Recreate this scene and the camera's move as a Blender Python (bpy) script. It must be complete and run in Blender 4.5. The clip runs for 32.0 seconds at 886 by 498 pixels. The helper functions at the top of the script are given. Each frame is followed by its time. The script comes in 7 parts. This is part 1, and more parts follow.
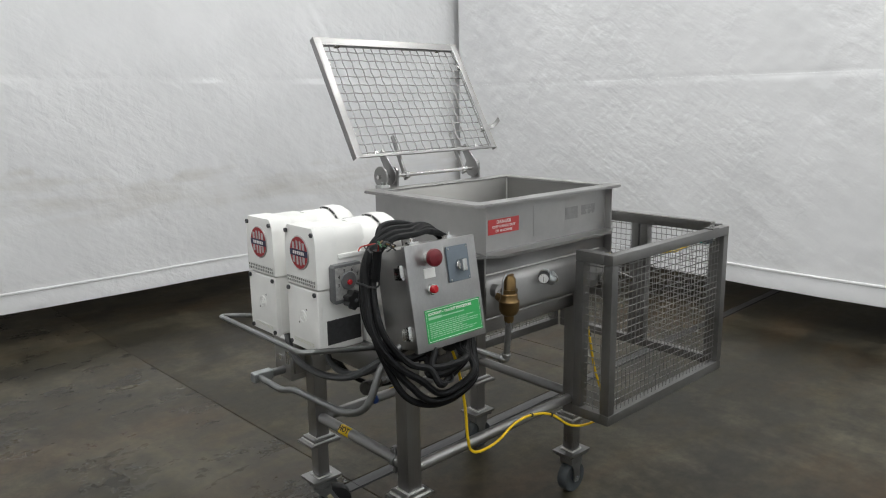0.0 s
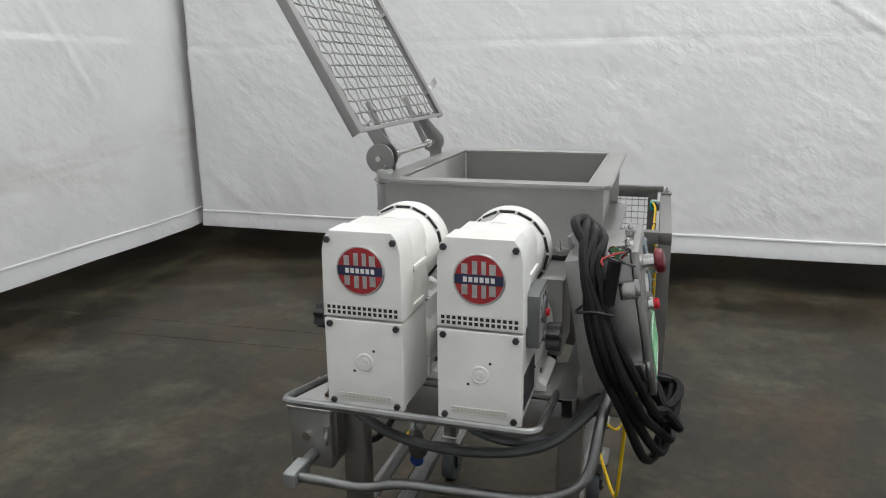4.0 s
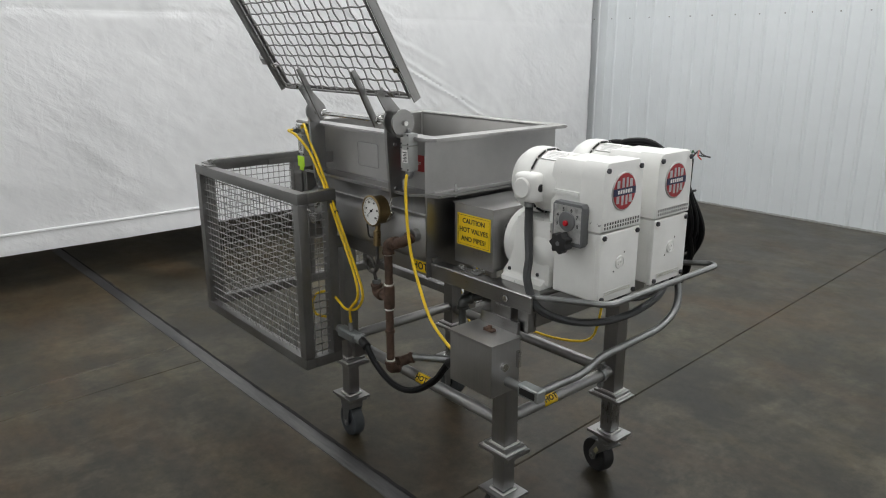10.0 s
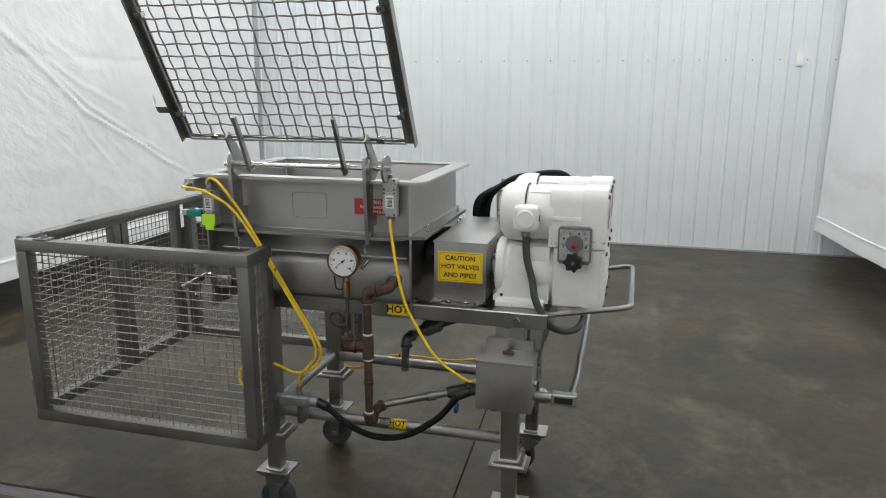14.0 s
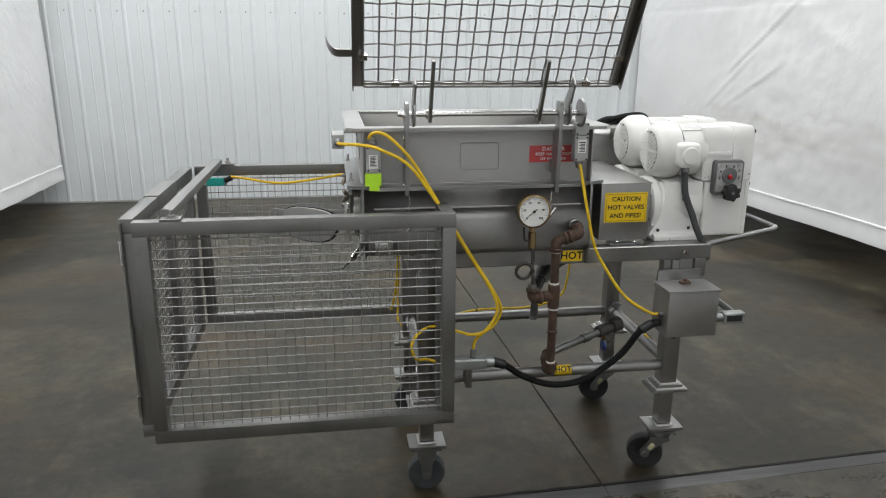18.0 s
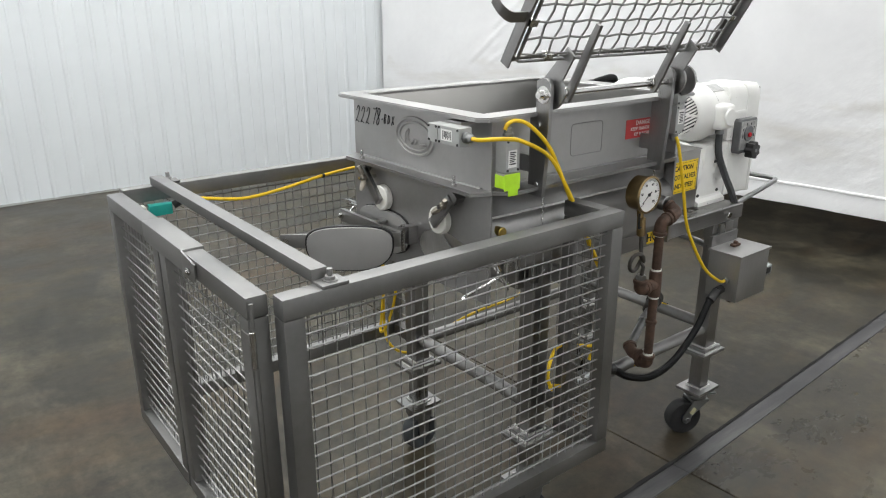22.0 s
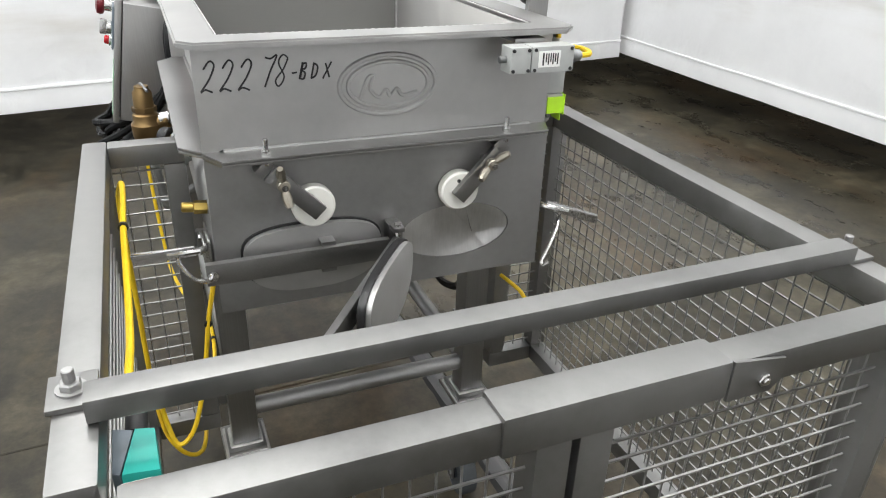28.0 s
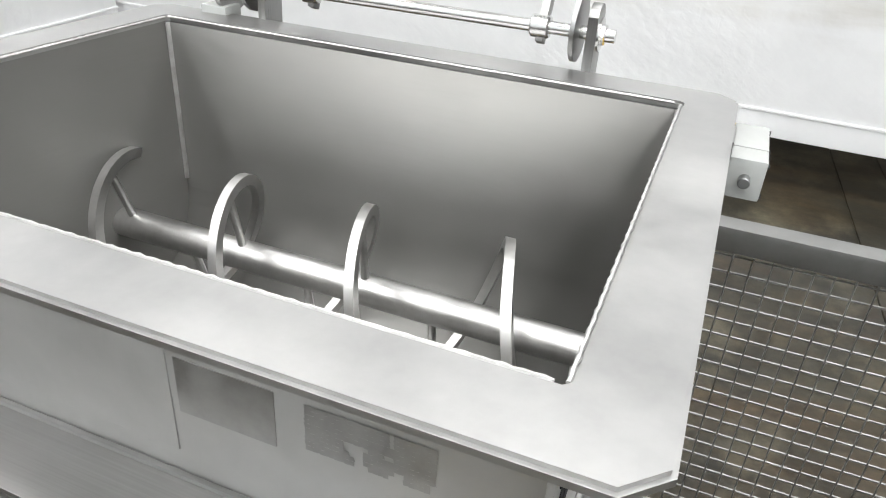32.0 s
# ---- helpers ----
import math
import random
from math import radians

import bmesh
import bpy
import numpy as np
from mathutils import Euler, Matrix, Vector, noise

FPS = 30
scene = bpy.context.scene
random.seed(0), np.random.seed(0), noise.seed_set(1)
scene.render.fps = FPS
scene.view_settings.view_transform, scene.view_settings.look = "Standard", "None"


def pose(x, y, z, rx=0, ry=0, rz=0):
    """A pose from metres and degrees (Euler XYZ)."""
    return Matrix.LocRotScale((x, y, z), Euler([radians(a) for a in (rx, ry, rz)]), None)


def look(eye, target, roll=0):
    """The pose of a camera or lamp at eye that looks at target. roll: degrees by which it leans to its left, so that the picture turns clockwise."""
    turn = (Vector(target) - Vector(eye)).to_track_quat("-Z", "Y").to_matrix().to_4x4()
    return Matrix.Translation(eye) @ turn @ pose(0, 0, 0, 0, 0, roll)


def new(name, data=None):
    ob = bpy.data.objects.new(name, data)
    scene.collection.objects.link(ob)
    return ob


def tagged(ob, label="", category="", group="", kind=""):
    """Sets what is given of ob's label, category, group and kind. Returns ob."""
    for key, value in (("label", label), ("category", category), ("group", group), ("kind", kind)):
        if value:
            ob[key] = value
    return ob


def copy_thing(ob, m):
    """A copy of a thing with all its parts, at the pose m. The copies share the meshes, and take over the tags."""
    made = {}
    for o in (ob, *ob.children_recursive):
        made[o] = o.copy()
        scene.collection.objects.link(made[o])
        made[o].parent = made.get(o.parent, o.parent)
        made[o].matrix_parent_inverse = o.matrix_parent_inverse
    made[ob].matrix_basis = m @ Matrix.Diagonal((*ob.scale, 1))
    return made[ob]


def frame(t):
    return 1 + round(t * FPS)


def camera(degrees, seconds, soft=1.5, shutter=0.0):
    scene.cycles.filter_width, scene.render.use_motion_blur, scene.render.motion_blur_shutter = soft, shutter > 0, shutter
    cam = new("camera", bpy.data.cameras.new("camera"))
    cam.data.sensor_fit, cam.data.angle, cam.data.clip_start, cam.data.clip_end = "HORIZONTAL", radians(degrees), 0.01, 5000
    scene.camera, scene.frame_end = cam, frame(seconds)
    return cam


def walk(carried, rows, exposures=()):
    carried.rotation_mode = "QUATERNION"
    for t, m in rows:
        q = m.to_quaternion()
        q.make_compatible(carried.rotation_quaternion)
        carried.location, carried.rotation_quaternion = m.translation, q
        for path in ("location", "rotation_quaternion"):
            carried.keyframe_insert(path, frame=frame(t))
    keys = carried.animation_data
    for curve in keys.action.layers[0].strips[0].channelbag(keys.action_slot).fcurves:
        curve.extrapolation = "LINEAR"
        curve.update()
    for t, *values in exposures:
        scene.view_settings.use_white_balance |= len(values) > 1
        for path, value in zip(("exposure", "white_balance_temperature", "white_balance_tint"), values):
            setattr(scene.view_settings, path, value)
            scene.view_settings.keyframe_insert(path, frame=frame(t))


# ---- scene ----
cam = camera(63.5, 32.0, 1.1)
PATH = [
    (0, (0.393, 0.172, 1.572), (1.71, 1.623, 1.171), -0.9),
    (0.5, (0.397, 0.351, 1.571), (1.723, 1.791, 1.161), -1.1),
    (1, (0.368, 0.519, 1.57), (1.758, 1.896, 1.156), -0.8),
    (1.5, (0.289, 0.691, 1.567), (1.792, 1.942, 1.146), -1.0),
    (2, (0.273, 0.864, 1.55), (1.847, 2.018, 1.112), -0.7),
    (2.5, (0.264, 1.077, 1.553), (1.932, 2.084, 1.103), -0.6),
    (4.5, (0.153, 1.875, 1.526), (2.063, 2.187, 1.025), -0.5),
    (5, (0.105, 2.092, 1.538), (2.037, 2.12, 1.022), -0.3),
    (5.5, (0.118, 2.239, 1.521), (2.051, 2.2, 1.009), -0.4),
    (6, (0.148, 2.413, 1.518), (2.065, 2.148, 1.013), -0.6),
    (6.5, (0.121, 2.652, 1.512), (1.985, 2.136, 1.003), -0.2),
    (7, (0.101, 2.85, 1.513), (1.884, 2.11, 0.989), 0.5),
    (7.5, (0.148, 3.001, 1.502), (1.908, 2.218, 0.965), -0.3),
    (8, (0.19, 3.154, 1.511), (1.888, 2.247, 0.972), -0.4),
    (8.5, (0.189, 3.386, 1.512), (1.797, 2.326, 0.974), -0.2),
    (9, (0.186, 3.565, 1.514), (1.728, 2.407, 0.982), 0.3),
    (9.5, (0.268, 3.655, 1.492), (1.792, 2.473, 0.963), 0.2),
    (10, (0.376, 3.772, 1.513), (1.836, 2.52, 0.966), -0.1),
    (10.5, (0.46, 3.907, 1.517), (1.838, 2.556, 0.993), 0.2),
    (11, (0.57, 4.077, 1.527), (1.795, 2.574, 1.037), 0.4),
    (11.5, (0.67, 4.149, 1.509), (1.798, 2.565, 1.042), 0.4),
    (12, (0.815, 4.179, 1.497), (1.867, 2.532, 1.072), 0.0),
    (12.5, (0.899, 4.202, 1.505), (1.862, 2.5, 1.089), 0.0),
    (13, (1.065, 4.306, 1.504), (1.918, 2.542, 1.102), -0.1),
    (13.5, (1.23, 4.417, 1.531), (1.926, 2.588, 1.118), -0.1),
    (15.5, (1.896, 4.556, 1.523), (1.989, 2.622, 1.023), 0.8),
    (16, (2.066, 4.543, 1.482), (2.153, 2.608, 0.983), 0.4),
    (16.5, (2.234, 4.548, 1.461), (2.287, 2.61, 0.971), 0.1),
    (17, (2.521, 4.601, 1.499), (2.431, 2.672, 0.98), -0.1),
    (17.5, (2.681, 4.589, 1.492), (2.48, 2.672, 0.96), 0.2),
    (18, (2.859, 4.525, 1.474), (2.567, 2.622, 0.931), 0.3),
    (18.5, (3.085, 4.488, 1.471), (2.71, 2.605, 0.913), -0.2),
    (19, (3.275, 4.46, 1.481), (2.774, 2.618, 0.883), -0.3),
    (19.5, (3.362, 4.355, 1.468), (2.754, 2.551, 0.852), 0.1),
    (20, (3.478, 4.226, 1.485), (2.793, 2.454, 0.861), 0.1),
    (20.5, (3.643, 4.076, 1.488), (2.87, 2.338, 0.87), -0.6),
    (21, (3.764, 3.956, 1.49), (2.796, 2.32, 0.868), -0.2),
    (21.5, (3.81, 3.776, 1.476), (2.746, 2.204, 0.846), -0.1),
    (22, (3.852, 3.603, 1.483), (2.692, 2.108, 0.835), -0.2),
    (22.5, (3.932, 3.409, 1.488), (2.617, 2.067, 0.803), 0.4),
    (23, (3.973, 3.268, 1.489), (2.537, 2.083, 0.759), 0.9),
    (23.5, (3.96, 3.091, 1.477), (2.434, 2.039, 0.724), 0.0),
    (24, (3.982, 2.951, 1.486), (2.377, 2.055, 0.698), 0.3),
    (24.5, (4.047, 2.775, 1.499), (2.331, 2.134, 0.697), 0.4),
    (25, (4.071, 2.654, 1.502), (2.284, 2.232, 0.708), 0.6),
    (25.5, (4.032, 2.501, 1.486), (2.211, 2.216, 0.708), 0.6),
    (27.5, (3.956, 1.891, 1.443), (2.217, 2.404, 0.598), 1.4),
    (28, (3.877, 1.733, 1.446), (2.236, 2.435, 0.544), 2.0),
    (28.5, (3.8, 1.544, 1.438), (2.294, 2.481, 0.515), 2.7),
    (29, (3.714, 1.415, 1.447), (2.354, 2.522, 0.485), 3.3),
    (29.5, (3.526, 1.341, 1.429), (2.264, 2.544, 0.449), 3.7),
    (30, (3.36, 1.307, 1.444), (2.215, 2.617, 0.457), 3.5),
    (30.5, (3.177, 1.291, 1.462), (2.205, 2.748, 0.497), 2.9),
    (31, (3.04, 1.336, 1.468), (2.237, 2.895, 0.508), 3.3),
    (31.5, (2.905, 1.459, 1.471), (2.158, 3.036, 0.493), 2.5),
    (32, (2.802, 1.551, 1.476), (2.193, 3.18, 0.488), 3.9),
]
walk(cam, [(t, look(eye, target, roll)) for t, eye, target, roll in PATH],
     [(0, -0.7), (5, -0.76), (9, -0.74), (13, -0.56), (17, -0.53), (20, -0.31), (23, -0.12), (25, -0.02), (28, 0.14), (30, 0.16), (32, 0.16)])

# ---- light ----
world = bpy.data.worlds.new("hall_world")
scene.world = world
world.use_nodes = True
world.node_tree.nodes["Background"].inputs[0].default_value = (0.75, 0.8, 0.85, 1)
world.node_tree.nodes["Background"].inputs[1].default_value = 0.02


def ceiling_lamp(x, y, z, sx, sy, watts):
    """A row of high-bay lamps under the ceiling."""
    d = bpy.data.lights.new("high_bay", "AREA")
    d.shape, d.size, d.size_y, d.energy = "RECTANGLE", sx, sy, watts
    d.color = (1.0, 1.0, 0.982)
    ob = new("high_bay_lamp", d)
    ob.matrix_basis = pose(x, y, z, 0, 0, 0)
    return ob


for lx in (0.2, 2.3, 4.4):
    for ly in (-1.4, 1.4, 4.2):
        ceiling_lamp(lx, ly, 4.75, 0.8, 1.4, {-1.4: 58, 1.4: 56, 4.2: 32}[ly] * (1.25 if lx > 4 else 1))
for ly in (-1.0, 3.0):
    ceiling_lamp(-3.6, ly, 4.75, 1.3, 0.7, 50)
# added lamps, unseen past the east and south sheets, for the dim floor there
for lx, ly in ((8.6, -0.6), (8.6, 3.6), (1.2, 8.6), (6.4, 9.0)):
    ceiling_lamp(lx, ly, 4.75, 0.8, 1.4, 50)

# daylight in the doorway beyond the west sheet, unseen but for its floor reflection
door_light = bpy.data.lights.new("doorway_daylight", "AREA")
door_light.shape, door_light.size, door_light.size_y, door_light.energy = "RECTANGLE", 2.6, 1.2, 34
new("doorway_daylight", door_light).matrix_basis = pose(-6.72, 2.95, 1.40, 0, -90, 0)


# ---- materials ----
def mat(name):
    m = bpy.data.materials.new(name)
    m.use_nodes = True
    nt = m.node_tree
    return m, nt, nt.nodes, nt.links, nt.nodes["Principled BSDF"]


def link_noise(nt, scale, detail=5, stretch=None, coord="Object", rough=0.6):
    n, l = nt.nodes, nt.links
    tc = n.new("ShaderNodeTexCoord")
    tex = n.new("ShaderNodeTexNoise")
    tex.inputs["Scale"].default_value = scale
    tex.inputs["Detail"].default_value = detail
    tex.inputs["Roughness"].default_value = rough
    if stretch:
        mp = n.new("ShaderNodeMapping")
        mp.inputs["Scale"].default_value = stretch
        l.new(tc.outputs[coord], mp.inputs[0])
        l.new(mp.outputs[0], tex.inputs[0])
    else:
        l.new(tc.outputs[coord], tex.inputs[0])
    return tex


def ramp(nt, src, stops):
    r = nt.nodes.new("ShaderNodeValToRGB")
    el = r.color_ramp.elements
    while len(el) < len(stops):
        el.new(0.5)
    for e, (p, c) in zip(el, stops):
        e.position = p
        e.color = (*c, 1) if len(c) == 3 else c
    nt.links.new(src, r.inputs[0])
    return r


def maprange(nt, src, a, b, c, d):
    r = nt.nodes.new("ShaderNodeMapRange")
    for k, v in zip((1, 2, 3, 4), (a, b, c, d)):
        r.inputs[k].default_value = v
    nt.links.new(src, r.inputs[0])
    return r.outputs[0]


def bump(nt, src, strength, dist):
    b = nt.nodes.new("ShaderNodeBump")
    b.inputs["Strength"].default_value = strength
    b.inputs["Distance"].default_value = dist
    nt.links.new(src, b.inputs["Height"])
    return b


def plain(name, color, rough=0.5, metal=0.0, vary=0.12, scale=14, bumps=0.05, spec=0.5):
    """Paint, plastic or rubber: a base colour with a little soil and a fine uneven skin."""
    m, nt, n, l, p = mat(name)
    p.inputs["Roughness"].default_value = rough
    p.inputs["Metallic"].default_value = metal
    p.inputs["Specular IOR Level"].default_value = spec
    tex = link_noise(nt, scale)
    lo = tuple(c * (1 - vary) for c in color)
    hi = tuple(min(1, c * (1 + vary)) for c in color)
    r = ramp(nt, tex.outputs[0], [(0.3, lo), (0.7, hi)])
    l.new(r.outputs[0], p.inputs["Base Color"])
    l.new(maprange(nt, tex.outputs[0], 0.25, 0.75, rough * 0.85, min(1, rough * 1.2)), p.inputs["Roughness"])
    if bumps:
        fine = link_noise(nt, scale * 12)
        l.new(bump(nt, fine.outputs[0], bumps, 0.002).outputs[0], p.inputs["Normal"])
    return m


def steel(name, value=0.55, rough=0.32, grain=(1, 1, 60), tint=(1.0, 0.993, 0.98), scratch=0.05, blotch=3.0):
    """Stainless steel: brushed grain, dull blotches, fingermarks."""
    m, nt, n, l, p = mat(name)
    p.inputs["Metallic"].default_value = 1.0
    big = link_noise(nt, blotch, 6)
    fine = link_noise(nt, 9, 8, grain)
    mix = n.new("ShaderNodeMath")
    mix.operation = "MULTIPLY_ADD"
    mix.inputs[1].default_value = 0.26
    l.new(fine.outputs[0], mix.inputs[0])
    half = n.new("ShaderNodeMath")
    half.operation = "MULTIPLY"
    half.inputs[1].default_value = 0.74
    l.new(big.outputs[0], half.inputs[0])
    l.new(half.outputs[0], mix.inputs[2])
    lo = tuple(value * 0.74 * c for c in tint)
    hi = tuple(min(1, value * 1.18 * c) for c in tint)
    r = ramp(nt, mix.outputs[0], [(0.3, lo), (0.7, hi)])
    l.new(r.outputs[0], p.inputs["Base Color"])
    l.new(maprange(nt, mix.outputs[0], 0.3, 0.7, rough * 0.7, rough * 1.35), p.inputs["Roughness"])
    l.new(bump(nt, fine.outputs[0], scratch, 0.001).outputs[0], p.inputs["Normal"])
    return m


def chipped(name, color, under, rough):
    """Thick enamel: brushed-on unevenness, faint grime, chips that bare the iron along worn edges."""
    m, nt, n, l, p = mat(name)
    tex = link_noise(nt, 9, 6)
    r = ramp(nt, tex.outputs[0], [(0.3, tuple(c * 0.93 for c in color)), (0.65, tuple(min(1, c * 1.03) for c in color))])
    geo = n.new("ShaderNodeNewGeometry")
    edge = maprange(nt, geo.outputs["Pointiness"], 0.57, 0.66, 0.0, 1.0)
    spot = link_noise(nt, 34, 5, rough=0.75)
    spot2 = maprange(nt, spot.outputs[0], 0.56, 0.64, 0.0, 1.0)
    speck = link_noise(nt, 55, 2)
    speck2 = maprange(nt, speck.outputs[0], 0.79, 0.81, 0.0, 1.0)
    mul = n.new("ShaderNodeMath")
    mul.operation = "MULTIPLY"
    l.new(edge, mul.inputs[0])
    l.new(spot2, mul.inputs[1])
    top = n.new("ShaderNodeMath")
    top.operation = "MAXIMUM"
    l.new(mul.outputs[0], top.inputs[0])
    l.new(speck2, top.inputs[1])
    hard = maprange(nt, top.outputs[0], 0.45, 0.55, 0.0, 1.0)
    mx = n.new("ShaderNodeMix")
    mx.data_type = "RGBA"
    l.new(hard, mx.inputs[0])
    l.new(r.outputs[0], mx.inputs[6])
    mx.inputs[7].default_value = (*under, 1)
    l.new(mx.outputs[2], p.inputs["Base Color"])
    l.new(maprange(nt, tex.outputs[0], 0.25, 0.75, rough * 0.85, rough * 1.25), p.inputs["Roughness"])
    fine = link_noise(nt, 70)
    l.new(bump(nt, fine.outputs[0], 0.10, 0.002).outputs[0], p.inputs["Normal"])
    return m


STEEL = steel("brushed_stainless", 0.35, 0.34, (1, 60, 60))
BOX = steel("brushed_enclosure", 0.43, 0.38, (50, 50, 1.5), scratch=0.04, blotch=4)
HOPPER = steel("bead_blasted_hopper", 0.50, 0.57, (3, 3, 3), scratch=0.02, blotch=1.8)
STEEL_V = steel("brushed_stainless_upright", 0.33, 0.32, (60, 60, 1))
STEEL_DULL = steel("blasted_stainless", 0.38, 0.52, (6, 6, 6), scratch=0.03)
STEEL_IN = steel("stainless_trough_inside", 0.33, 0.66, (2, 2, 22), tint=(1.0, 0.985, 0.955), blotch=2.2)
RAIL = steel("satin_square_tube", 0.275, 0.47, (8, 8, 8), scratch=0.02, blotch=4)
AGIT = steel("satin_agitator_steel", 0.60, 0.38, (12, 3, 12), scratch=0.03, blotch=9)
RIM = steel("satin_rim", 0.44, 0.42, (4, 4, 4), scratch=0.02, blotch=5)
STEEL_MIRROR = steel("ground_bright_port", 0.66, 0.38, (3, 30, 3), scratch=0.06, blotch=12)
STEEL_BRIGHT = steel("polished_stainless", 0.66, 0.2, (3, 40, 3))
STEEL_WIRE = steel("stainless_wire", 0.36, 0.46, (8, 8, 8))
GALV = steel("galvanized_conduit", 0.30, 0.45, (5, 5, 5), (0.98, 1.0, 1.0), blotch=16)
ALU = steel("grey_die_cast", 0.45, 0.5, (5, 5, 5), (0.95, 1.0, 1.0), blotch=20)
WELD = steel("weld_bead", 0.68, 0.46, (90, 90, 90), scratch=0.4, blotch=40)
PATCH = steel("bare_patch_where_a_plate_was", 0.37, 0.40, (6, 6, 6), blotch=25)
BRASS = steel("aged_bronze", 0.24, 0.42, (5, 5, 5), (1.0, 0.66, 0.3), blotch=22)
BRASS_BRIGHT = steel("yellow_brass", 0.42, 0.35, (5, 5, 5), (1.0, 0.72, 0.2), blotch=30)
BRASS_DARK = steel("brass_gauge_case", 0.3, 0.35, (5, 5, 5), (1.0, 0.72, 0.36), blotch=22)
RUST = plain("rusty_iron_pipe", (0.085, 0.05, 0.035), 0.7, 0.2, 0.45, 40, 0.5)
IRON = plain("dark_malleable_iron", (0.07, 0.065, 0.06), 0.6, 0.4, 0.3, 40, 0.3)
PAINT = chipped("white_machine_enamel", (0.80, 0.80, 0.775), (0.05, 0.048, 0.045), 0.36)
PAINT_GRILLE = plain("white_grille_enamel", (0.78, 0.78, 0.755), 0.4, 0, 0.05, 20, 0)
PAINT_SCUFF = plain("worn_grey_scuff", (0.035, 0.036, 0.038), 0.55, 0, 0.4, 60, 0.2)
BLACK = plain("black_plastic", (0.014, 0.014, 0.015), 0.42, 0, 0.2, 30)
RUBBER = plain("black_rubber_cable", (0.006, 0.0063, 0.007), 0.52, 0, 0.35, 25, 0.1, 0.2)
GREY_CABLE = plain("grey_flexible_conduit", (0.045, 0.048, 0.05), 0.5, 0, 0.25, 30, 0.15)
YELLOW = plain("yellow_cable", (0.80, 0.53, 0.012), 0.42, 0, 0.14, 25, 0.03)
LABEL_Y = plain("yellow_label", (0.86, 0.58, 0.01), 0.42, 0, 0.05, 20, 0.02)
LABEL_R = plain("red_engraved_label", (0.50, 0.055, 0.055), 0.4, 0, 0.08, 20, 0.02)
LABEL_G = plain("green_label", (0.03, 0.33, 0.09), 0.45, 0, 0.06, 16, 0.02)
LABEL_W = plain("white_print", (0.8, 0.8, 0.78), 0.5, 0, 0.05, 20, 0)
INK = plain("black_print", (0.012, 0.012, 0.014), 0.5, 0, 0.1, 20, 0)
NYLON = plain("white_nylon", (0.76, 0.75, 0.70), 0.4, 0, 0.04, 20, 0.03)
TAPE = plain("lime_green_tape", (0.50, 0.85, 0.03), 0.5, 0, 0.08, 30, 0.1)
TEAL = plain("teal_plastic", (0.02, 0.42, 0.36), 0.4, 0, 0.08, 30, 0.03)
RED = plain("red_plastic", (0.45, 0.012, 0.02), 0.25, 0, 0.1, 30, 0)
RED_DARK = plain("dark_red_mushroom", (0.13, 0.008, 0.014), 0.3, 0, 0.15, 30, 0)
BADGE_R = plain("badge_red", (0.34, 0.02, 0.025), 0.4, 0, 0.25, 60, 0.05)
NAVY = plain("badge_navy", (0.02, 0.025, 0.07), 0.4, 0, 0.1, 30, 0)
BADGE_S = steel("badge_silver", 0.6, 0.4, (5, 5, 5), blotch=50)
WHEEL = plain("grey_rubber_tread", (0.05, 0.057, 0.062), 0.6, 0, 0.25, 30, 0.1)
BLUE = plain("blue_tag", (0.015, 0.05, 0.22), 0.4, 0, 0.1, 30, 0)
GREY_BOX = plain("grey_switch_housing", (0.40, 0.41, 0.40), 0.45, 0.15, 0.08, 30, 0.05)
GREY_PLATE = plain("slate_grey_plate", (0.13, 0.16, 0.19), 0.45, 0, 0.08, 30, 0.03)
COPPER_W = plain("red_wire", (0.4, 0.03, 0.02), 0.45, 0, 0.1, 30, 0)
GREEN_W = plain("green_wire", (0.04, 0.14, 0.06), 0.45, 0, 0.1, 30, 0)
GLASS_FACE = plain("gauge_dial_white", (0.8, 0.8, 0.78), 0.3, 0, 0.03, 20, 0)
DARKWALL = plain("dark_closing_wall", (0.16, 0.15, 0.14), 0.8, 0, 0.2, 2, 0)


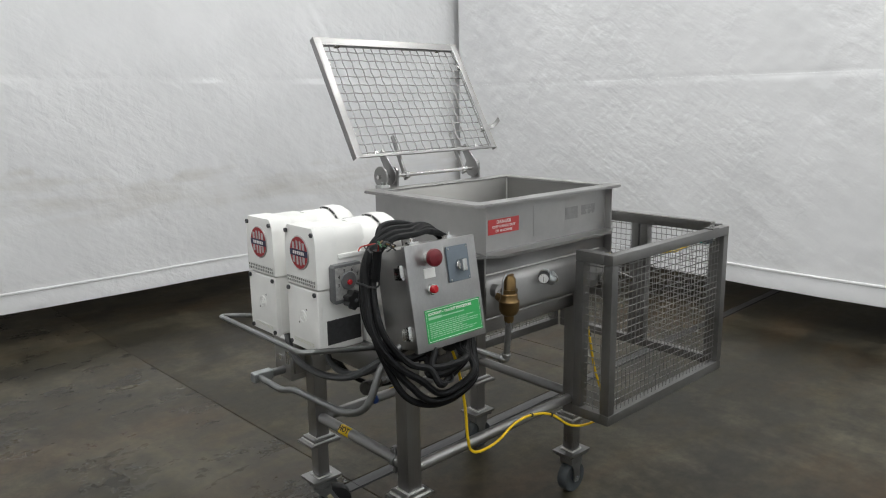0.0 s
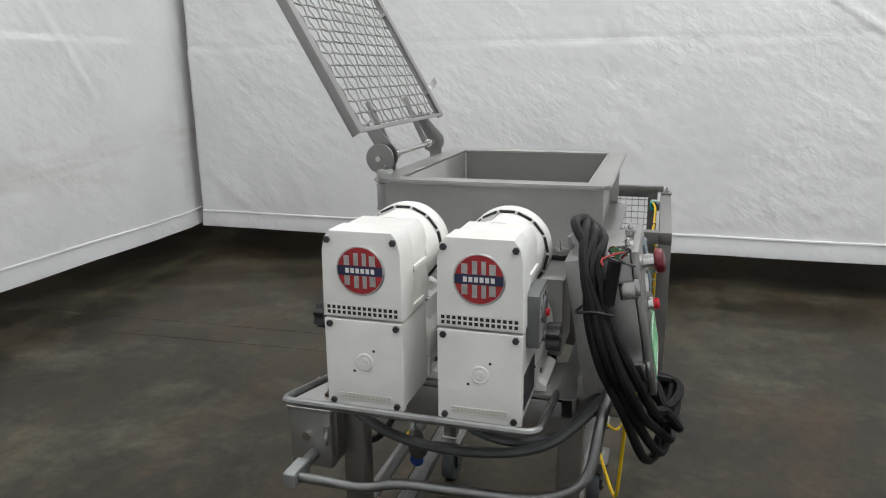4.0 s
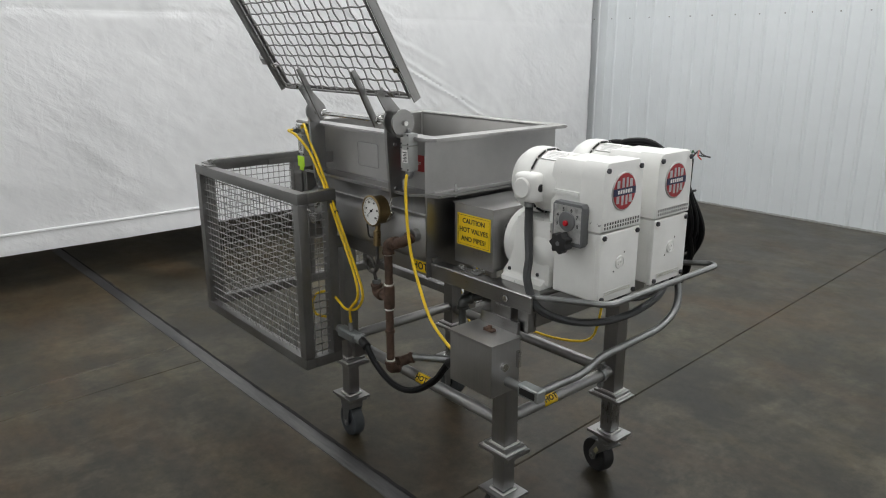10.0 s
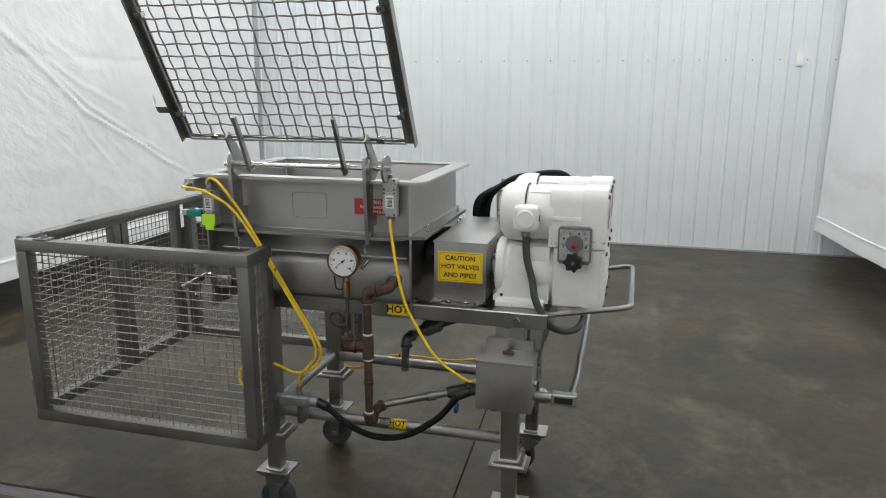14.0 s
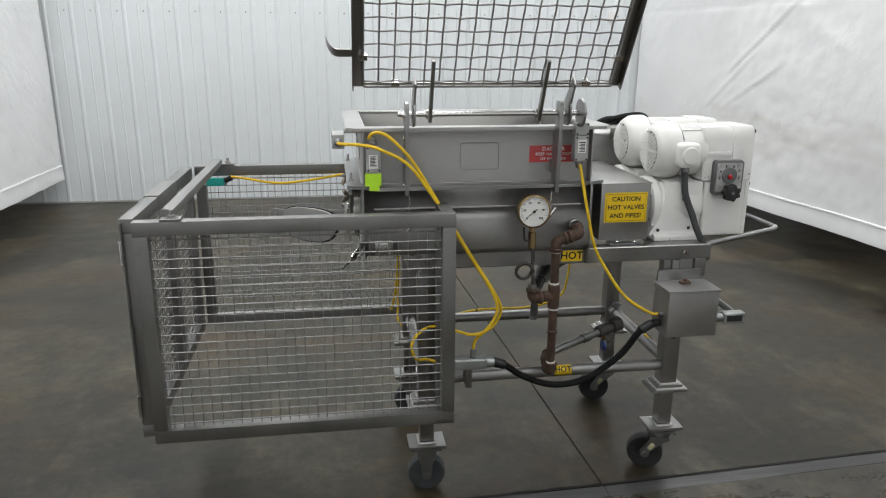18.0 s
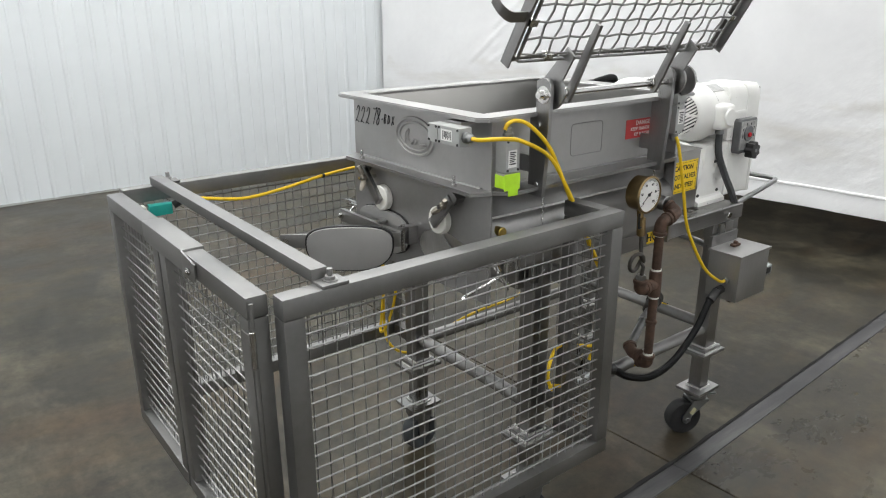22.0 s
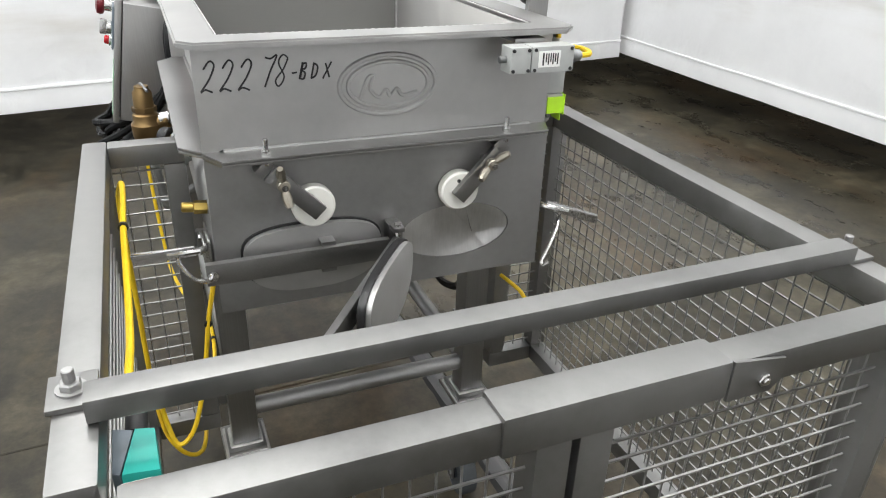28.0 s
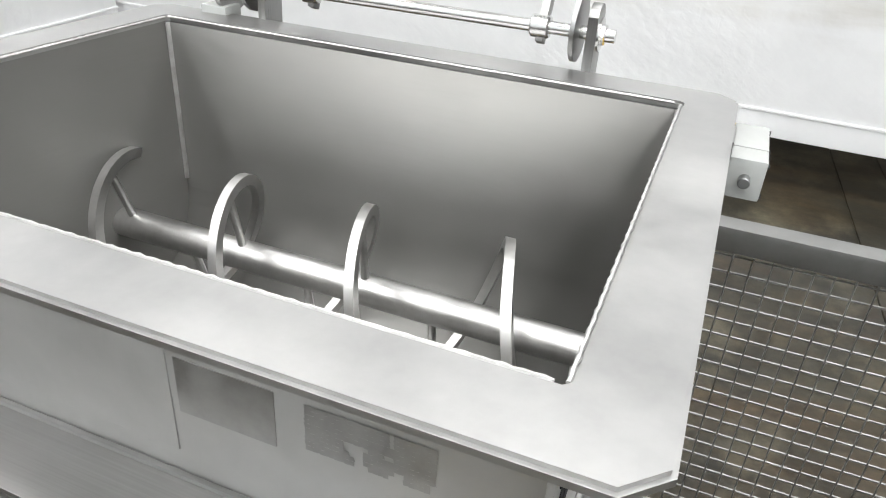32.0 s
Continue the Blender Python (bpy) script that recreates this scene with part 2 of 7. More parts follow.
def make_floor(name, tone, warm, seal):
    """Trowelled concrete: grey-olive ground, pale worn patches, rusty and oily stains, worn sealer."""
    m, nt, n, l, p = mat(name)

    def over(base, layer, amount, blend="MIX"):
        mx = n.new("ShaderNodeMix")
        mx.data_type, mx.blend_type = "RGBA", blend
        for src, k in ((amount, 0), (base, 6), (layer, 7)):
            if isinstance(src, (int, float)):
                mx.inputs[k].default_value = src
            elif isinstance(src, tuple):
                mx.inputs[k].default_value = (*src, 1)
            else:
                l.new(src, mx.inputs[k])
        return mx.outputs[2]

    big = link_noise(nt, 0.75, 6, rough=0.6)
    big.inputs["Distortion"].default_value = 0.1
    mid = link_noise(nt, 3.4, 9, (0.8, 1.3, 1), rough=0.68)
    mid.inputs["Distortion"].default_value = 0.15
    fine = link_noise(nt, 16, 10, rough=0.78)
    worn = link_noise(nt, 1.9, 9, (1.2, 0.7, 1), rough=0.7)
    worn.inputs["Distortion"].default_value = 0.15
    rust = link_noise(nt, 1.1, 8, (0.6, 1.4, 1), rough=0.66)
    col = ramp(nt, big.outputs[0], [(0.32, (0.052 * tone, 0.048 * tone, 0.037 * tone)), (0.68, (0.104 * tone, 0.093 * tone, 0.064 * tone))]).outputs[0]
    col = over(col, ramp(nt, mid.outputs[0], [(0.32, (0.44, 0.445, 0.46)), (0.5, (1, 1, 1)), (0.68, (1.75, 1.66, 1.46))]).outputs[0], 0.85, "MULTIPLY")
    col = over(col, (0.22 * tone, 0.196 * tone, 0.135 * tone), maprange(nt, worn.outputs[0], 0.50, 0.68, 0.0, 0.85))
    col = over(col, (0.15 * tone, 0.095 * tone, 0.048 * tone), maprange(nt, rust.outputs[0], 0.50, 0.72, 0.0, 0.65 * warm))
    col = over(col, (0.022 * tone, 0.021 * tone, 0.020 * tone), maprange(nt, rust.outputs[0], 0.46, 0.27, 0.0, 0.6))
    col = over(col, ramp(nt, fine.outputs[0], [(0.34, (0.55, 0.55, 0.55)), (0.66, (1.5, 1.48, 1.44))]).outputs[0], 0.8, "MULTIPLY")
    l.new(col, p.inputs["Base Color"])
    l.new(maprange(nt, mid.outputs[0], 0.3, 0.72, 0.30 - seal, 0.50 - seal), p.inputs["Roughness"])
    p.inputs["Specular IOR Level"].default_value = 0.24 + 1.4 * seal
    b0 = bump(nt, mid.outputs[0], 0.06, 0.01)
    b = bump(nt, fine.outputs[0], 0.16, 0.002)
    l.new(b0.outputs[0], b.inputs["Normal"])
    l.new(b.outputs[0], p.inputs["Normal"])
    return m


def make_vinyl(name, stain=0.0, zlo=0.9, zhi=1.3, turn=(0.6, 0, 0), crinkle=0.46):
    """White reinforced vinyl sheet: crinkles, faint soil, a water stain along a band."""
    m, nt, n, l, p = mat(name)
    p.inputs["Roughness"].default_value = 0.42
    soil = link_noise(nt, 1.3, 7, rough=0.65)
    r = ramp(nt, soil.outputs[0], [(0.3, (0.74, 0.745, 0.755)), (0.6, (0.81, 0.815, 0.825))])
    col = r.outputs[0]
    if stain:
        tc = n.new("ShaderNodeTexCoord")
        sep = n.new("ShaderNodeSeparateXYZ")
        l.new(tc.outputs["Object"], sep.inputs[0])
        wob = link_noise(nt, 1.8, 6, (1, 1, 0.25))
        off = maprange(nt, wob.outputs[0], 0.3, 0.7, -0.14, 0.14)
        add = n.new("ShaderNodeMath")
        add.operation = "ADD"
        l.new(sep.outputs[2], add.inputs[0])
        l.new(off, add.inputs[1])
        up = n.new("ShaderNodeMapRange")
        up.interpolation_type = "SMOOTHSTEP"
        for k, v in zip((1, 2, 3, 4), (zlo - 0.3, zlo, 0, 1)):
            up.inputs[k].default_value = v
        dn = n.new("ShaderNodeMapRange")
        dn.interpolation_type = "SMOOTHSTEP"
        for k, v in zip((1, 2, 3, 4), (zhi - 0.06, zhi, 1, 0)):
            dn.inputs[k].default_value = v
        l.new(add.outputs[0], up.inputs[0])
        l.new(add.outputs[0], dn.inputs[0])
        mul = n.new("ShaderNodeMath")
        mul.operation = "MULTIPLY"
        l.new(up.outputs[0], mul.inputs[0])
        l.new(dn.outputs[0], mul.inputs[1])
        spot = link_noise(nt, 1.6, 8, (0.7, 0.7, 4.5))
        amt = maprange(nt, spot.outputs[0], 0.42, 0.72, 0.0, stain)
        mul2 = n.new("ShaderNodeMath")
        mul2.operation = "MULTIPLY"
        l.new(mul.outputs[0], mul2.inputs[0])
        l.new(amt, mul2.inputs[1])
        mx = n.new("ShaderNodeMix")
        mx.data_type = "RGBA"
        l.new(mul2.outputs[0], mx.inputs[0])
        l.new(col, mx.inputs[6])
        mx.inputs[7].default_value = (0.42, 0.38, 0.29, 1)
        col = mx.outputs[2]
    l.new(col, p.inputs["Base Color"])
    # hammered-looking dimples and slanting crinkles, strong in some patches and faint in others
    crk = link_noise(nt, 13, 3, (1, 1, 0.8), rough=0.5)
    crk.inputs["Distortion"].default_value = 0.5
    rip = link_noise(nt, 7.5, 3, (1.0, 1.0, 0.38), rough=0.5)
    mp = rip.inputs[0].links[0].from_node
    mp.vector_type = "TEXTURE"
    mp.inputs["Rotation"].default_value = turn
    area = link_noise(nt, 0.7, 3)
    both = n.new("ShaderNodeMath")
    both.operation = "ADD"
    l.new(rip.outputs[0], both.inputs[0])
    l.new(crk.outputs[0], both.inputs[1])
    amount = n.new("ShaderNodeMath")
    amount.operation = "MULTIPLY"
    l.new(both.outputs[0], amount.inputs[0])
    l.new(maprange(nt, area.outputs[0], 0.40, 0.60, 0.10, 1.0), amount.inputs[1])
    l.new(bump(nt, amount.outputs[0], crinkle, 0.016).outputs[0], p.inputs["Normal"])
    return m


# tone differs by slab; the south-west slab is palest and glossiest
FLOOR = make_floor("sealed_concrete", 0.42, 1.3, 0.02)
FLOOR_S = make_floor("worn_brown_concrete", 0.50, 1.3, 0.02)
FLOOR_W = make_floor("pale_glossy_concrete", 0.56, 1.1, 0.09)
VINYL = make_vinyl("white_vinyl_sheet")
VINYL_S = make_vinyl("stained_white_vinyl_sheet", 0.42, 0.98, 1.15, (0, 0.6, 0))
VINYL_W = make_vinyl("yellowed_white_vinyl_sheet", 0.34, 0.80, 0.98, crinkle=0.22)
PANEL = plain("white_enamelled_steel_panel", (0.70, 0.735, 0.755), 0.38, 0, 0.03, 2.5, 0.02)


# ---- building blocks ----
def part(name, bm, material, parent=None, label="", smooth=True):
    """Links a bmesh, whose places are the world's, as one mesh object under a thing or a part."""
    me = bpy.data.meshes.new(name)
    bm.normal_update()
    bm.to_mesh(me)
    bm.free()
    me.materials.append(material)
    if smooth:
        for f in me.polygons:
            f.use_smooth = True
        me.set_sharp_from_angle(angle=radians(35))
    ob = new(name, me)
    if parent is not None:
        ob.parent = parent
        if parent.type == "EMPTY":
            ob.matrix_parent_inverse = parent.matrix_basis.inverted()
    if label:
        ob["label"] = label
    return ob


def thing(name, x, y, z, label, category, group="", kind=""):
    ob = new(name)
    ob.empty_display_size = 0.05
    ob.matrix_basis = pose(x, y, z)
    return tagged(ob, label, category, group, kind)


def box(x0, x1, y0, y1, z0, z1, bevel=0.003, seg=2, m=None, bm=None):
    own = bmesh.new()
    bmesh.ops.create_cube(own, size=1)
    for v in own.verts:
        v.co = Vector((x0 + (v.co.x + 0.5) * (x1 - x0), y0 + (v.co.y + 0.5) * (y1 - y0), z0 + (v.co.z + 0.5) * (z1 - z0)))
    if bevel:
        bmesh.ops.bevel(own, geom=own.edges[:], offset=bevel, segments=seg, affect="EDGES", profile=0.7)
    if m is not None:
        own.transform(m)
    return merge(bm, own)


def merge(bm, own):
    if bm is None:
        return own
    me = bpy.data.meshes.new("tmp")
    own.to_mesh(me)
    own.free()
    bm.from_mesh(me)
    bpy.data.meshes.remove(me)
    return bm


def aim(p0, p1):
    d = Vector(p1) - Vector(p0)
    return Matrix.Translation(p0) @ d.to_track_quat("Z", "Y").to_matrix().to_4x4(), d.length


def rod(p0, p1, r, seg=16, r2=None, bevel=0.0, bm=None):
    """A round bar or cone from p0 to p1, its rims bevelled."""
    m, h = aim(p0, p1)
    return lathe([(r, 0), (r if r2 is None else r2, h)], m, seg, bevel, bm)


def lathe(profile, m=None, seg=24, bevel=0.0, bm=None, caps=True):
    """Turns (radius, height) pairs round z."""
    own = bmesh.new()
    prof = []
    if bevel and len(profile) == 2:
        (ra, za), (rb, zb) = profile
        prof = [(ra - bevel, za), (ra, za + bevel), (rb, zb - bevel), (rb - bevel, zb)]
    else:
        prof = list(profile)
    rings = []
    for r, z in prof:
        if r < 1e-6:
            rings.append([own.verts.new((0, 0, z))])
        else:
            rings.append([own.verts.new((r * math.cos(2 * math.pi * k / seg), r * math.sin(2 * math.pi * k / seg), z)) for k in range(seg)])
    for a, b in zip(rings, rings[1:]):
        for k in range(seg):
            q = (k + 1) % seg
            if len(a) == 1 and len(b) > 1:
                own.faces.new((a[0], b[q], b[k]))
            elif len(b) == 1 and len(a) > 1:
                own.faces.new((a[k], a[q], b[0]))
            elif len(a) > 1:
                own.faces.new((a[k], a[q], b[q], b[k]))
    if caps:
        if len(rings[0]) > 2:
            own.faces.new(rings[0][::-1])
        if len(rings[-1]) > 2:
            own.faces.new(rings[-1])
    if m is not None:
        own.transform(m)
    return merge(bm, own)


def glide(pts, steps=6, closed=False):
    """A smooth line through the points."""
    p = [Vector(q) for q in pts]
    out = []
    n = len(p)
    for i in range(n if closed else n - 1):
        a = p[(i - 1) % n] if closed or i > 0 else p[0]
        b, c = p[i], p[(i + 1) % n]
        d = p[(i + 2) % n] if closed or i + 2 < n else p[-1]
        for k in range(steps):
            t = k / steps
            out.append(0.5 * ((2 * b) + (c - a) * t + (2 * a - 5 * b + 4 * c - d) * t * t + (3 * b - a - 3 * c + d) * t ** 3))
    if not closed:
        out.append(p[-1])
    return out


def bent(pts, radius=0.04, steps=5):
    """A line of straight runs whose corners are rounded."""
    p = [Vector(q) for q in pts]
    out = [p[0]]
    for a, b, c in zip(p, p[1:], p[2:]):
        r = min(radius, (a - b).length * 0.48, (c - b).length * 0.48)
        s, e = b + (a - b).normalized() * r, b + (c - b).normalized() * r
        for k in range(steps + 1):
            t = k / steps
            out.append((1 - t) ** 2 * s + 2 * t * (1 - t) * b + t * t * e)
    out.append(p[-1])
    return out


def hose(line, r, seg=8, closed=False, bm=None):
    """A round tube swept along a line."""
    own = bmesh.new()
    n = len(line)
    line = [Vector(q) for q in line]
    tang = []
    for i in range(n):
        a = line[i - 1] if closed or i > 0 else line[0]
        b = line[(i + 1) % n] if closed or i + 1 < n else line[-1]
        tang.append((b - a).normalized())
    up = Vector((0, 0, 1)) if abs(tang[0].z) < 0.9 else Vector((1, 0, 0))
    side = tang[0].cross(up).normalized()
    rings = []
    for i in range(n):
        if i:
            side = (tang[i - 1].rotation_difference(tang[i]) @ side)
            side = (side - tang[i] * side.dot(tang[i])).normalized()
        other = tang[i].cross(side)
        rr = r(i / max(1, n - 1)) if callable(r) else r
        rings.append([own.verts.new(line[i] + rr * (math.cos(2 * math.pi * k / seg) * side + math.sin(2 * math.pi * k / seg) * other)) for k in range(seg)])
    pairs = list(zip(rings, rings[1:])) + ([(rings[-1], rings[0])] if closed else [])
    for a, b in pairs:
        for k in range(seg):
            q = (k + 1) % seg
            own.faces.new((a[k], b[k], b[q], a[q]))
    if not closed:
        own.faces.new(rings[0])
        own.faces.new(rings[-1][::-1])
    return merge(bm, own)


def prism(outline, axis, a, b, bevel=0.0, bm=None):
    """A flat outline, given in the two other axes, drawn out along axis from a to b."""
    own = bmesh.new()
    n = "xyz".index(axis)

    def put(u, v, w):
        c = [u, v]
        c.insert(n, w)
        return own.verts.new(c)

    lo = [put(u, v, a) for u, v in outline]
    hi = [put(u, v, b) for u, v in outline]
    own.faces.new(lo)
    own.faces.new(hi[::-1])
    for k in range(len(lo)):
        q = (k + 1) % len(lo)
        own.faces.new((lo[k], hi[k], hi[q], lo[q]))
    bmesh.ops.recalc_face_normals(own, faces=own.faces[:])
    if bevel:
        edges = [e for e in own.edges if abs((e.verts[0].co - e.verts[1].co)[n]) < 1e-6]
        bmesh.ops.bevel(own, geom=edges, offset=bevel, segments=2, affect="EDGES", profile=0.7)
    return merge(bm, own)


def oval(cu, cv, ru, rv, n=32, a0=0.0, a1=360.0):
    return [(cu + ru * math.cos(radians(a0 + (a1 - a0) * k / n)), cv + rv * math.sin(radians(a0 + (a1 - a0) * k / n))) for k in range(n if a1 - a0 >= 360 else n + 1)]


def plate_bars(x0, x1, y0, y1, inner, z0, z1, cut):
    """A flat rectangular flange with a hole, its outer corners cut off."""
    own = bmesh.new()
    out = [(x0 + cut, y0), (x1 - cut, y0), (x1, y0 + cut), (x1, y1 - cut), (x1 - cut, y1), (x0 + cut, y1), (x0, y1 - cut), (x0, y0 + cut)]
    ix0, ix1, iy0, iy1 = inner
    e = 0.004
    inn = [(ix0 + e, iy0), (ix1 - e, iy0), (ix1, iy0 + e), (ix1, iy1 - e), (ix1 - e, iy1), (ix0 + e, iy1), (ix0, iy1 - e), (ix0, iy0 + e)]
    rows = [[own.verts.new((u, v, z)) for u, v in loop] for loop, z in ((out, z0), (out, z1), (inn, z1), (inn, z0))]
    for a, b in zip(rows, rows[1:] + rows[:1]):
        for k in range(8):
            q = (k + 1) % 8
            own.faces.new((a[k], a[q], b[q], b[k]))
    bmesh.ops.recalc_face_normals(own, faces=own.faces[:])
    edges = [ed for ed in own.edges if abs(ed.verts[0].co.z - ed.verts[1].co.z) < 1e-6 and ed.calc_face_angle(0) > 1]
    bmesh.ops.bevel(own, geom=edges, offset=min(0.003, (z1 - z0) * 0.4), segments=2, affect="EDGES")
    return own


def words(name, text, size, at, right, up, material, parent, label="", align="CENTER", space=1.0, width=1.0, depth=0.0004):
    """Lettering in the built-in font, lying at a place with its own right and up."""
    cu = bpy.data.curves.new(name, "FONT")
    cu.body, cu.size, cu.align_x, cu.align_y = text, size, align, "CENTER"
    cu.offset = size * 0.022
    cu.extrude, cu.resolution_u, cu.space_character, cu.space_line = depth, 3, space, 0.95
    ob = bpy.data.objects.new("tmp", cu)
    scene.collection.objects.link(ob)
    bpy.context.view_layer.update()
    me = bpy.data.meshes.new_from_object(ob.evaluated_get(bpy.context.evaluated_depsgraph_get()))
    bpy.data.objects.remove(ob)
    bpy.data.curves.remove(cu)
    r, u = Vector(right).normalized(), Vector(up).normalized()
    w = r.cross(u)
    m = Matrix((r, u, w)).transposed().to_4x4()
    m.translation = Vector(at)
    bm = bmesh.new()
    bm.from_mesh(me)
    bpy.data.meshes.remove(me)
    bm.transform(m @ Matrix.Diagonal((width, 1, 1, 1)))
    return part(name, bm, material, parent, label, smooth=False)


def hexbolt(at, way, r=0.008, h=0.006, shank=0.0, bm=None):
    """A hexagon head, with a stub of thread when shank is given."""
    w = Vector(way).normalized()
    p = Vector(at)
    bm = rod(p, p + w * h, r, 6, bevel=r * 0.12, bm=bm)
    if shank:
        bm = rod(p + w * h, p + w * (h + shank), r * 0.55, 10, bevel=0.001, bm=bm)
    return bm


# ---- the hall ----
def make_floor_slabs():
    floor = thing("floor", 2, 2.45, 0, "grey concrete floor with worn patches, brown stains and joints", "floor", kind="structure")
    def lie(k):
        return Matrix.Translation((1.97, 2.44, 0)) @ Matrix(((1, -0.045, 0, 0), (k, 1, 0, 0), (0, 0, 1, 0), (0, 0, 0, 1))) @ Matrix.Translation((-1.97, -2.44, 0))
    west, east = lie(0.050), lie(0.022)
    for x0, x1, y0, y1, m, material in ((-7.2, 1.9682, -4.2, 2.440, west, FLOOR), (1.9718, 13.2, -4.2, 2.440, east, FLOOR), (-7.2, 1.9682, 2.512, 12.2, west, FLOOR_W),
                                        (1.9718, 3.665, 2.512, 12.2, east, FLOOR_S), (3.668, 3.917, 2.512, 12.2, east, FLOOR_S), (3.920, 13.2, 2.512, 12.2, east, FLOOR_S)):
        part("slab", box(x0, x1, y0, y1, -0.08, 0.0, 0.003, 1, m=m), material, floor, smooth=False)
    for x0, x1, m in ((-7.2, 0.155, west), (0.162, 1.97, west), (1.97, 13.2, east)):
        part("joint_filler", box(x0, x1, 2.447, 2.5105, -0.07, -0.0015, 0.002, 1, m=m), JOINT, floor, "blue-grey sealant strip in the wide joint", smooth=False)
    # the narrow joint is worn flush beyond the bay; the wide one has a spalled edge
    part("joint_filler", box(1.967, 1.973, 4.70, 12.2, -0.07, -0.0008, 0, m=east), FLOOR_S, floor, "narrow joint filled flush", smooth=False)
    bm = bmesh.new()
    rows = []
    for i in range(520):
        x = -3.2 + i * 0.02
        w0 = 0.0012 + 0.010 * max(0.0, noise.noise(Vector((x * 9, 0.3, 1.0)))) + 0.006 * max(0.0, noise.noise(Vector((x * 31, 2.3, 1.0))))
        w1 = 0.0010 + 0.008 * max(0.0, noise.noise(Vector((x * 7, 5.3, 2.0))))
        y = 2.4435 + (x - 1.97) * (0.050 if x < 1.97 else 0.022)
        rows.append((bm.verts.new((x, y - 0.0035 - w0, 0.0004)), bm.verts.new((x, y + 0.0035 + w1, 0.0004))))
    for a, b in zip(rows, rows[1:]):
        bm.faces.new((a[0], b[0], b[1], a[1]))
    part("spalled_edge", bm, CRACK, floor, "ragged dark broken edge of the wide joint", smooth=False)
    part("subfloor", box(-7, 13, -4, 12, -0.14, -0.078, 0), CRACK, floor, smooth=False)


JOINT, jt, jn, jl, jp = mat("blue_grey_joint_sealant")
streak = link_noise(jt, 2.2, 9, (0.35, 3.5, 1), rough=0.72)
speck = link_noise(jt, 26, 6, (0.5, 1.6, 1), rough=0.7)
jl.new(ramp(jt, streak.outputs[0], [(0.36, (0.020, 0.020, 0.021)), (0.52, (0.052, 0.051, 0.053)), (0.64, (0.12, 0.118, 0.115)), (0.76, (0.20, 0.19, 0.17))]).outputs[0], jp.inputs["Base Color"])
jl.new(maprange(jt, streak.outputs[0], 0.3, 0.7, 0.26, 0.5), jp.inputs["Roughness"])
jl.new(bump(jt, speck.outputs[0], 0.25, 0.003).outputs[0], jp.inputs["Normal"])
CRACK = plain("open_joint", (0.008, 0.008, 0.008), 0.9, 0, 0.1, 6, 0)
make_floor_slabs()


def plate_bars_x(x0, x1, y0, y1, z0, z1, w):
    """Two jambs and a head round an opening in an upright wall."""
    bm = box(x0, x1, y0 - w, y0, z0, z1 + w, 0)
    bm = box(x0, x1, y1, y1 + w, z0, z1 + w, 0, bm=bm)
    return box(x0, x1, y0, y1, z1, z1 + w, 0, bm=bm)


def wall_plain(name, x0, x1, y0, y1, z0, z1, m, label, category="wall"):
    ob = part(name, box(x0, x1, y0, y1, z0, z1, 0), m, None, smooth=False)
    return tagged(ob, label, category, kind="structure")


# unseen walls closing the hall, painted dark for the gloom behind the sheets
wall_plain("wall_east", 12.8, 13.0, -4, 12, 0, 5.2, DARKWALL, "unseen dark grey wall closing the hall behind the sheets")
wall_plain("wall_south", -7, 12.8, 11.8, 12.0, 0, 5.2, DARKWALL, "unseen dark grey wall closing the hall behind the sheets")
wall_plain("wall_west", -7, -6.8, -4, 11.8, 0, 5.2, DARKWALL, "unseen dark grey wall closing the hall behind the sheets")
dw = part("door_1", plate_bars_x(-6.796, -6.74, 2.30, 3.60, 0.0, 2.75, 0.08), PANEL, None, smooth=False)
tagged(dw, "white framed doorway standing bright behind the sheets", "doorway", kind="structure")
# unseen ceiling, added to close the hall above the lamps
wall_plain("ceiling", -7, 13, -4, 12, 5.2, 5.4, plain("closing_ceiling_white", (0.6, 0.61, 0.62), 0.7, 0, 0.04, 1, 0), "unseen pale ceiling that closes the hall", "ceiling")


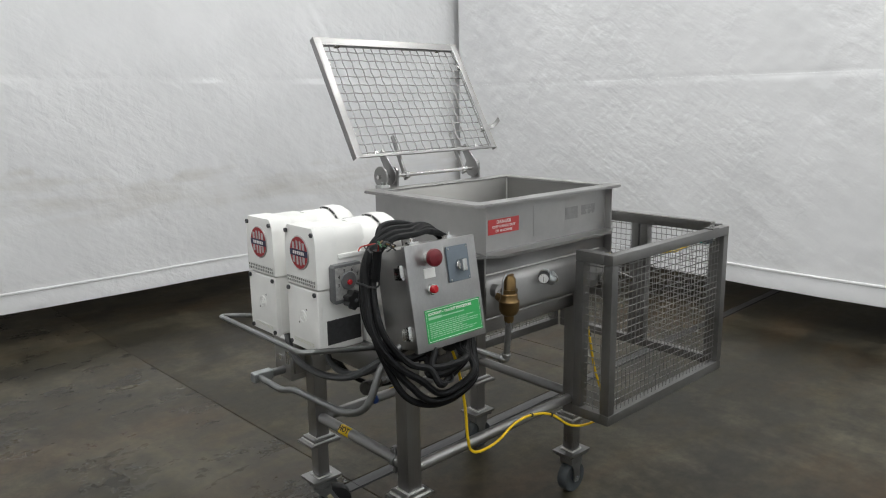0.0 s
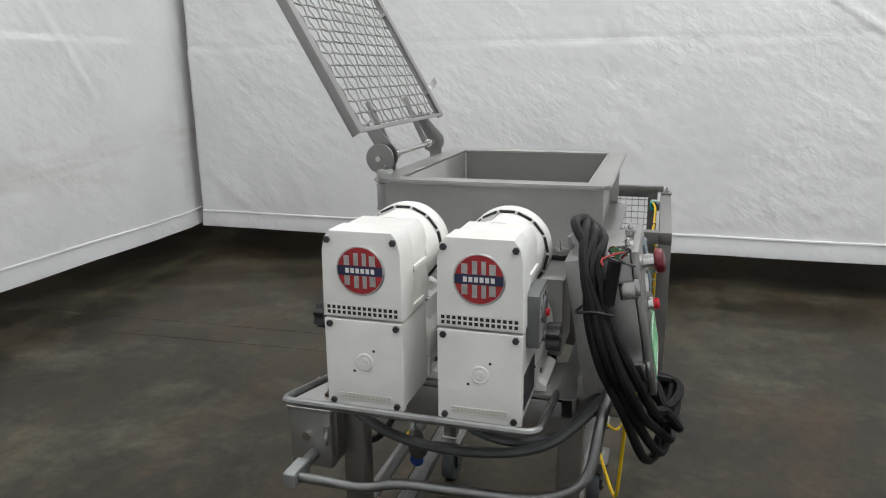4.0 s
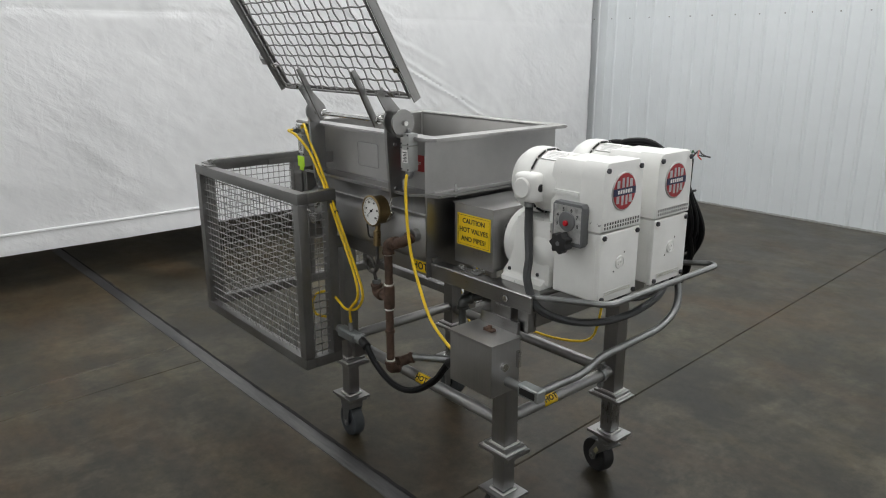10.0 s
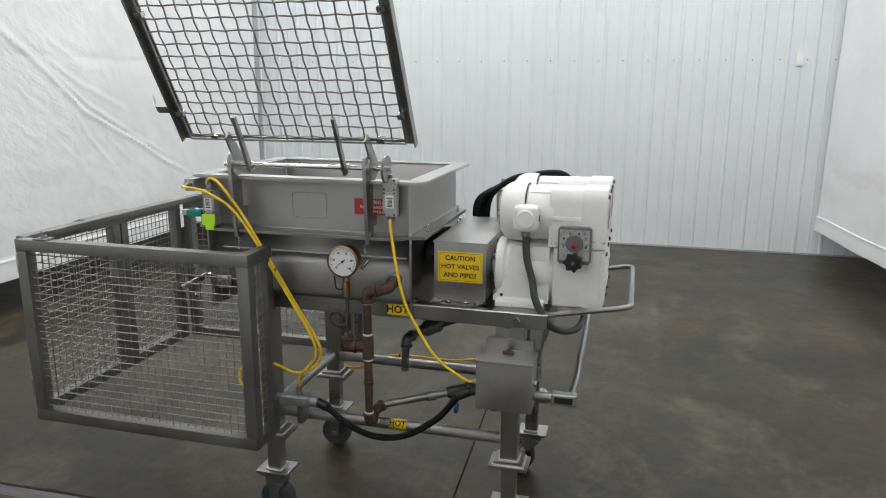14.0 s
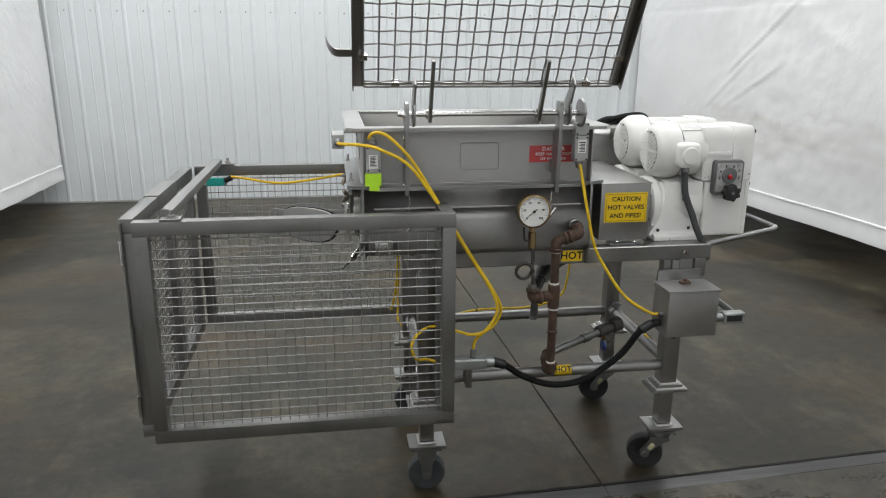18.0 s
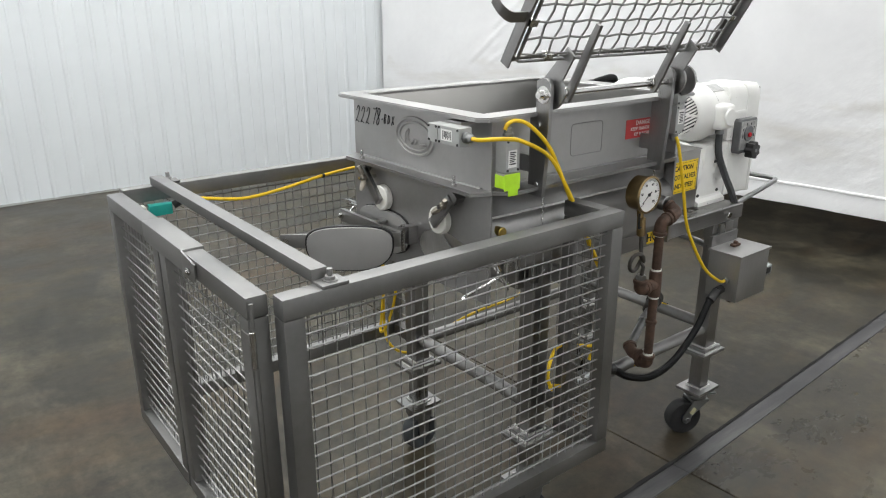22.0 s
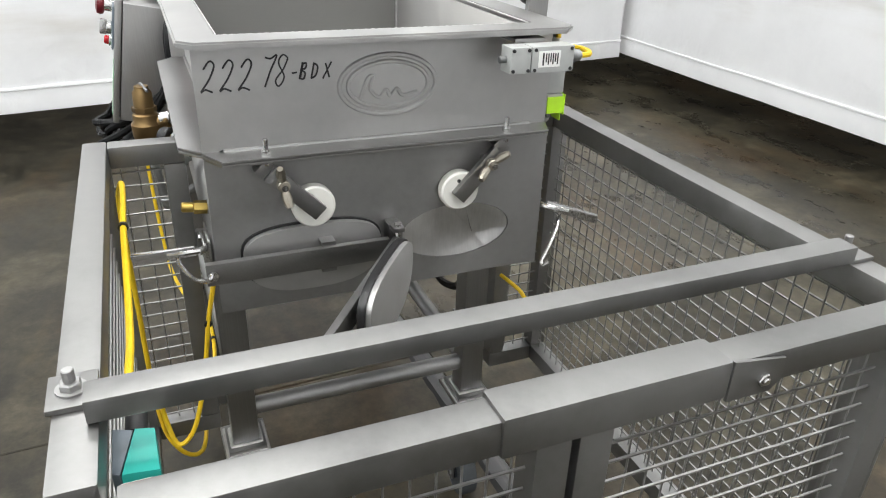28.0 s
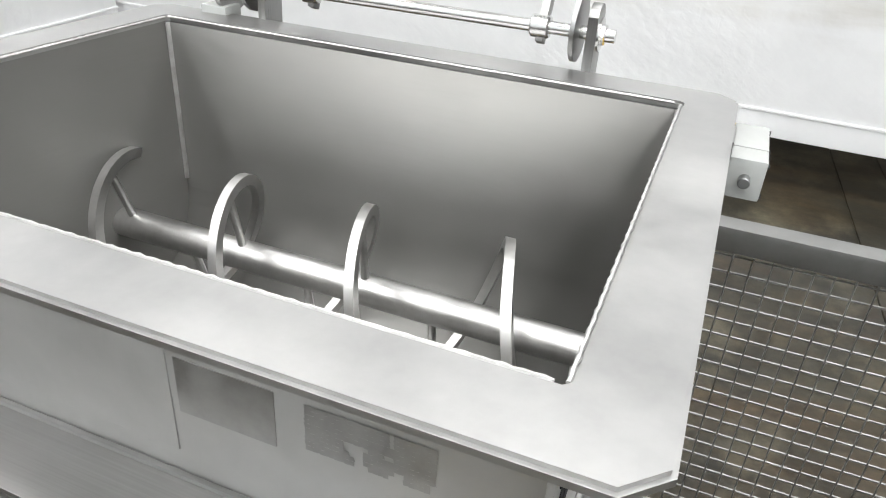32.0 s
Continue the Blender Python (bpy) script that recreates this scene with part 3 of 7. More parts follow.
def make_panel_wall():
    """Ribbed steel liner panels, each with its ribs, laps and screws."""
    wall = thing("wall_north", 3, -2.74, 0, "white enamelled ribbed steel panels on the hall wall", "wall", kind="structure")
    y = -2.74
    pitch, cover = 0.2286, 0.9144

    def one(x0):
        own = bmesh.new()
        xs = []
        for k in range(4):
            a = k * pitch
            xs += [(a, 0.0), (a + 0.012, 0.0095), (a + 0.03, 0.0095), (a + 0.042, 0.0), (a + 0.12, 0.0), (a + 0.128, 0.0035), (a + 0.136, 0.0)]
        xs.append((cover, 0.0))
        for (u, d), (u2, d2) in zip(xs, xs[1:]):
            vs = [own.verts.new((x0 + u, y + d, 0.015)), own.verts.new((x0 + u2, y + d2, 0.015)), own.verts.new((x0 + u2, y + d2, 5.2)), own.verts.new((x0 + u, y + d, 5.2))]
            own.faces.new(vs[::-1])
        bmesh.ops.remove_doubles(own, verts=own.verts[:], dist=1e-5)
        ret = bmesh.ops.extrude_face_region(own, geom=own.faces[:])
        for v in ret["geom"]:
            if isinstance(v, bmesh.types.BMVert):
                v.co.y -= 0.03
        bmesh.ops.recalc_face_normals(own, faces=own.faces[:])
        return own

    for k in range(13):
        x0 = -2.4 + k * (cover + 0.0008)
        p = part("panel", one(x0), PANEL, wall, smooth=False)
        dots = None
        for z in (1.78, 3.4):
            for q in range(4):
                dots = lathe([(0.007, 0), (0.006, 0.004), (0.003, 0.005)], Matrix.Translation((x0 + 0.08 + q * pitch, y, z)) @ Matrix.Rotation(radians(-90), 4, "X"), 8, bm=dots)
        part("screw", dots, GALV, p)
    part("wall_backing", box(-7, 13, -2.88, -2.775, 0, 5.2, 0), DARKWALL, wall, smooth=False)
    part("wall_plate", box(0.0, 0.064, -2.742, -2.720, 1.725, 1.845, 0.006), LABEL_W, wall, "small white wall plate")
    part("base_flashing", box(-7, 12.8, -2.745, -2.730, 0.0, 0.012, 0.002), GREY_BOX, wall, "pale base trim")


make_panel_wall()


def curtain(name, line, z0, z1, material, seam, creases, label, seed, hem=0.135, wave=1.0):
    """A hanging vinyl sheet along a ground line of points: wrinkled cloth, a welded seam and a hem pocket."""
    pts = [Vector((*q, 0)) for q in line]
    runs = [0.0]
    for a, b in zip(pts, pts[1:]):
        runs.append(runs[-1] + (b - a).length)
    total = runs[-1]

    def place(s):
        s = min(max(s, 0), total)
        for i in range(len(pts) - 1):
            if s <= runs[i + 1] or i == len(pts) - 2:
                t = (s - runs[i]) / (runs[i + 1] - runs[i])
                d = (pts[i + 1] - pts[i]).normalized()
                return pts[i].lerp(pts[i + 1], t), Vector((-d.y, d.x, 0))

    def lift(s, z):
        v = Vector((s, z, seed * 7.3))
        d = 0.035 * noise.noise(Vector((s * 0.45, z * 0.3, seed))) + 0.018 * noise.noise(Vector((s * 1.4 + z * 0.5, z * 0.8, seed + 3)))
        diag = noise.noise(Vector((s * 3.2 - z * 2.6, z * 1.6 + s * 0.7, seed + 9)))
        d += 0.006 * (1 - abs(diag) * 2) * wave * (0.4 + 0.6 * noise.noise(v * 0.6))
        rough = max(0.0, min(1.0, 0.5 + 1.6 * noise.noise(Vector((s * 0.6, z * 0.7, seed + 31)))))
        d += 0.0035 * wave * rough * noise.noise(Vector((s * 7 + z * 4, z * 9, seed + 17)))
        d += 0.0022 * wave * rough * noise.noise(Vector((s * 15 - z * 6, z * 17, seed + 23)))
        if seam:
            k = math.exp(-((z - seam + 0.01 * noise.noise(Vector((s * 1.5, 0, seed)))) / 0.02) ** 2)
            d -= 0.003 * k
            drop = max(0.0, seam - z)
            pk = max(0.0, noise.noise(Vector((s * 2.1, 1.5, seed + 2))) - 0.05)
            d += 0.035 * pk * math.exp(-drop / 0.16) * (drop > 0) * min(1, drop / 0.03)
        for path, h, w in creases:
            near, way = 9.0, 0.0
            for (sa, za), (sb, zb) in zip(path, path[1:]):
                ax, az = sb - sa, zb - za
                ln = math.hypot(ax, az)
                t = min(1.0, max(0.0, ((s - sa) * ax + (z - za) * az) / ln ** 2))
                off = math.hypot(s - sa - t * ax, z - za - t * az)
                if off < near:
                    near, way = off, math.copysign(off, (s - sa) * az - (z - za) * ax)
                    ends = min(math.hypot(s - path[0][0], z - path[0][1]), math.hypot(s - path[-1][0], z - path[-1][1]))
            if near < 4 * w:
                fade = min(1.0, ends / 0.15)
                d += h * fade * (math.exp(-(way / w) ** 2) - 0.5 * math.exp(-((way - 1.9 * w) / w) ** 2))
        return d

    root = thing(name, *((pts[0] + pts[-1]) / 2).to_2d(), z0, label, "curtain", "white sheets round the bay")
    bm = bmesh.new()
    nu = int(total / 0.022)
    heights = [z0 + 0.022 * j for j in range(int((2.7 - z0) / 0.022))]
    heights += [2.7 + 0.1 * j for j in range(int((z1 - 2.7) / 0.1) + 1)]
    nv = len(heights) - 1
    cols = []
    for i in range(nu + 1):
        s = total * i / nu
        p, w = place(s)
        col = []
        for j in range(nv + 1):
            z = heights[j]
            q = p + w * lift(s, z)
            col.append(bm.verts.new((q.x, q.y, z)))
        cols.append(col)
    for a, b in zip(cols, cols[1:]):
        for j in range(nv):
            bm.faces.new((a[j], b[j], b[j + 1], a[j + 1]))
    sheet = part("sheet", bm, material, root)
    so = sheet.modifiers.new("thickness", "SOLIDIFY")
    so.thickness = 0.0015
    # hem pocket: a doubled, slightly fuller band along the foot
    bm = bmesh.new()
    rows = []
    prof = [(0.004, hem + 0.004), (0.014, hem), (0.015, hem - 0.010), (0.008, hem - 0.014), (0.009, hem - 0.03), (0.011, hem * 0.55), (0.016, 0.025), (0.014, 0.0), (-0.010, -0.004), (-0.014, 0.02), (-0.010, hem)]
    for i in range(nu + 1):
        s = total * i / nu
        p, w = place(s)
        base = lift(s, z0)
        sag = 0.006 * noise.noise(Vector((s * 1.1, 4.4, seed)))
        rows.append([bm.verts.new((p.x + w.x * (base + d), p.y + w.y * (base + d), z0 + h + sag)) for d, h in prof])
    for a, b in zip(rows, rows[1:]):
        for j in range(len(prof)):
            q = (j + 1) % len(prof)
            bm.faces.new((a[j], b[j], b[q], a[q]))
    bm.faces.new(rows[0])
    bm.faces.new(rows[-1][::-1])
    bmesh.ops.recalc_face_normals(bm, faces=bm.faces[:])
    part("hem", bm, material, root, "doubled hem along the foot of the sheet")
    bm = bmesh.new()
    if seam:
        rows = []
        for i in range(nu + 1):
            s = total * i / nu
            p, w = place(s)
            zz = seam + 0.008 * noise.noise(Vector((s * 0.9, 2.2, seed)))
            rows.append([bm.verts.new((p.x + w.x * (lift(s, zz + dz) + d), p.y + w.y * (lift(s, zz + dz) + d), zz + dz)) for d, dz in ((0.0005, -0.007), (0.0018, -0.006), (0.0018, 0.006), (0.0005, 0.007))])
        for a, b in zip(rows, rows[1:]):
            for j in range(3):
                bm.faces.new((a[j], b[j], b[j + 1], a[j + 1]))
        part("welded_seam", bm, material, root)
    return root


# sheets face the bay: their ground lines run so that the left side is the bay
curtain("east_sheet", [(5.40, -2.62), (5.40, 5.40)], 0.254, 5.2, VINYL, 1.725,
        [([(3.75, 2.6), (3.30, 1.94), (2.97, 1.71), (2.54, 1.34), (1.92, 1.05), (1.655, 0.894), (1.29, 0.747)], 0.012, 0.013),
         ([(3.66, 2.55), (3.23, 1.93), (2.90, 1.69), (2.50, 1.39), (1.95, 1.11), (1.62, 0.94)], 0.008, 0.012),
         ([(2.95, 1.764), (2.57, 1.55), (2.00, 1.317)], 0.006, 0.012), ([(3.22, 1.623), (3.05, 1.44), (2.86, 1.315)], 0.006, 0.011),
         ([(2.66, 1.367), (2.52, 1.15), (2.27, 0.903)], 0.007, 0.013), ([(2.87, 1.879), (2.57, 1.711)], 0.006, 0.012),
         ([(2.85, 1.15), (2.6, 0.95)], 0.005, 0.012), ([(2.3, 1.12), (2.05, 0.93)], 0.005, 0.012), ([(3.2, 1.3), (2.9, 1.08)], 0.004, 0.012)],
        "white vinyl sheet hung clear of the floor, creased and wrinkled", 1)
arc = [(6.6, 5.96), (6.2, 5.74), (5.85, 5.60), (5.55, 5.51)]
curtain("south_sheet", arc + [(5.25, 5.46), (-1.40, 5.47)], 0.254, 5.2, VINYL_S, 1.775, [([(3.0, 2.4), (2.7, 1.9), (2.3, 1.3)], 0.010, 0.03)],
        "white vinyl sheet with a brown water stain, off the floor", 2, wave=0.8)
curtain("west_sheet", [(-1.075, 5.35), (-0.27, -2.68)], 0.25, 5.2, VINYL_W, 1.81, [([(5.60, 2.05), (5.849, 1.814), (6.65, 1.244)], 0.009, 0.014), ([(6.227, 1.476), (6.891, 0.955)], 0.008, 0.013), ([(5.892, 1.39), (6.658, 0.974)], 0.008, 0.013)],
        "yellowed white vinyl sheet hanging a little off the floor", 3, wave=1.2)


# ---- the mixer: support frame on castors ----
LEGS = ((1.732, 1.825, -12), (1.732, 2.363, -24), (2.582, 1.825, 0), (2.582, 2.363, -4))


def square_bead(x, y, z, a, b=None, r=0.0042):
    """A rippled weld bead run round a square post."""
    b = b or a
    pts, n = [], 14
    for (x0, y0), (x1, y1) in (((-a, -b), (a, -b)), ((a, -b), (a, b)), ((a, b), (-a, b)), ((-a, b), (-a, -b))):
        for k in range(n):
            t = k / n
            pts.append((x + x0 + (x1 - x0) * t, y + y0 + (y1 - y0) * t, z + 0.0006 * (k % 2)))
    return hose(pts, r, 6, closed=True)


def make_frame():
    f = thing("mixer_stand", 2.157, 2.094, 0, "brushed stainless steel stand of square legs and round tubes", "stand")
    for y, s in ((2.363, 1), (1.825, -1)):
        c = prism([(y - s * 0.022, 0.797), (y + s * 0.017, 0.797), (y + s * 0.020, 0.800), (y + s * 0.020, 0.844), (y + s * 0.017, 0.847), (y - s * 0.022, 0.847), (y - s * 0.022, 0.842), (y + s * 0.012, 0.842), (y + s * 0.012, 0.802), (y - s * 0.022, 0.802)], "x", 1.625, 2.62)
        part("rail", c, STEEL, f, "channel rail")
    for x in (1.628, 2.59):
        part("cross_rail", box(x, x + 0.045, 1.835, 2.353, 0.75 if x < 2 else 0.775, 0.835, 0.004), STEEL, f)
    for x, y, turn in LEGS:
        top = 0.797
        part("leg", box(x - 0.028, x + 0.028, y - 0.028, y + 0.028, 0.335, top, 0.006), STEEL_V, f)
        part("foot_tube", box(x - 0.024, x + 0.024, y - 0.024, y + 0.024, 0.19, 0.33, 0.005), STEEL_V, f)
        col = part("collar_plate", box(x - 0.064, x + 0.064, y - 0.048, y + 0.048, 0.320, 0.331, 0.002), STEEL, f, "flange plate half-way up the leg")
        part("upper_plate", box(x - 0.047, x + 0.047, y - 0.040, y + 0.040, 0.3335, 0.346, 0.002), STEEL, col)
        part("weld", square_bead(x, y, 0.3465, 0.031), WELD, col)
        part("weld", square_bead(x, y, 0.3325, 0.049, 0.042), WELD, col)
        part("foot_plate", box(x - 0.062, x + 0.062, y - 0.048, y + 0.048, 0.172, 0.182, 0.002), STEEL, f)
        part("weld", square_bead(x, y, 0.1845, 0.028), WELD, f)
    z = 0.410
    for y in (1.825, 2.363):
        part("tube_rail", rod((1.757, y, z), (2.556, y, z), 0.0195, 20), STEEL_DULL, f, "round lower tube")
    for x in (1.732, 2.582):
        part("tube_rail", rod((x, 1.850, z + 0.012), (x, 2.338, z + 0.012), 0.0195, 20), STEEL_DULL, f, "round lower tube")
    for x, y in ((2.582, 2.386), (1.716, 2.386), (2.582, 1.802)):
        part("bolt", hexbolt((x, y, 0.822), (0, 1 if y > 2 else -1, 0), 0.011, 0.008), STEEL_BRIGHT, f)
    # tabs where the guard is bolted on
    for y, s in ((2.392, 1), (1.796, -1)):
        part("mounting_tab", box(2.545, 2.60, min(y, y - s * 0.008), max(y, y - s * 0.008), 0.79, 0.856, 0.002), STEEL, f)
    # strut clamp on the end tube
    part("pipe_clamp", rod((1.732, 1.884, 0.422), (1.732, 1.904, 0.422), 0.0245, 20, bevel=0.002), GALV, f, "galvanized pipe clamp")
    part("clamp_lug", box(1.722, 1.742, 1.884, 1.904, 0.444, 0.468, 0.002), GALV, f)
    part("clamp_lug", box(1.724, 1.740, 1.886, 1.902, 0.376, 0.400, 0.002), GALV, f)
    part("clamp_bolt", hexbolt((1.712, 1.894, 0.458), (1, 0, 0), 0.006, 0.040), GALV, f)
    # hangers that carry the junction box
    part("hanger", box(1.69, 1.735, 2.385, 2.394, 0.70, 0.80, 0.002), STEEL, f)
    part("hanger", box(1.75, 1.785, 2.345, 2.38, 0.745, 0.797, 0.003), STEEL, f)
    part("hanger", box(1.635, 1.675, 2.345, 2.38, 0.735, 0.797, 0.003), STEEL, f)
    # bent bar that guards the end
    line = bent([(1.66, 2.36, 0.835), (1.40, 2.365, 0.885), (1.378, 2.355, 0.889), (1.378, 1.86, 0.889), (1.40, 1.845, 0.889), (1.66, 1.85, 0.96 - 0.12)], 0.035)
    part("bumper_bar", hose(line, 0.0085, 10), GALV, f, "bent round bar across the motor end")
    return f


make_frame()


def make_castor(trail):
    """A castor with its wheel straight below the plate, or trailing behind a swivel head."""
    swivel = trail > 0
    c = new("castor")
    c.empty_display_size = 0.03
    label = "swivel castor with black rubber wheel and stickered fork" if swivel else "rigid castor with a dark blue-grey rubber wheel in a zinc fork"
    tagged(c, label, "castor", "castors under the stand")
    part("top_plate", box(-0.052, 0.052, -0.042, 0.042, 0.160, 0.167, 0.002), GALV, c)
    z = 0.064
    if swivel:
        part("swivel_head", lathe([(0.034, 0.158), (0.036, 0.150), (0.036, 0.140), (0.028, 0.134), (0.0, 0.134)], None, 24), GALV, c)
    part("fork_crown", box(-0.034, 0.034, -0.031, 0.031, 0.1265, 0.1355 if swivel else 0.1595, 0.004), GALV, c)
    for s in (-1, 1):
        if swivel:
            outline = [(-0.032, 0.130), (0.030, 0.130), (trail + 0.016, z + 0.012), (trail + 0.015, z - 0.010), (trail, z - 0.018), (trail - 0.015, z - 0.010), (trail - 0.018, z + 0.010)]
        else:
            outline = [(-0.032, 0.130), (0.032, 0.130), (0.020, 0.105), (0.018, z - 0.006), (0.011, z - 0.017), (-0.011, z - 0.017), (-0.018, z - 0.006), (-0.020, 0.105)]
        leg = part("fork_leg", prism(outline, "y", s * 0.0275, s * 0.0315, 0.0008), GALV, c)
        if swivel:
            mid = Matrix.Translation((trail * 0.55, s * 0.0318, 0.096)) @ Matrix.Rotation(radians(55), 4, "Y")
            part("sticker", box(-0.013, 0.013, -0.0005, 0.0005, -0.008, 0.008, 0, m=mid), STICKER, leg, "pale yellowed sticker")
    ax = Matrix.Translation((trail, 0, z)) @ Matrix.Rotation(radians(90), 4, "X")
    part("wheel", lathe([(0.041, -0.019), (0.053, -0.0225), (0.0605, -0.021), (0.0635, -0.014), (0.064, 0), (0.0635, 0.014), (0.0605, 0.021), (0.053, 0.0225), (0.041, 0.019)], ax, 40), WHEEL_DARK if swivel else WHEEL, c, "dark rubber tread")
    part("hub", lathe([(0.011, -0.026), (0.017, -0.025), (0.019, -0.012), (0.040, -0.010), (0.042, -0.018), (0.042, 0.018), (0.040, 0.010), (0.019, 0.012), (0.017, 0.025), (0.011, 0.026)], ax, 28), HUB, c, "dark blue hub")
    part("axle", hexbolt((trail, -0.037, z), (0, 1, 0), 0.009, 0.074), GALV, c)
    return c


STICKER = plain("yellowed_paper_sticker", (0.52, 0.48, 0.30), 0.6, 0, 0.25, 60, 0)
WHEEL_DARK = plain("black_rubber_tread", (0.016, 0.016, 0.017), 0.6, 0, 0.3, 30, 0.1)
HUB = plain("dark_blue_hub", (0.012, 0.015, 0.024), 0.5, 0, 0.3, 30, 0.05)
models = {True: make_castor(0.048), False: make_castor(0.0)}
used = set()
for x, y, turn in LEGS:
    rolling = x < 2
    m = pose(x, y, 0.005 - 0.0045, 0, 0, turn)
    if rolling in used:
        copy_thing(models[rolling], m)
    else:
        models[rolling].matrix_basis = m
        used.add(rolling)


# ---- the hopper ----
HX0, HX1, HY0, HY1 = 2.062, 2.775, 1.829, 2.364
SHAFTS = (1.976, 2.220)
SZ = 0.985


def lobes(r, n=14, a=0.0):
    """Twin-trough bottom, from the low-y side to the high-y side."""
    half = math.degrees(math.acos(((SHAFTS[1] - SHAFTS[0]) / 2) / r)) if r > 0.122 else 0
    out = [(SHAFTS[0] + r * math.cos(radians(t)), SZ + r * math.sin(radians(t))) for t in np.linspace(180, 360 - half, n)]
    out += [(SHAFTS[1] + r * math.cos(radians(t)), SZ + r * math.sin(radians(t))) for t in np.linspace(180 + half, 360, n)]
    return out


def holed_plate(x0, x1, y0, y1, z0, z1, hole):
    """An upright plate across x with an opening of the given outline."""
    own = bmesh.new()
    cy = sum(p[0] for p in hole) / len(hole)
    cz = sum(p[1] for p in hole) / len(hole)
    outer = []
    for y, z in hole:
        dy, dz = y - cy, z - cz
        k = min(((y1 if dy > 0 else y0) - cy) / dy if abs(dy) > 1e-9 else 1e9, ((z1 if dz > 0 else z0) - cz) / dz if abs(dz) > 1e-9 else 1e9)
        outer.append([cy + dy * k, cz + dz * k])
    for cyy, czz in ((y0, z0), (y0, z1), (y1, z0), (y1, z1)):
        near = min(range(len(outer)), key=lambda i: (outer[i][0] - cyy) ** 2 + (outer[i][1] - czz) ** 2)
        outer[near] = [cyy, czz]
    rings = [[own.verts.new((x, *p)) for p in loop] for x, loop in ((x0, outer), (x1, outer), (x1, hole), (x0, hole))]
    n = len(hole)
    for a, b in zip(rings, rings[1:] + rings[:1]):
        for k in range(n):
            q = (k + 1) % n
            own.faces.new((a[k], a[q], b[q], b[k]))
    bmesh.ops.recalc_face_normals(own, faces=own.faces[:])
    return own


def make_hopper():
    h = thing("mixer_hopper", 2.414, 2.097, 0.80, "open stainless steel mixer hopper with flanged rim and jacketed trough", "hopper")
    part("rim_flange", plate_bars(2.008, 2.825, 1.777, 2.418, (HX0 + 0.008, HX1 - 0.008, HY0 + 0.008, HY1 - 0.008), 1.2345, 1.245, 0.022), RIM, h, "broad flat rim with clipped corners")
    t = 0.0045
    part("side_wall", box(HX0 + t, HX1 - t, HY0, HY0 + t, 1.066, 1.2345, 0.001), HOPPER, h)
    part("side_wall", box(HX0 + t, HX1 - t, HY1 - t, HY1, 1.066, 1.2345, 0.001), HOPPER, h)
    part("end_wall", box(HX0, HX0 + t, 1.798, 2.397, 1.0605, 1.2345, 0.001), HOPPER, h, "end plate standing proud of the side walls")
    part("end_wall", box(HX1 - t, HX1, 1.798, 2.397, 1.0605, 1.2345, 0.001), HOPPER, h, "end plate standing proud of the side walls")
    for z0, z1 in ((1.0655, 1.0705), (1.0600, 1.0650)):
        for wall, mouth, edge in ((HY0 + 0.003, 1.797, 1.765), (HY1 - 0.003, 2.398, 2.430)):
            loop = [(HX0 + 0.005, wall), (HX1 - 0.005, wall), (HX1 - 0.005, mouth), (HX1 - 0.040, edge), (HX0 + 0.040, edge), (HX0 + 0.005, mouth)]
            part("mid_flange", prism(loop, "z", z0, z1, 0.0012), STEEL, h, "flange strip between hopper and trough, its ends cut back")
        for wall, edge in ((HX0 + 0.0002, 2.014), (HX1 - 0.0002, 2.823)):
            loop = [(wall, 1.797), (edge, 1.821), (edge, 2.377), (wall, 2.398)]
            part("mid_flange", prism(loop, "z", z0, z1, 0.0012), STEEL, h, "flange strip between hopper and trough, its ends cut back")
    # inside skin of box and twin trough
    prof = [(HY0 + 0.008, 1.236), (HY0 + 0.008, 1.06), (SHAFTS[0] - 0.1375, 1.0)] + lobes(0.1375) + [(SHAFTS[1] + 0.1365, 1.0), (HY1 - 0.008, 1.06), (HY1 - 0.008, 1.236)]
    bm = bmesh.new()
    a = [bm.verts.new((HX0 + 0.007, y, z)) for y, z in prof]
    b = [bm.verts.new((HX1 - 0.007, y, z)) for y, z in prof]
    for k in range(len(prof) - 1):
        bm.faces.new((a[k], a[k + 1], b[k + 1], b[k]))
    part("trough_lining", bm, STEEL_IN, h, "polished inside of the trough").modifiers.new("thickness", "SOLIDIFY").thickness = 0.002
    part("inner_end", box(HX0 + 0.0052, HX0 + 0.0075, HY0 + 0.006, HY1 - 0.006, 0.85, 1.238, 0), STEEL_IN, h)
    ov = oval(2.226, 0.878, 0.109, 0.052, 40)
    ov = [(y, z if z < 0.878 else 0.878 + (z - 0.878) * 1.04) for y, z in ov]
    part("inner_end", holed_plate(HX1 - 0.0075, HX1 - 0.0052, HY0 + 0.006, HY1 - 0.006, 0.82, 1.238, ov), STEEL_IN, h)
    for wx, wy in ((HX0 + 0.009, HY1 - 0.010), (HX0 + 0.009, HY0 + 0.010), (HX1 - 0.009, HY1 - 0.010), (HX1 - 0.009, HY0 + 0.010)):
        part("corner_weld", rod((wx, wy, 1.0), (wx, wy, 1.236), 0.004, 8), WELD, h)
    w = None
    for y in (HY0 + 0.0086, HY1 - 0.0086):
        w = hose([(HX0 + 0.01 + i * 0.0055, y + 0.0003 * math.sin(i * 1.9), 1.2432) for i in range(126)], lambda s: 0.0015 + 0.0004 * math.sin(s * 400), 6, bm=w)
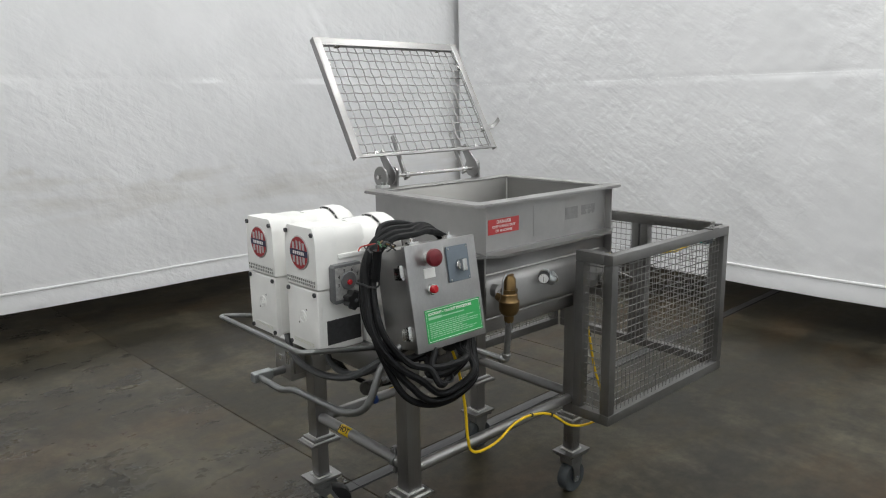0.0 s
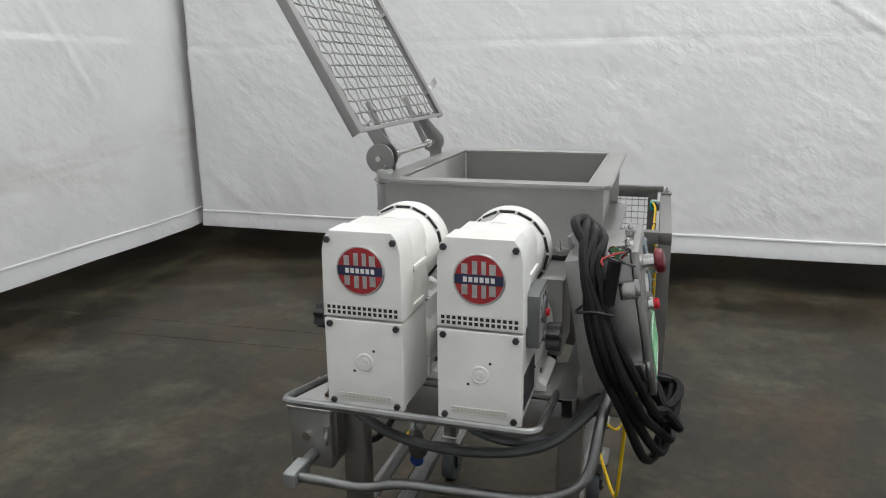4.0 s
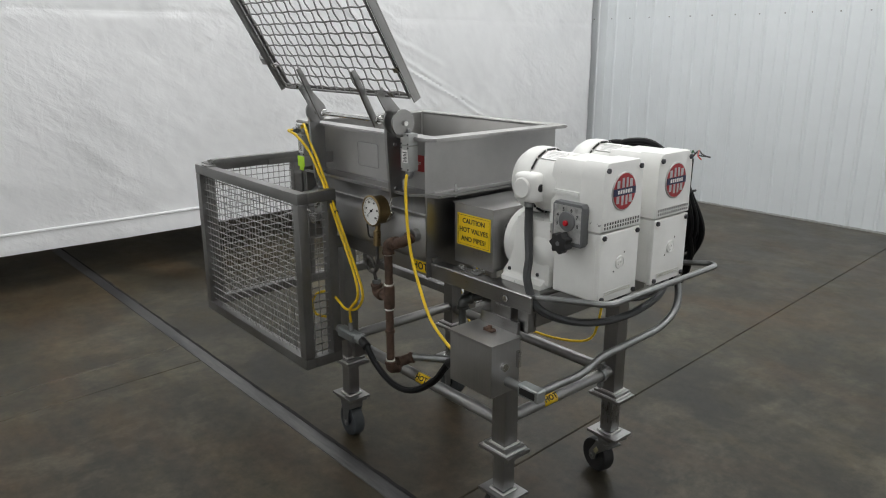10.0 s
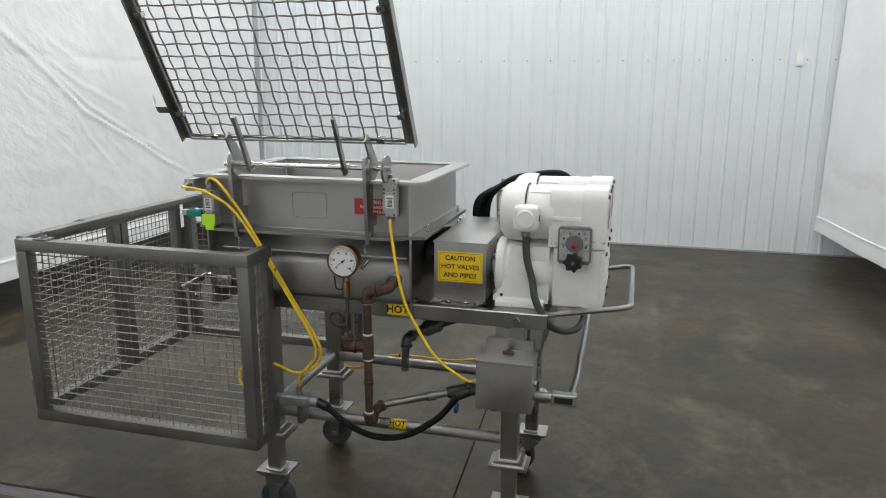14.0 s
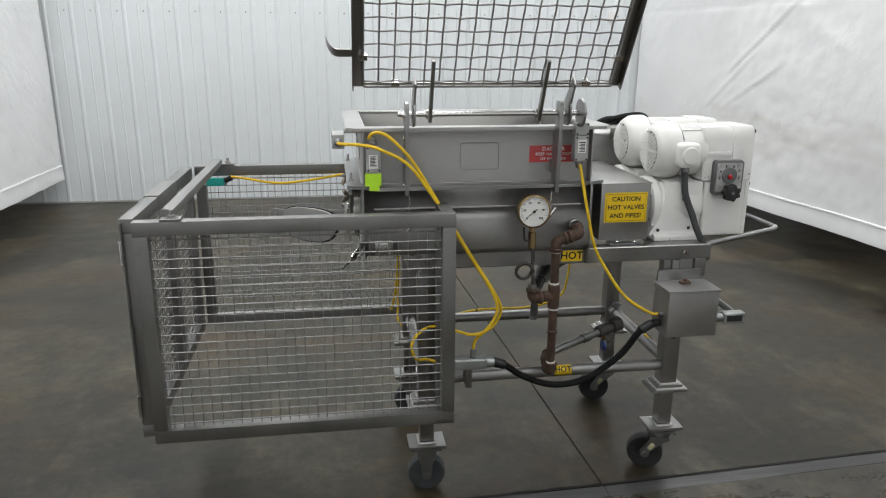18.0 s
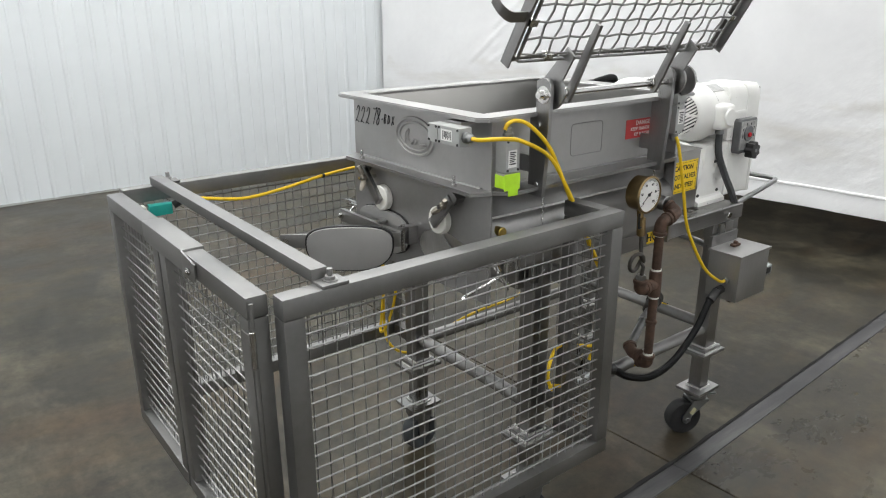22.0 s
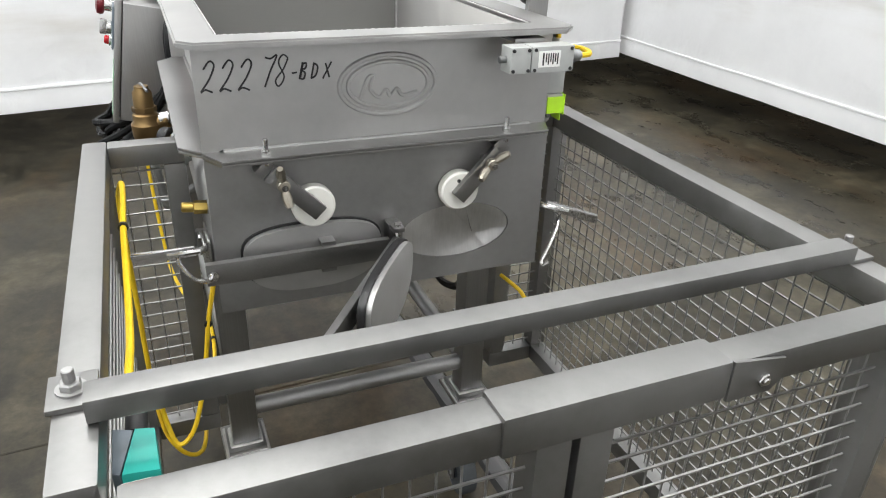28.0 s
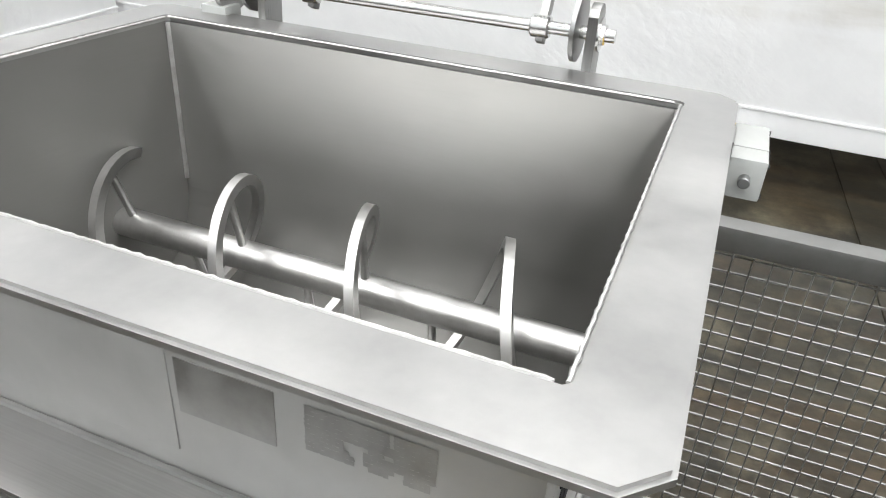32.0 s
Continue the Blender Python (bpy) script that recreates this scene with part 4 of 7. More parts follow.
    for x in (HX0 + 0.0086, HX1 - 0.0086):
        w = hose([(x + 0.0003 * math.sin(i * 1.9), HY0 + 0.01 + i * 0.0055, 1.2432) for i in range(94)], lambda s: 0.0015 + 0.0004 * math.sin(s * 330), 6, bm=w)
    part("rim_weld", w, WELD, h, "rippled weld bead round the mouth")
    w = None
    for y, s in ((HY0, -1), (HY1, 1)):
        w = rod((HX0, y + s * 0.0012, 1.070), (HX1, y + s * 0.0012, 1.070), 0.0042, 8, bm=w)
    for x, s in ((HX0, -1), (HX1, 1)):
        w = rod((x + s * 0.0012, HY0, 1.070), (x + s * 0.0012, HY1, 1.070), 0.0042, 8, bm=w)
    part("flange_weld", w, STEEL, h)
    # outside of the lower trough with the jacket's rounded shoulder
    out = [(1.834, 1.060), (1.834, 0.992), (1.826, 0.986), (1.808, 0.975), (1.800, 0.958), (1.800, 0.868), (1.806, 0.852)] + [(1.845, 0.845)]
    mid = [(y, z) for y, z in lobes(0.172, 12) if 1.85 < y < 2.346 and z < 0.86]
    mir = [(2 * 2.098 - y, z) for y, z in reversed(out)]
    bm = bmesh.new()
    loop = out + mid + mir
    a = [bm.verts.new((HX0 + 0.0005, y, z)) for y, z in loop]
    b = [bm.verts.new((HX1 - 0.001, y, z)) for y, z in loop]
    for k in range(len(loop) - 1):
        bm.faces.new((a[k], b[k], b[k + 1], a[k + 1]))
    part("jacket", bm, STEEL_DULL, h, "steam jacket with a rounded shoulder").modifiers.new("thickness", "SOLIDIFY").thickness = 0.002
    for y in (1.831, 2.365):
        part("jacket_weld", hose([(HX0 + 0.02 + i * 0.02, y + 0.0006 * math.sin(i * 2.2), 0.992) for i in range(34)], 0.0035, 6), WELD, h)
    # end plates of the trough
    part("end_plate", box(HX0 - 0.007, HX0 + 0.0005, 1.800, 2.398, 0.80, 1.060, 0.001), STEEL_V, h)
    bm = holed_plate(HX1 - 0.001, HX1 + 0.005, 2.098, 2.402, 0.785, 1.060, ov)
    bm = box(HX1 - 0.001, HX1 + 0.005, 1.798, 2.098, 0.785, 1.060, 0, bm=bm)
    bmesh.ops.remove_doubles(bm, verts=bm.verts[:], dist=1e-6)
    part("end_plate", bm, STEEL_DULL, h, "discharge end plate with one open port")
    # bolts on the mid flange
    for x, y in ((2.809, 1.889), (2.809, 2.302), (2.03, 1.9), (2.03, 2.3)):
        b = rod((x, y, 1.052), (x, y, 1.096), 0.004, 10, bevel=0.001)
        b = rod((x, y, 1.0705), (x, y, 1.077), 0.0075, 6, bm=b)
        part("flange_bolt", b, STEEL_BRIGHT, h)
    # raised oval badge on the end wall: rings and a plain flourish
    x = HX1
    bm = None
    for ru, rv, rr in ((0.082, 0.048, 0.0042), (0.068, 0.037, 0.0036)):
        bm = hose([(x + 0.0005, y, z) for y, z in oval(2.098, 1.158, ru, rv, 40)], rr, 6, closed=True, bm=bm)
    bm = hose(glide([(x + 0.0005, 2.05, 1.137), (x + 0.0005, 2.062, 1.168), (x + 0.0005, 2.072, 1.172), (x + 0.0005, 2.067, 1.152), (x + 0.0005, 2.082, 1.138), (x + 0.0005, 2.094, 1.149), (x + 0.0005, 2.101, 1.139), (x + 0.0005, 2.112, 1.150), (x + 0.0005, 2.122, 1.139), (x + 0.0005, 2.148, 1.143)], 5), 0.0034, 6, bm=bm)
    part("raised_badge", bm, HOPPER, h, "embossed oval badge with a flourish")
    # marker writing by hand on the end wall
    strokes = {
        "2": [[(0, 0.75), (0.25, 1), (0.5, 0.85), (0.35, 0.45), (0.02, 0.05), (0.22, 0.12), (0.6, 0.02)]],
        "7": [[(0, 0.95), (0.3, 0.9), (0.6, 1.0), (0.38, 0.5), (0.22, 0.0)]],
        "8": [[(0.55, 0.9), (0.25, 1.0), (0.1, 0.75), (0.5, 0.3), (0.3, 0.0), (0.08, 0.2), (0.4, 0.55), (0.55, 0.88)]],
        "-": [[(0.0, 0.42), (0.4, 0.46)]],
        "B": [[(0.1, 0.95), (0.06, 0.1)], [(0.06, 0.85), (0.4, 0.9), (0.42, 0.65), (0.1, 0.55), (0.45, 0.4), (0.4, 0.1), (0.05, 0.15)], [(0.14, 0.88), (0.12, 0.2)]],
        "D": [[(0.1, 0.9), (0.08, 0.1)], [(0.05, 0.88), (0.45, 0.7), (0.42, 0.25), (0.05, 0.1)]],
        "X": [[(0.0, 0.85), (0.55, 0.1)], [(0.5, 0.9), (0.0, 0.05)]],
    }
    starts, bm = (1.806, 1.833, 1.860, 1.894, 1.913, 1.940, 1.952, 1.970, 1.990), None
    for k, ch in enumerate("22278-BDX"):
        size, y = (0.047 if k < 5 else 0.030), starts[k]
        z0 = 1.162 + (0.004 if k > 2 else 0) + (0.006 if k > 4 else 0)
        for st in strokes[ch]:
            line = glide([(x + 0.0002, y + u * size * 0.62 + v * size * 0.22, z0 + v * size) for u, v in st], 5)
            bm = hose(line, 0.0014, 5, bm=bm)
    part("marker_writing", bm, INK, h, "handwritten black marker number 22278-BDX")
    # engraved danger labels, one each side
    for yy, s in ((HY0 - 0.0008, -1), (HY1 + 0.0008, 1)):
        xa, xb = (2.103, 2.257)
        lab = part("danger_label", box(xa, xb, yy - 0.0008, yy + 0.0008, 1.129, 1.181, 0.0005), LABEL_R, h, "red engraved danger label")
        for txt, z, size in (("DANGER", 1.170, 0.0165), ("KEEP HANDS OUT", 1.154, 0.0125), ("OF MACHINE", 1.139, 0.0125)):
            words("lettering", txt, size, ((xa + xb) / 2, yy + s * 0.0009, z), (-s, 0, 0), (0, 0, 1), LABEL_W, lab, space=1.15)
    # outline of a plate on the far side and the bare patches where plates came off
    bm = hose(bent([(2.355, HY1, 1.110), (2.475, HY1, 1.110), (2.475, HY1, 1.192), (2.355, HY1, 1.192), (2.355, HY1, 1.112)], 0.012), 0.0016, 6)
    part("plate_outline", bm, STEEL, h, "faint raised outline of a plate")
    bm = box(2.335, 2.512, HY0 - 0.0012, HY0 + 0.0005, 1.095, 1.207, 0.001)
    part("blank_plate", bm, HOPPER, h, "plain steel plate riveted flush")
    bm = box(2.518, 2.594, HY0 - 0.0006, HY0 + 0.0005, 1.133, 1.179, 0)
    part("bare_patch", bm, PATCH, h, "dull grey patch where a plate came off", smooth=False)
    rnd = random.Random(21)
    bm = bmesh.new()
    nx, nz = 26, 10
    for i in range(nx):
        for k in range(nz):
            u, v = i / (nx - 1), k / (nz - 1)
            keep = 0.62 - 0.34 * u + 0.5 * noise.noise(Vector((u * 5.2, v * 2.6, 4.7))) + (0.2 if v > 0.45 else -0.12)
            if keep > 0.25:
                x0, z0 = 2.616 + 0.084 * u, 1.141 + 0.033 * v
                j = rnd.uniform(0, 0.0009)
                quad = [(x0, z0), (x0 + 0.0036 + j, z0 + j), (x0 + 0.0036, z0 + 0.0040), (x0 - j, z0 + 0.0040)]
                bm.faces.new([bm.verts.new((qx, HY0 - 0.0006 - 0.00001 * (i % 3), qz)) for qx, qz in quad][::-1])
    bmesh.ops.remove_doubles(bm, verts=bm.verts[:], dist=0.0006)
    bmesh.ops.recalc_face_normals(bm, faces=bm.faces[:])
    tagged(part("torn_sticker", bm, PATCH, h, "ragged remains of a torn sticker", smooth=False), kind="stuff")
    part("switch_bracket", box(HX1, HX1 + 0.053, 2.296, 2.352, 1.2245, 1.2305, 0.001), STEEL, h, "small angle that carries the end switch")
    # polished faces inside the open port, meeting in a sharp dip
    dip = (2.266, 0.864)
    rim = sorted(((2.226 + (u - 2.226) * 0.985, 0.878 + (v - 0.878) * 0.985) for u, v in ov), key=lambda q: math.atan2(q[1] - dip[1], q[0] - dip[0]))
    splits = [math.atan2(v - dip[1], u - dip[0]) for u, v in ((2.247, 0.93), (2.204, 0.93), (2.29, 0.83))]
    bm = bmesh.new()

    def field(u, v):
        t = math.atan2(v - dip[1], u - dip[0])
        return 0 if splits[0] <= t < splits[1] else (1 if t >= splits[1] or t < splits[2] else 2)

    depth = (0.014, 0.005, 0.010)
    for k in range(len(rim)):
        (u0, v0), (u1, v1) = rim[k], rim[(k + 1) % len(rim)]
        f = field((u0 + u1) / 2, (v0 + v1) / 2)
        for q in range(5):
            a, b = q / 5, (q + 1) / 5
            quad = []
            for (u, v), s in (((u0, v0), a), ((u1, v1), a), ((u1, v1), b), ((u0, v0), b)):
                quad.append((HX1 + 0.0036 - depth[f] * math.sin(s * math.pi / 2), u + (dip[0] - u) * s, v + (dip[1] - v) * s))
            if q == 4:
                quad = quad[:3]
            bm.faces.new([bm.verts.new(c) for c in quad])
    bmesh.ops.remove_doubles(bm, verts=bm.verts[:], dist=1e-5)
    bmesh.ops.recalc_face_normals(bm, faces=bm.faces[:])
    part("port_face", bm, STEEL_MIRROR, h, "polished creased face inside the open port")
    # ports of the jacket
    bm = rod((2.108, 2.385, 0.932), (2.108, 2.418, 0.932), 0.022, 20, bevel=0.002)
    part("jacket_port", bm, STEEL, h)
    bm = rod((2.10, 1.81, 0.945), (2.10, 1.772, 0.945), 0.022, 20, bevel=0.002)
    part("jacket_port", bm, STEEL, h)
    bm = rod((2.404, 1.822, 0.950), (2.404, 1.808, 0.950), 0.020, 20, bevel=0.002)
    part("jacket_port", bm, STEEL, h)
    bm = rod((2.742, 1.825, 0.966), (2.742, 1.797, 0.968), 0.014, 14, bevel=0.002)
    part("jacket_port", bm, STEEL, h)
    bm = rod((2.742, 1.797, 0.968), (2.742, 1.776, 0.970), 0.011, 6)
    bm = rod((2.742, 1.777, 0.970), (2.741, 1.757, 0.972), 0.0085, 14, bevel=0.002, bm=bm)
    part("brass_plug", bm, BRASS_BRIGHT, h, "brass plug in the jacket")
    bm = rod((2.745, 2.372, 0.966), (2.747, 2.412, 0.970), 0.012, 14, bevel=0.002)
    part("brass_plug", bm, BRASS_BRIGHT, h, "brass plug in the jacket")
    # feet that sit on the rails
    for xx in (2.075, 2.70):
        for yy in (1.825, 2.363):
            part("mounting_foot", box(xx - 0.03, xx + 0.03, yy - 0.018, yy + 0.018, 0.847, 0.862, 0.003), STEEL, h)
    return h


make_hopper()


def make_agitator(y, phase):
    a = thing("ribbon_agitator", 2.414, y, SZ, "stainless steel ribbon agitator on a long shaft inside the trough", "agitator", "agitators in the trough")
    part("shaft", rod((HX0 + 0.008, y, SZ), (HX1 - 0.008, y, SZ), 0.0205, 24), AGIT, a)
    x0, x1, turns, R, wdt = HX0 + 0.010, HX1 - 0.021, 3.75, 0.106, 0.014
    bm = bmesh.new()
    n = 150
    rows = []
    for i in range(n + 1):
        t = i / n
        ang = phase + turns * 2 * math.pi * t
        cy, cz = math.cos(ang), math.sin(ang)
        x = x0 + (x1 - x0) * t
        rows.append([bm.verts.new((x + dx, y + r * cy, SZ + r * cz)) for r, dx in ((R, -0.006), (R, 0.006), (R - wdt, 0.006), (R - wdt, -0.006))])
    for p, q in zip(rows, rows[1:]):
        for k in range(4):
            j = (k + 1) % 4
            bm.faces.new((p[k], q[k], q[j], p[j]))
    bm.faces.new(rows[0])
    bm.faces.new(rows[-1][::-1])
    bmesh.ops.recalc_face_normals(bm, faces=bm.faces[:])
    part("ribbon", bm, AGIT, a, "helical flat ribbon")
    for i in range(8):
        t = (i + 0.25) / 7.6
        ang = phase + turns * 2 * math.pi * t
        x = x0 + (x1 - x0) * t
        part("spoke", rod((x, y + 0.018 * math.cos(ang), SZ + 0.018 * math.sin(ang)), (x, y + 0.09 * math.cos(ang), SZ + 0.09 * math.sin(ang)), 0.0055, 10), AGIT, a)
    return a


make_agitator(SHAFTS[1], radians(64))
make_agitator(SHAFTS[0], radians(278))


# ---- hinged safety grid over the hopper ----
def make_lid():
    a = Vector((0, 2.716 - 2.448, 1.838 - 1.368)).normalized()   # up the lid
    back = Vector((0, a.z, -a.y))                                  # away from the hopper, square to the lid
    o = Vector((2.016, 2.448, 1.368))
    W, L = 0.786, 0.541

    def at(u, v, d=0.0):
        return o + Vector((u, 0, 0)) + a * v + back * d

    m = Matrix((Vector((1, 0, 0)), a, back)).transposed().to_4x4()
    m.translation = o
    g = thing("hinged_grid_lid", 2.44, 2.45, 1.30, "stainless steel wire grid lid standing open on its hinge", "lid")
    t = 0.004
    for u0, u1 in ((0, 0.034), (W - 0.034, W)):
        part("frame_bar", box(u0, u1, 0, L, 0, t, 0.001, m=m), STEEL, g)
        e = u0 if u0 == 0 else W - t
        part("frame_lip", box(e, e + t, 0, L, t, 0.027, 0.001, m=m), STEEL, g)
    part("frame_bar", box(0.034, W - 0.034, L - 0.034, L, 0, t, 0.001, m=m), STEEL, g)
    part("frame_lip", box(t, W - t, L - t, L, t, 0.027, 0.001, m=m), STEEL, g)
    part("frame_bar", box(0.034, W - 0.034, 0, 0.012, 0, t, 0.001, m=m), STEEL, g)
    rim = bent([(0.03, 0.008, 0.016), (W - 0.03, 0.008, 0.016), (W - 0.03, L - 0.03, 0.016), (0.03, L - 0.03, 0.016), (0.03, 0.012, 0.016)], 0.01)
    part("edge_rod", hose([m @ q for q in rim], 0.004, 8), STEEL_WIRE, g)
    # crimped wires, each over and under
    nu, nv = 17, 13
    u0, u1, v0, v1 = 0.03, W - 0.03, 0.012, L - 0.03
    du, dv = (u1 - u0) / nu, (v1 - v0) / nv
    for i in range(1, nu):
        line = [at(u0 + i * du, v0 + k * dv / 2, 0.016 + (0.0032 * (1 if (i + k // 2) % 2 else -1) if k % 2 == 0 else 0)) for k in range(nv * 2 + 1)]
        part("wire", hose(line, 0.0026, 6), STEEL_WIRE, g)
    for j in range(0, nv):
        line = [at(u0 + k * du / 2, v0 + j * dv + 0.012, 0.016 + (0.0032 * (-1 if (j + k // 2) % 2 else 1) if k % 2 == 0 else 0)) for k in range(nu * 2 + 1)]
        part("wire", hose(line, 0.0026, 6), STEEL_WIRE, g)
    for u, v in ((0.11, L - 0.028), (W - 0.12, L - 0.028), (0.11, 0.016), (W - 0.12, 0.016), (0.03, 0.10), (W - 0.03, 0.10), (W - 0.03, L - 0.12), (0.03, L - 0.12)):
        part("clip", box(u - 0.012, u + 0.012, v - 0.008, v + 0.008, 0.003, 0.022, 0.002, m=m), STEEL_BRIGHT, g)
    # handle at the side
    hl = [at(W, 0.115, 0.02), at(W + 0.045, 0.115, 0.02), at(W + 0.060, 0.122, 0.004), at(W + 0.068, 0.135, -0.016)]
    bm = bmesh.new()
    rows = []
    for q in bent(hl, 0.02):
        rows.append([bm.verts.new(q + a * s + back * d) for s, d in ((-0.011, -0.002), (0.011, -0.002), (0.011, 0.002), (-0.011, 0.002))])
    for p, q in zip(rows, rows[1:]):
        for k in range(4):
            bm.faces.new((p[k], q[k], q[(k + 1) % 4], p[(k + 1) % 4]))
    bm.faces.new(rows[0][::-1])
    bm.faces.new(rows[-1])
    bmesh.ops.recalc_face_normals(bm, faces=bm.faces[:])
    part("handle", bm, STEEL, g, "bent flat handle")
    # arms from the hinge rod up to the grid
    for x in (2.254, 2.580):
        line = [(2.432, 1.268), (2.446, 1.262), (2.470, 1.310), (2.515, 1.405), (2.530, 1.436), (2.518, 1.442), (2.500, 1.412), (2.452, 1.318), (2.440, 1.296), (2.430, 1.292)]
        part("hinge_arm", prism(line, "x", x - 0.005, x + 0.005, 0.001), STEEL, g, "cranked hinge arm")
        part("collar", rod((x - 0.012, 2.435, 1.286), (x + 0.012, 2.435, 1.286), 0.014, 16, bevel=0.002), STEEL_BRIGHT, g)
    part("hinge_rod", rod((2.105, 2.435, 1.286), (2.672, 2.435, 1.286), 0.008, 16), STEEL_BRIGHT, g)
    for x, s in ((2.165, -1), (2.627, 1)):
        part("cam_plate", prism(oval(2.435, 1.290, 0.040, 0.040, 18, 150, 400) + [(2.500, 1.372), (2.478, 1.392)], "x", x - 0.003, x + 0.003, 0.0008), STEEL, g, "cam plate that works the limit switch")
    return g


make_lid()


def make_hinge_posts():
    for x, n in ((2.187, 0), (2.647, 1)):
        p = thing("hinge_post", x, 2.41, 1.045, "flat stainless hinge post bolted to the hopper side", "bracket", "hinge posts")
        out = [(2.394, 1.046), (2.440, 1.046), (2.452, 1.20), (2.455, 1.300)] + oval(2.432, 1.300, 0.023, 0.023, 8, 0, 180)[1:-1] + [(2.412, 1.300), (2.412, 1.245), (2.394, 1.240)]
        part("plate", prism(out, "x", x - 0.006, x + 0.006, 0.001), STEEL_V, p)
        s = 1 if n else -1
        part("pivot_bolt", hexbolt((x + s * 0.006, 2.435, 1.286), (s, 0, 0), 0.013, 0.008, 0.004), STEEL_BRIGHT, p)
        part("washer", rod((x + s * 0.004, 2.435, 1.286), (x + s * 0.0085, 2.435, 1.286), 0.020, 20), STEEL_BRIGHT, p)
        for z in (1.075, 1.215):
            part("bolt", hexbolt((x + s * 0.006, 2.424, z), (s, 0, 0), 0.007, 0.005), STEEL_BRIGHT, p)
        part("spacer", box(x - 0.006, x + 0.006, HY1, 2.395, 1.10, 1.14, 0.001), STEEL, p)
        if not n:
            part("cam_disc", rod((2.118, 2.435, 1.286), (2.126, 2.435, 1.286), 0.042, 28, bevel=0.001), STEEL, p, "round cam disc")
    # pins on chains
    for x, y, z, d in ((2.200, 2.428, 1.045, 0), (2.640, 2.434, 1.045, 1)):
        c = thing("chained_pin", x, y, z, "small steel pin hanging on a bead chain", "pin", "pins on chains")
        end = 0.985 if d == 0 else 0.955
        zz, k = z, 0
        while zz > end + 0.015:
            part("link", hose([Vector((x + (0.0028 * math.cos(q) if k % 2 else 0), y + (0 if k % 2 else 0.0028 * math.cos(q)), zz - 0.005 + 0.006 * math.sin(q))) for q in np.linspace(0, 2 * math.pi, 9)[:-1]], 0.0009, 5, closed=True), STEEL_BRIGHT, c)
            zz -= 0.0095
            k += 1
        part("pin", rod((x - 0.014, y + 0.004, end + 0.012), (x + 0.010, y + 0.008, end - 0.018), 0.0055, 12, bevel=0.001), STEEL_BRIGHT, c)


make_hinge_posts()


def limit_switch(m, tape, label):
    """A die-cast limit switch standing on its cable gland; local x across, y out, z up from the foot."""
    s = new("limit_switch")
    s.empty_display_size = 0.03
    s.matrix_basis = m
    tagged(s, label, "limit switch", "limit switches on the hopper")

    def p(name, bm, material, label="", parent=None):
        ob = part(name, bm, material, parent or s, label)
        if parent is None:
            ob.matrix_parent_inverse = Matrix()
        return ob

    body = p("body", box(-0.021, 0.021, -0.018, 0.018, 0.0, 0.078, 0.003), GREY_BOX)
    p("head", box(-0.021, 0.021, -0.018, 0.018, 0.0795, 0.116, 0.003), GREY_BOX)
    for x in (-0.016, 0.016):
        for z in (0.006, 0.072, 0.084, 0.111):
            p("screw", rod((x, 0.017, z), (x, 0.0195, z), 0.003, 8), BLACK)
    lab = p("data_plate", box(-0.014, 0.012, 0.0178, 0.0186, 0.026, 0.066, 0), LABEL_W, "printed data plate", body)
    bm = None
    for i in range(6):
        bm = box(-0.010, 0.008 - 0.004 * (i % 2), 0.0186, 0.0189, 0.030 + i * 0.0042, 0.0324 + i * 0.0042, 0, bm=bm)
    bm = box(-0.011, 0.009, 0.0186, 0.0189, 0.056, 0.059, 0, bm=bm)
    tagged(p("print", bm, INK, "small illegible print", body), kind="stuff")
    p("cable_gland", lathe([(0.013, -0.001), (0.013, -0.010), (0.010, -0.012), (0.010, -0.020), (0.006, -0.024), (0.0, -0.024)], None, 12), GALV)
    p("actuator", rod((0, 0, 0.114), (0, 0, 0.128), 0.006, 12, bevel=0.001), GALV)
    if tape:
        bm = box(-0.026, 0.022, 0.0186, 0.0205, 0.080, 0.118, 0.0006)
        bm = box(-0.014, 0.016, 0.019, 0.0208, 0.105, 0.132, 0.0006, bm=bm)
        bm = box(-0.0245, -0.0215, -0.015, 0.019, 0.084, 0.114, 0.0005, bm=bm)
        p("tape", bm, TAPE, "ragged strip of lime green tape")
    return s


limit_switch(pose(2.1135, 2.418, 1.140, 0, 0, 0), False, "grey limit switch upright beside the hinge post")
limit_switch(pose(2.745, 2.418, 1.196, 0, 180, 0), True, "grey limit switch with lime green tape on it")
limit_switch(Matrix(((0, 1, 0, HX1 + 0.070), (0, 0, -1, 2.388), (-1, 0, 0, 1.203), (0, 0, 0, 1))), False, "grey limit switch lying along the end wall under the rim")


# ---- wire mesh guard round the discharge end ----
GX0, GX1, GY0, GY1, GZ0, GZ1 = 2.523, 3.398, 1.614, 2.588, 0.366, 1.024
TB = 0.040


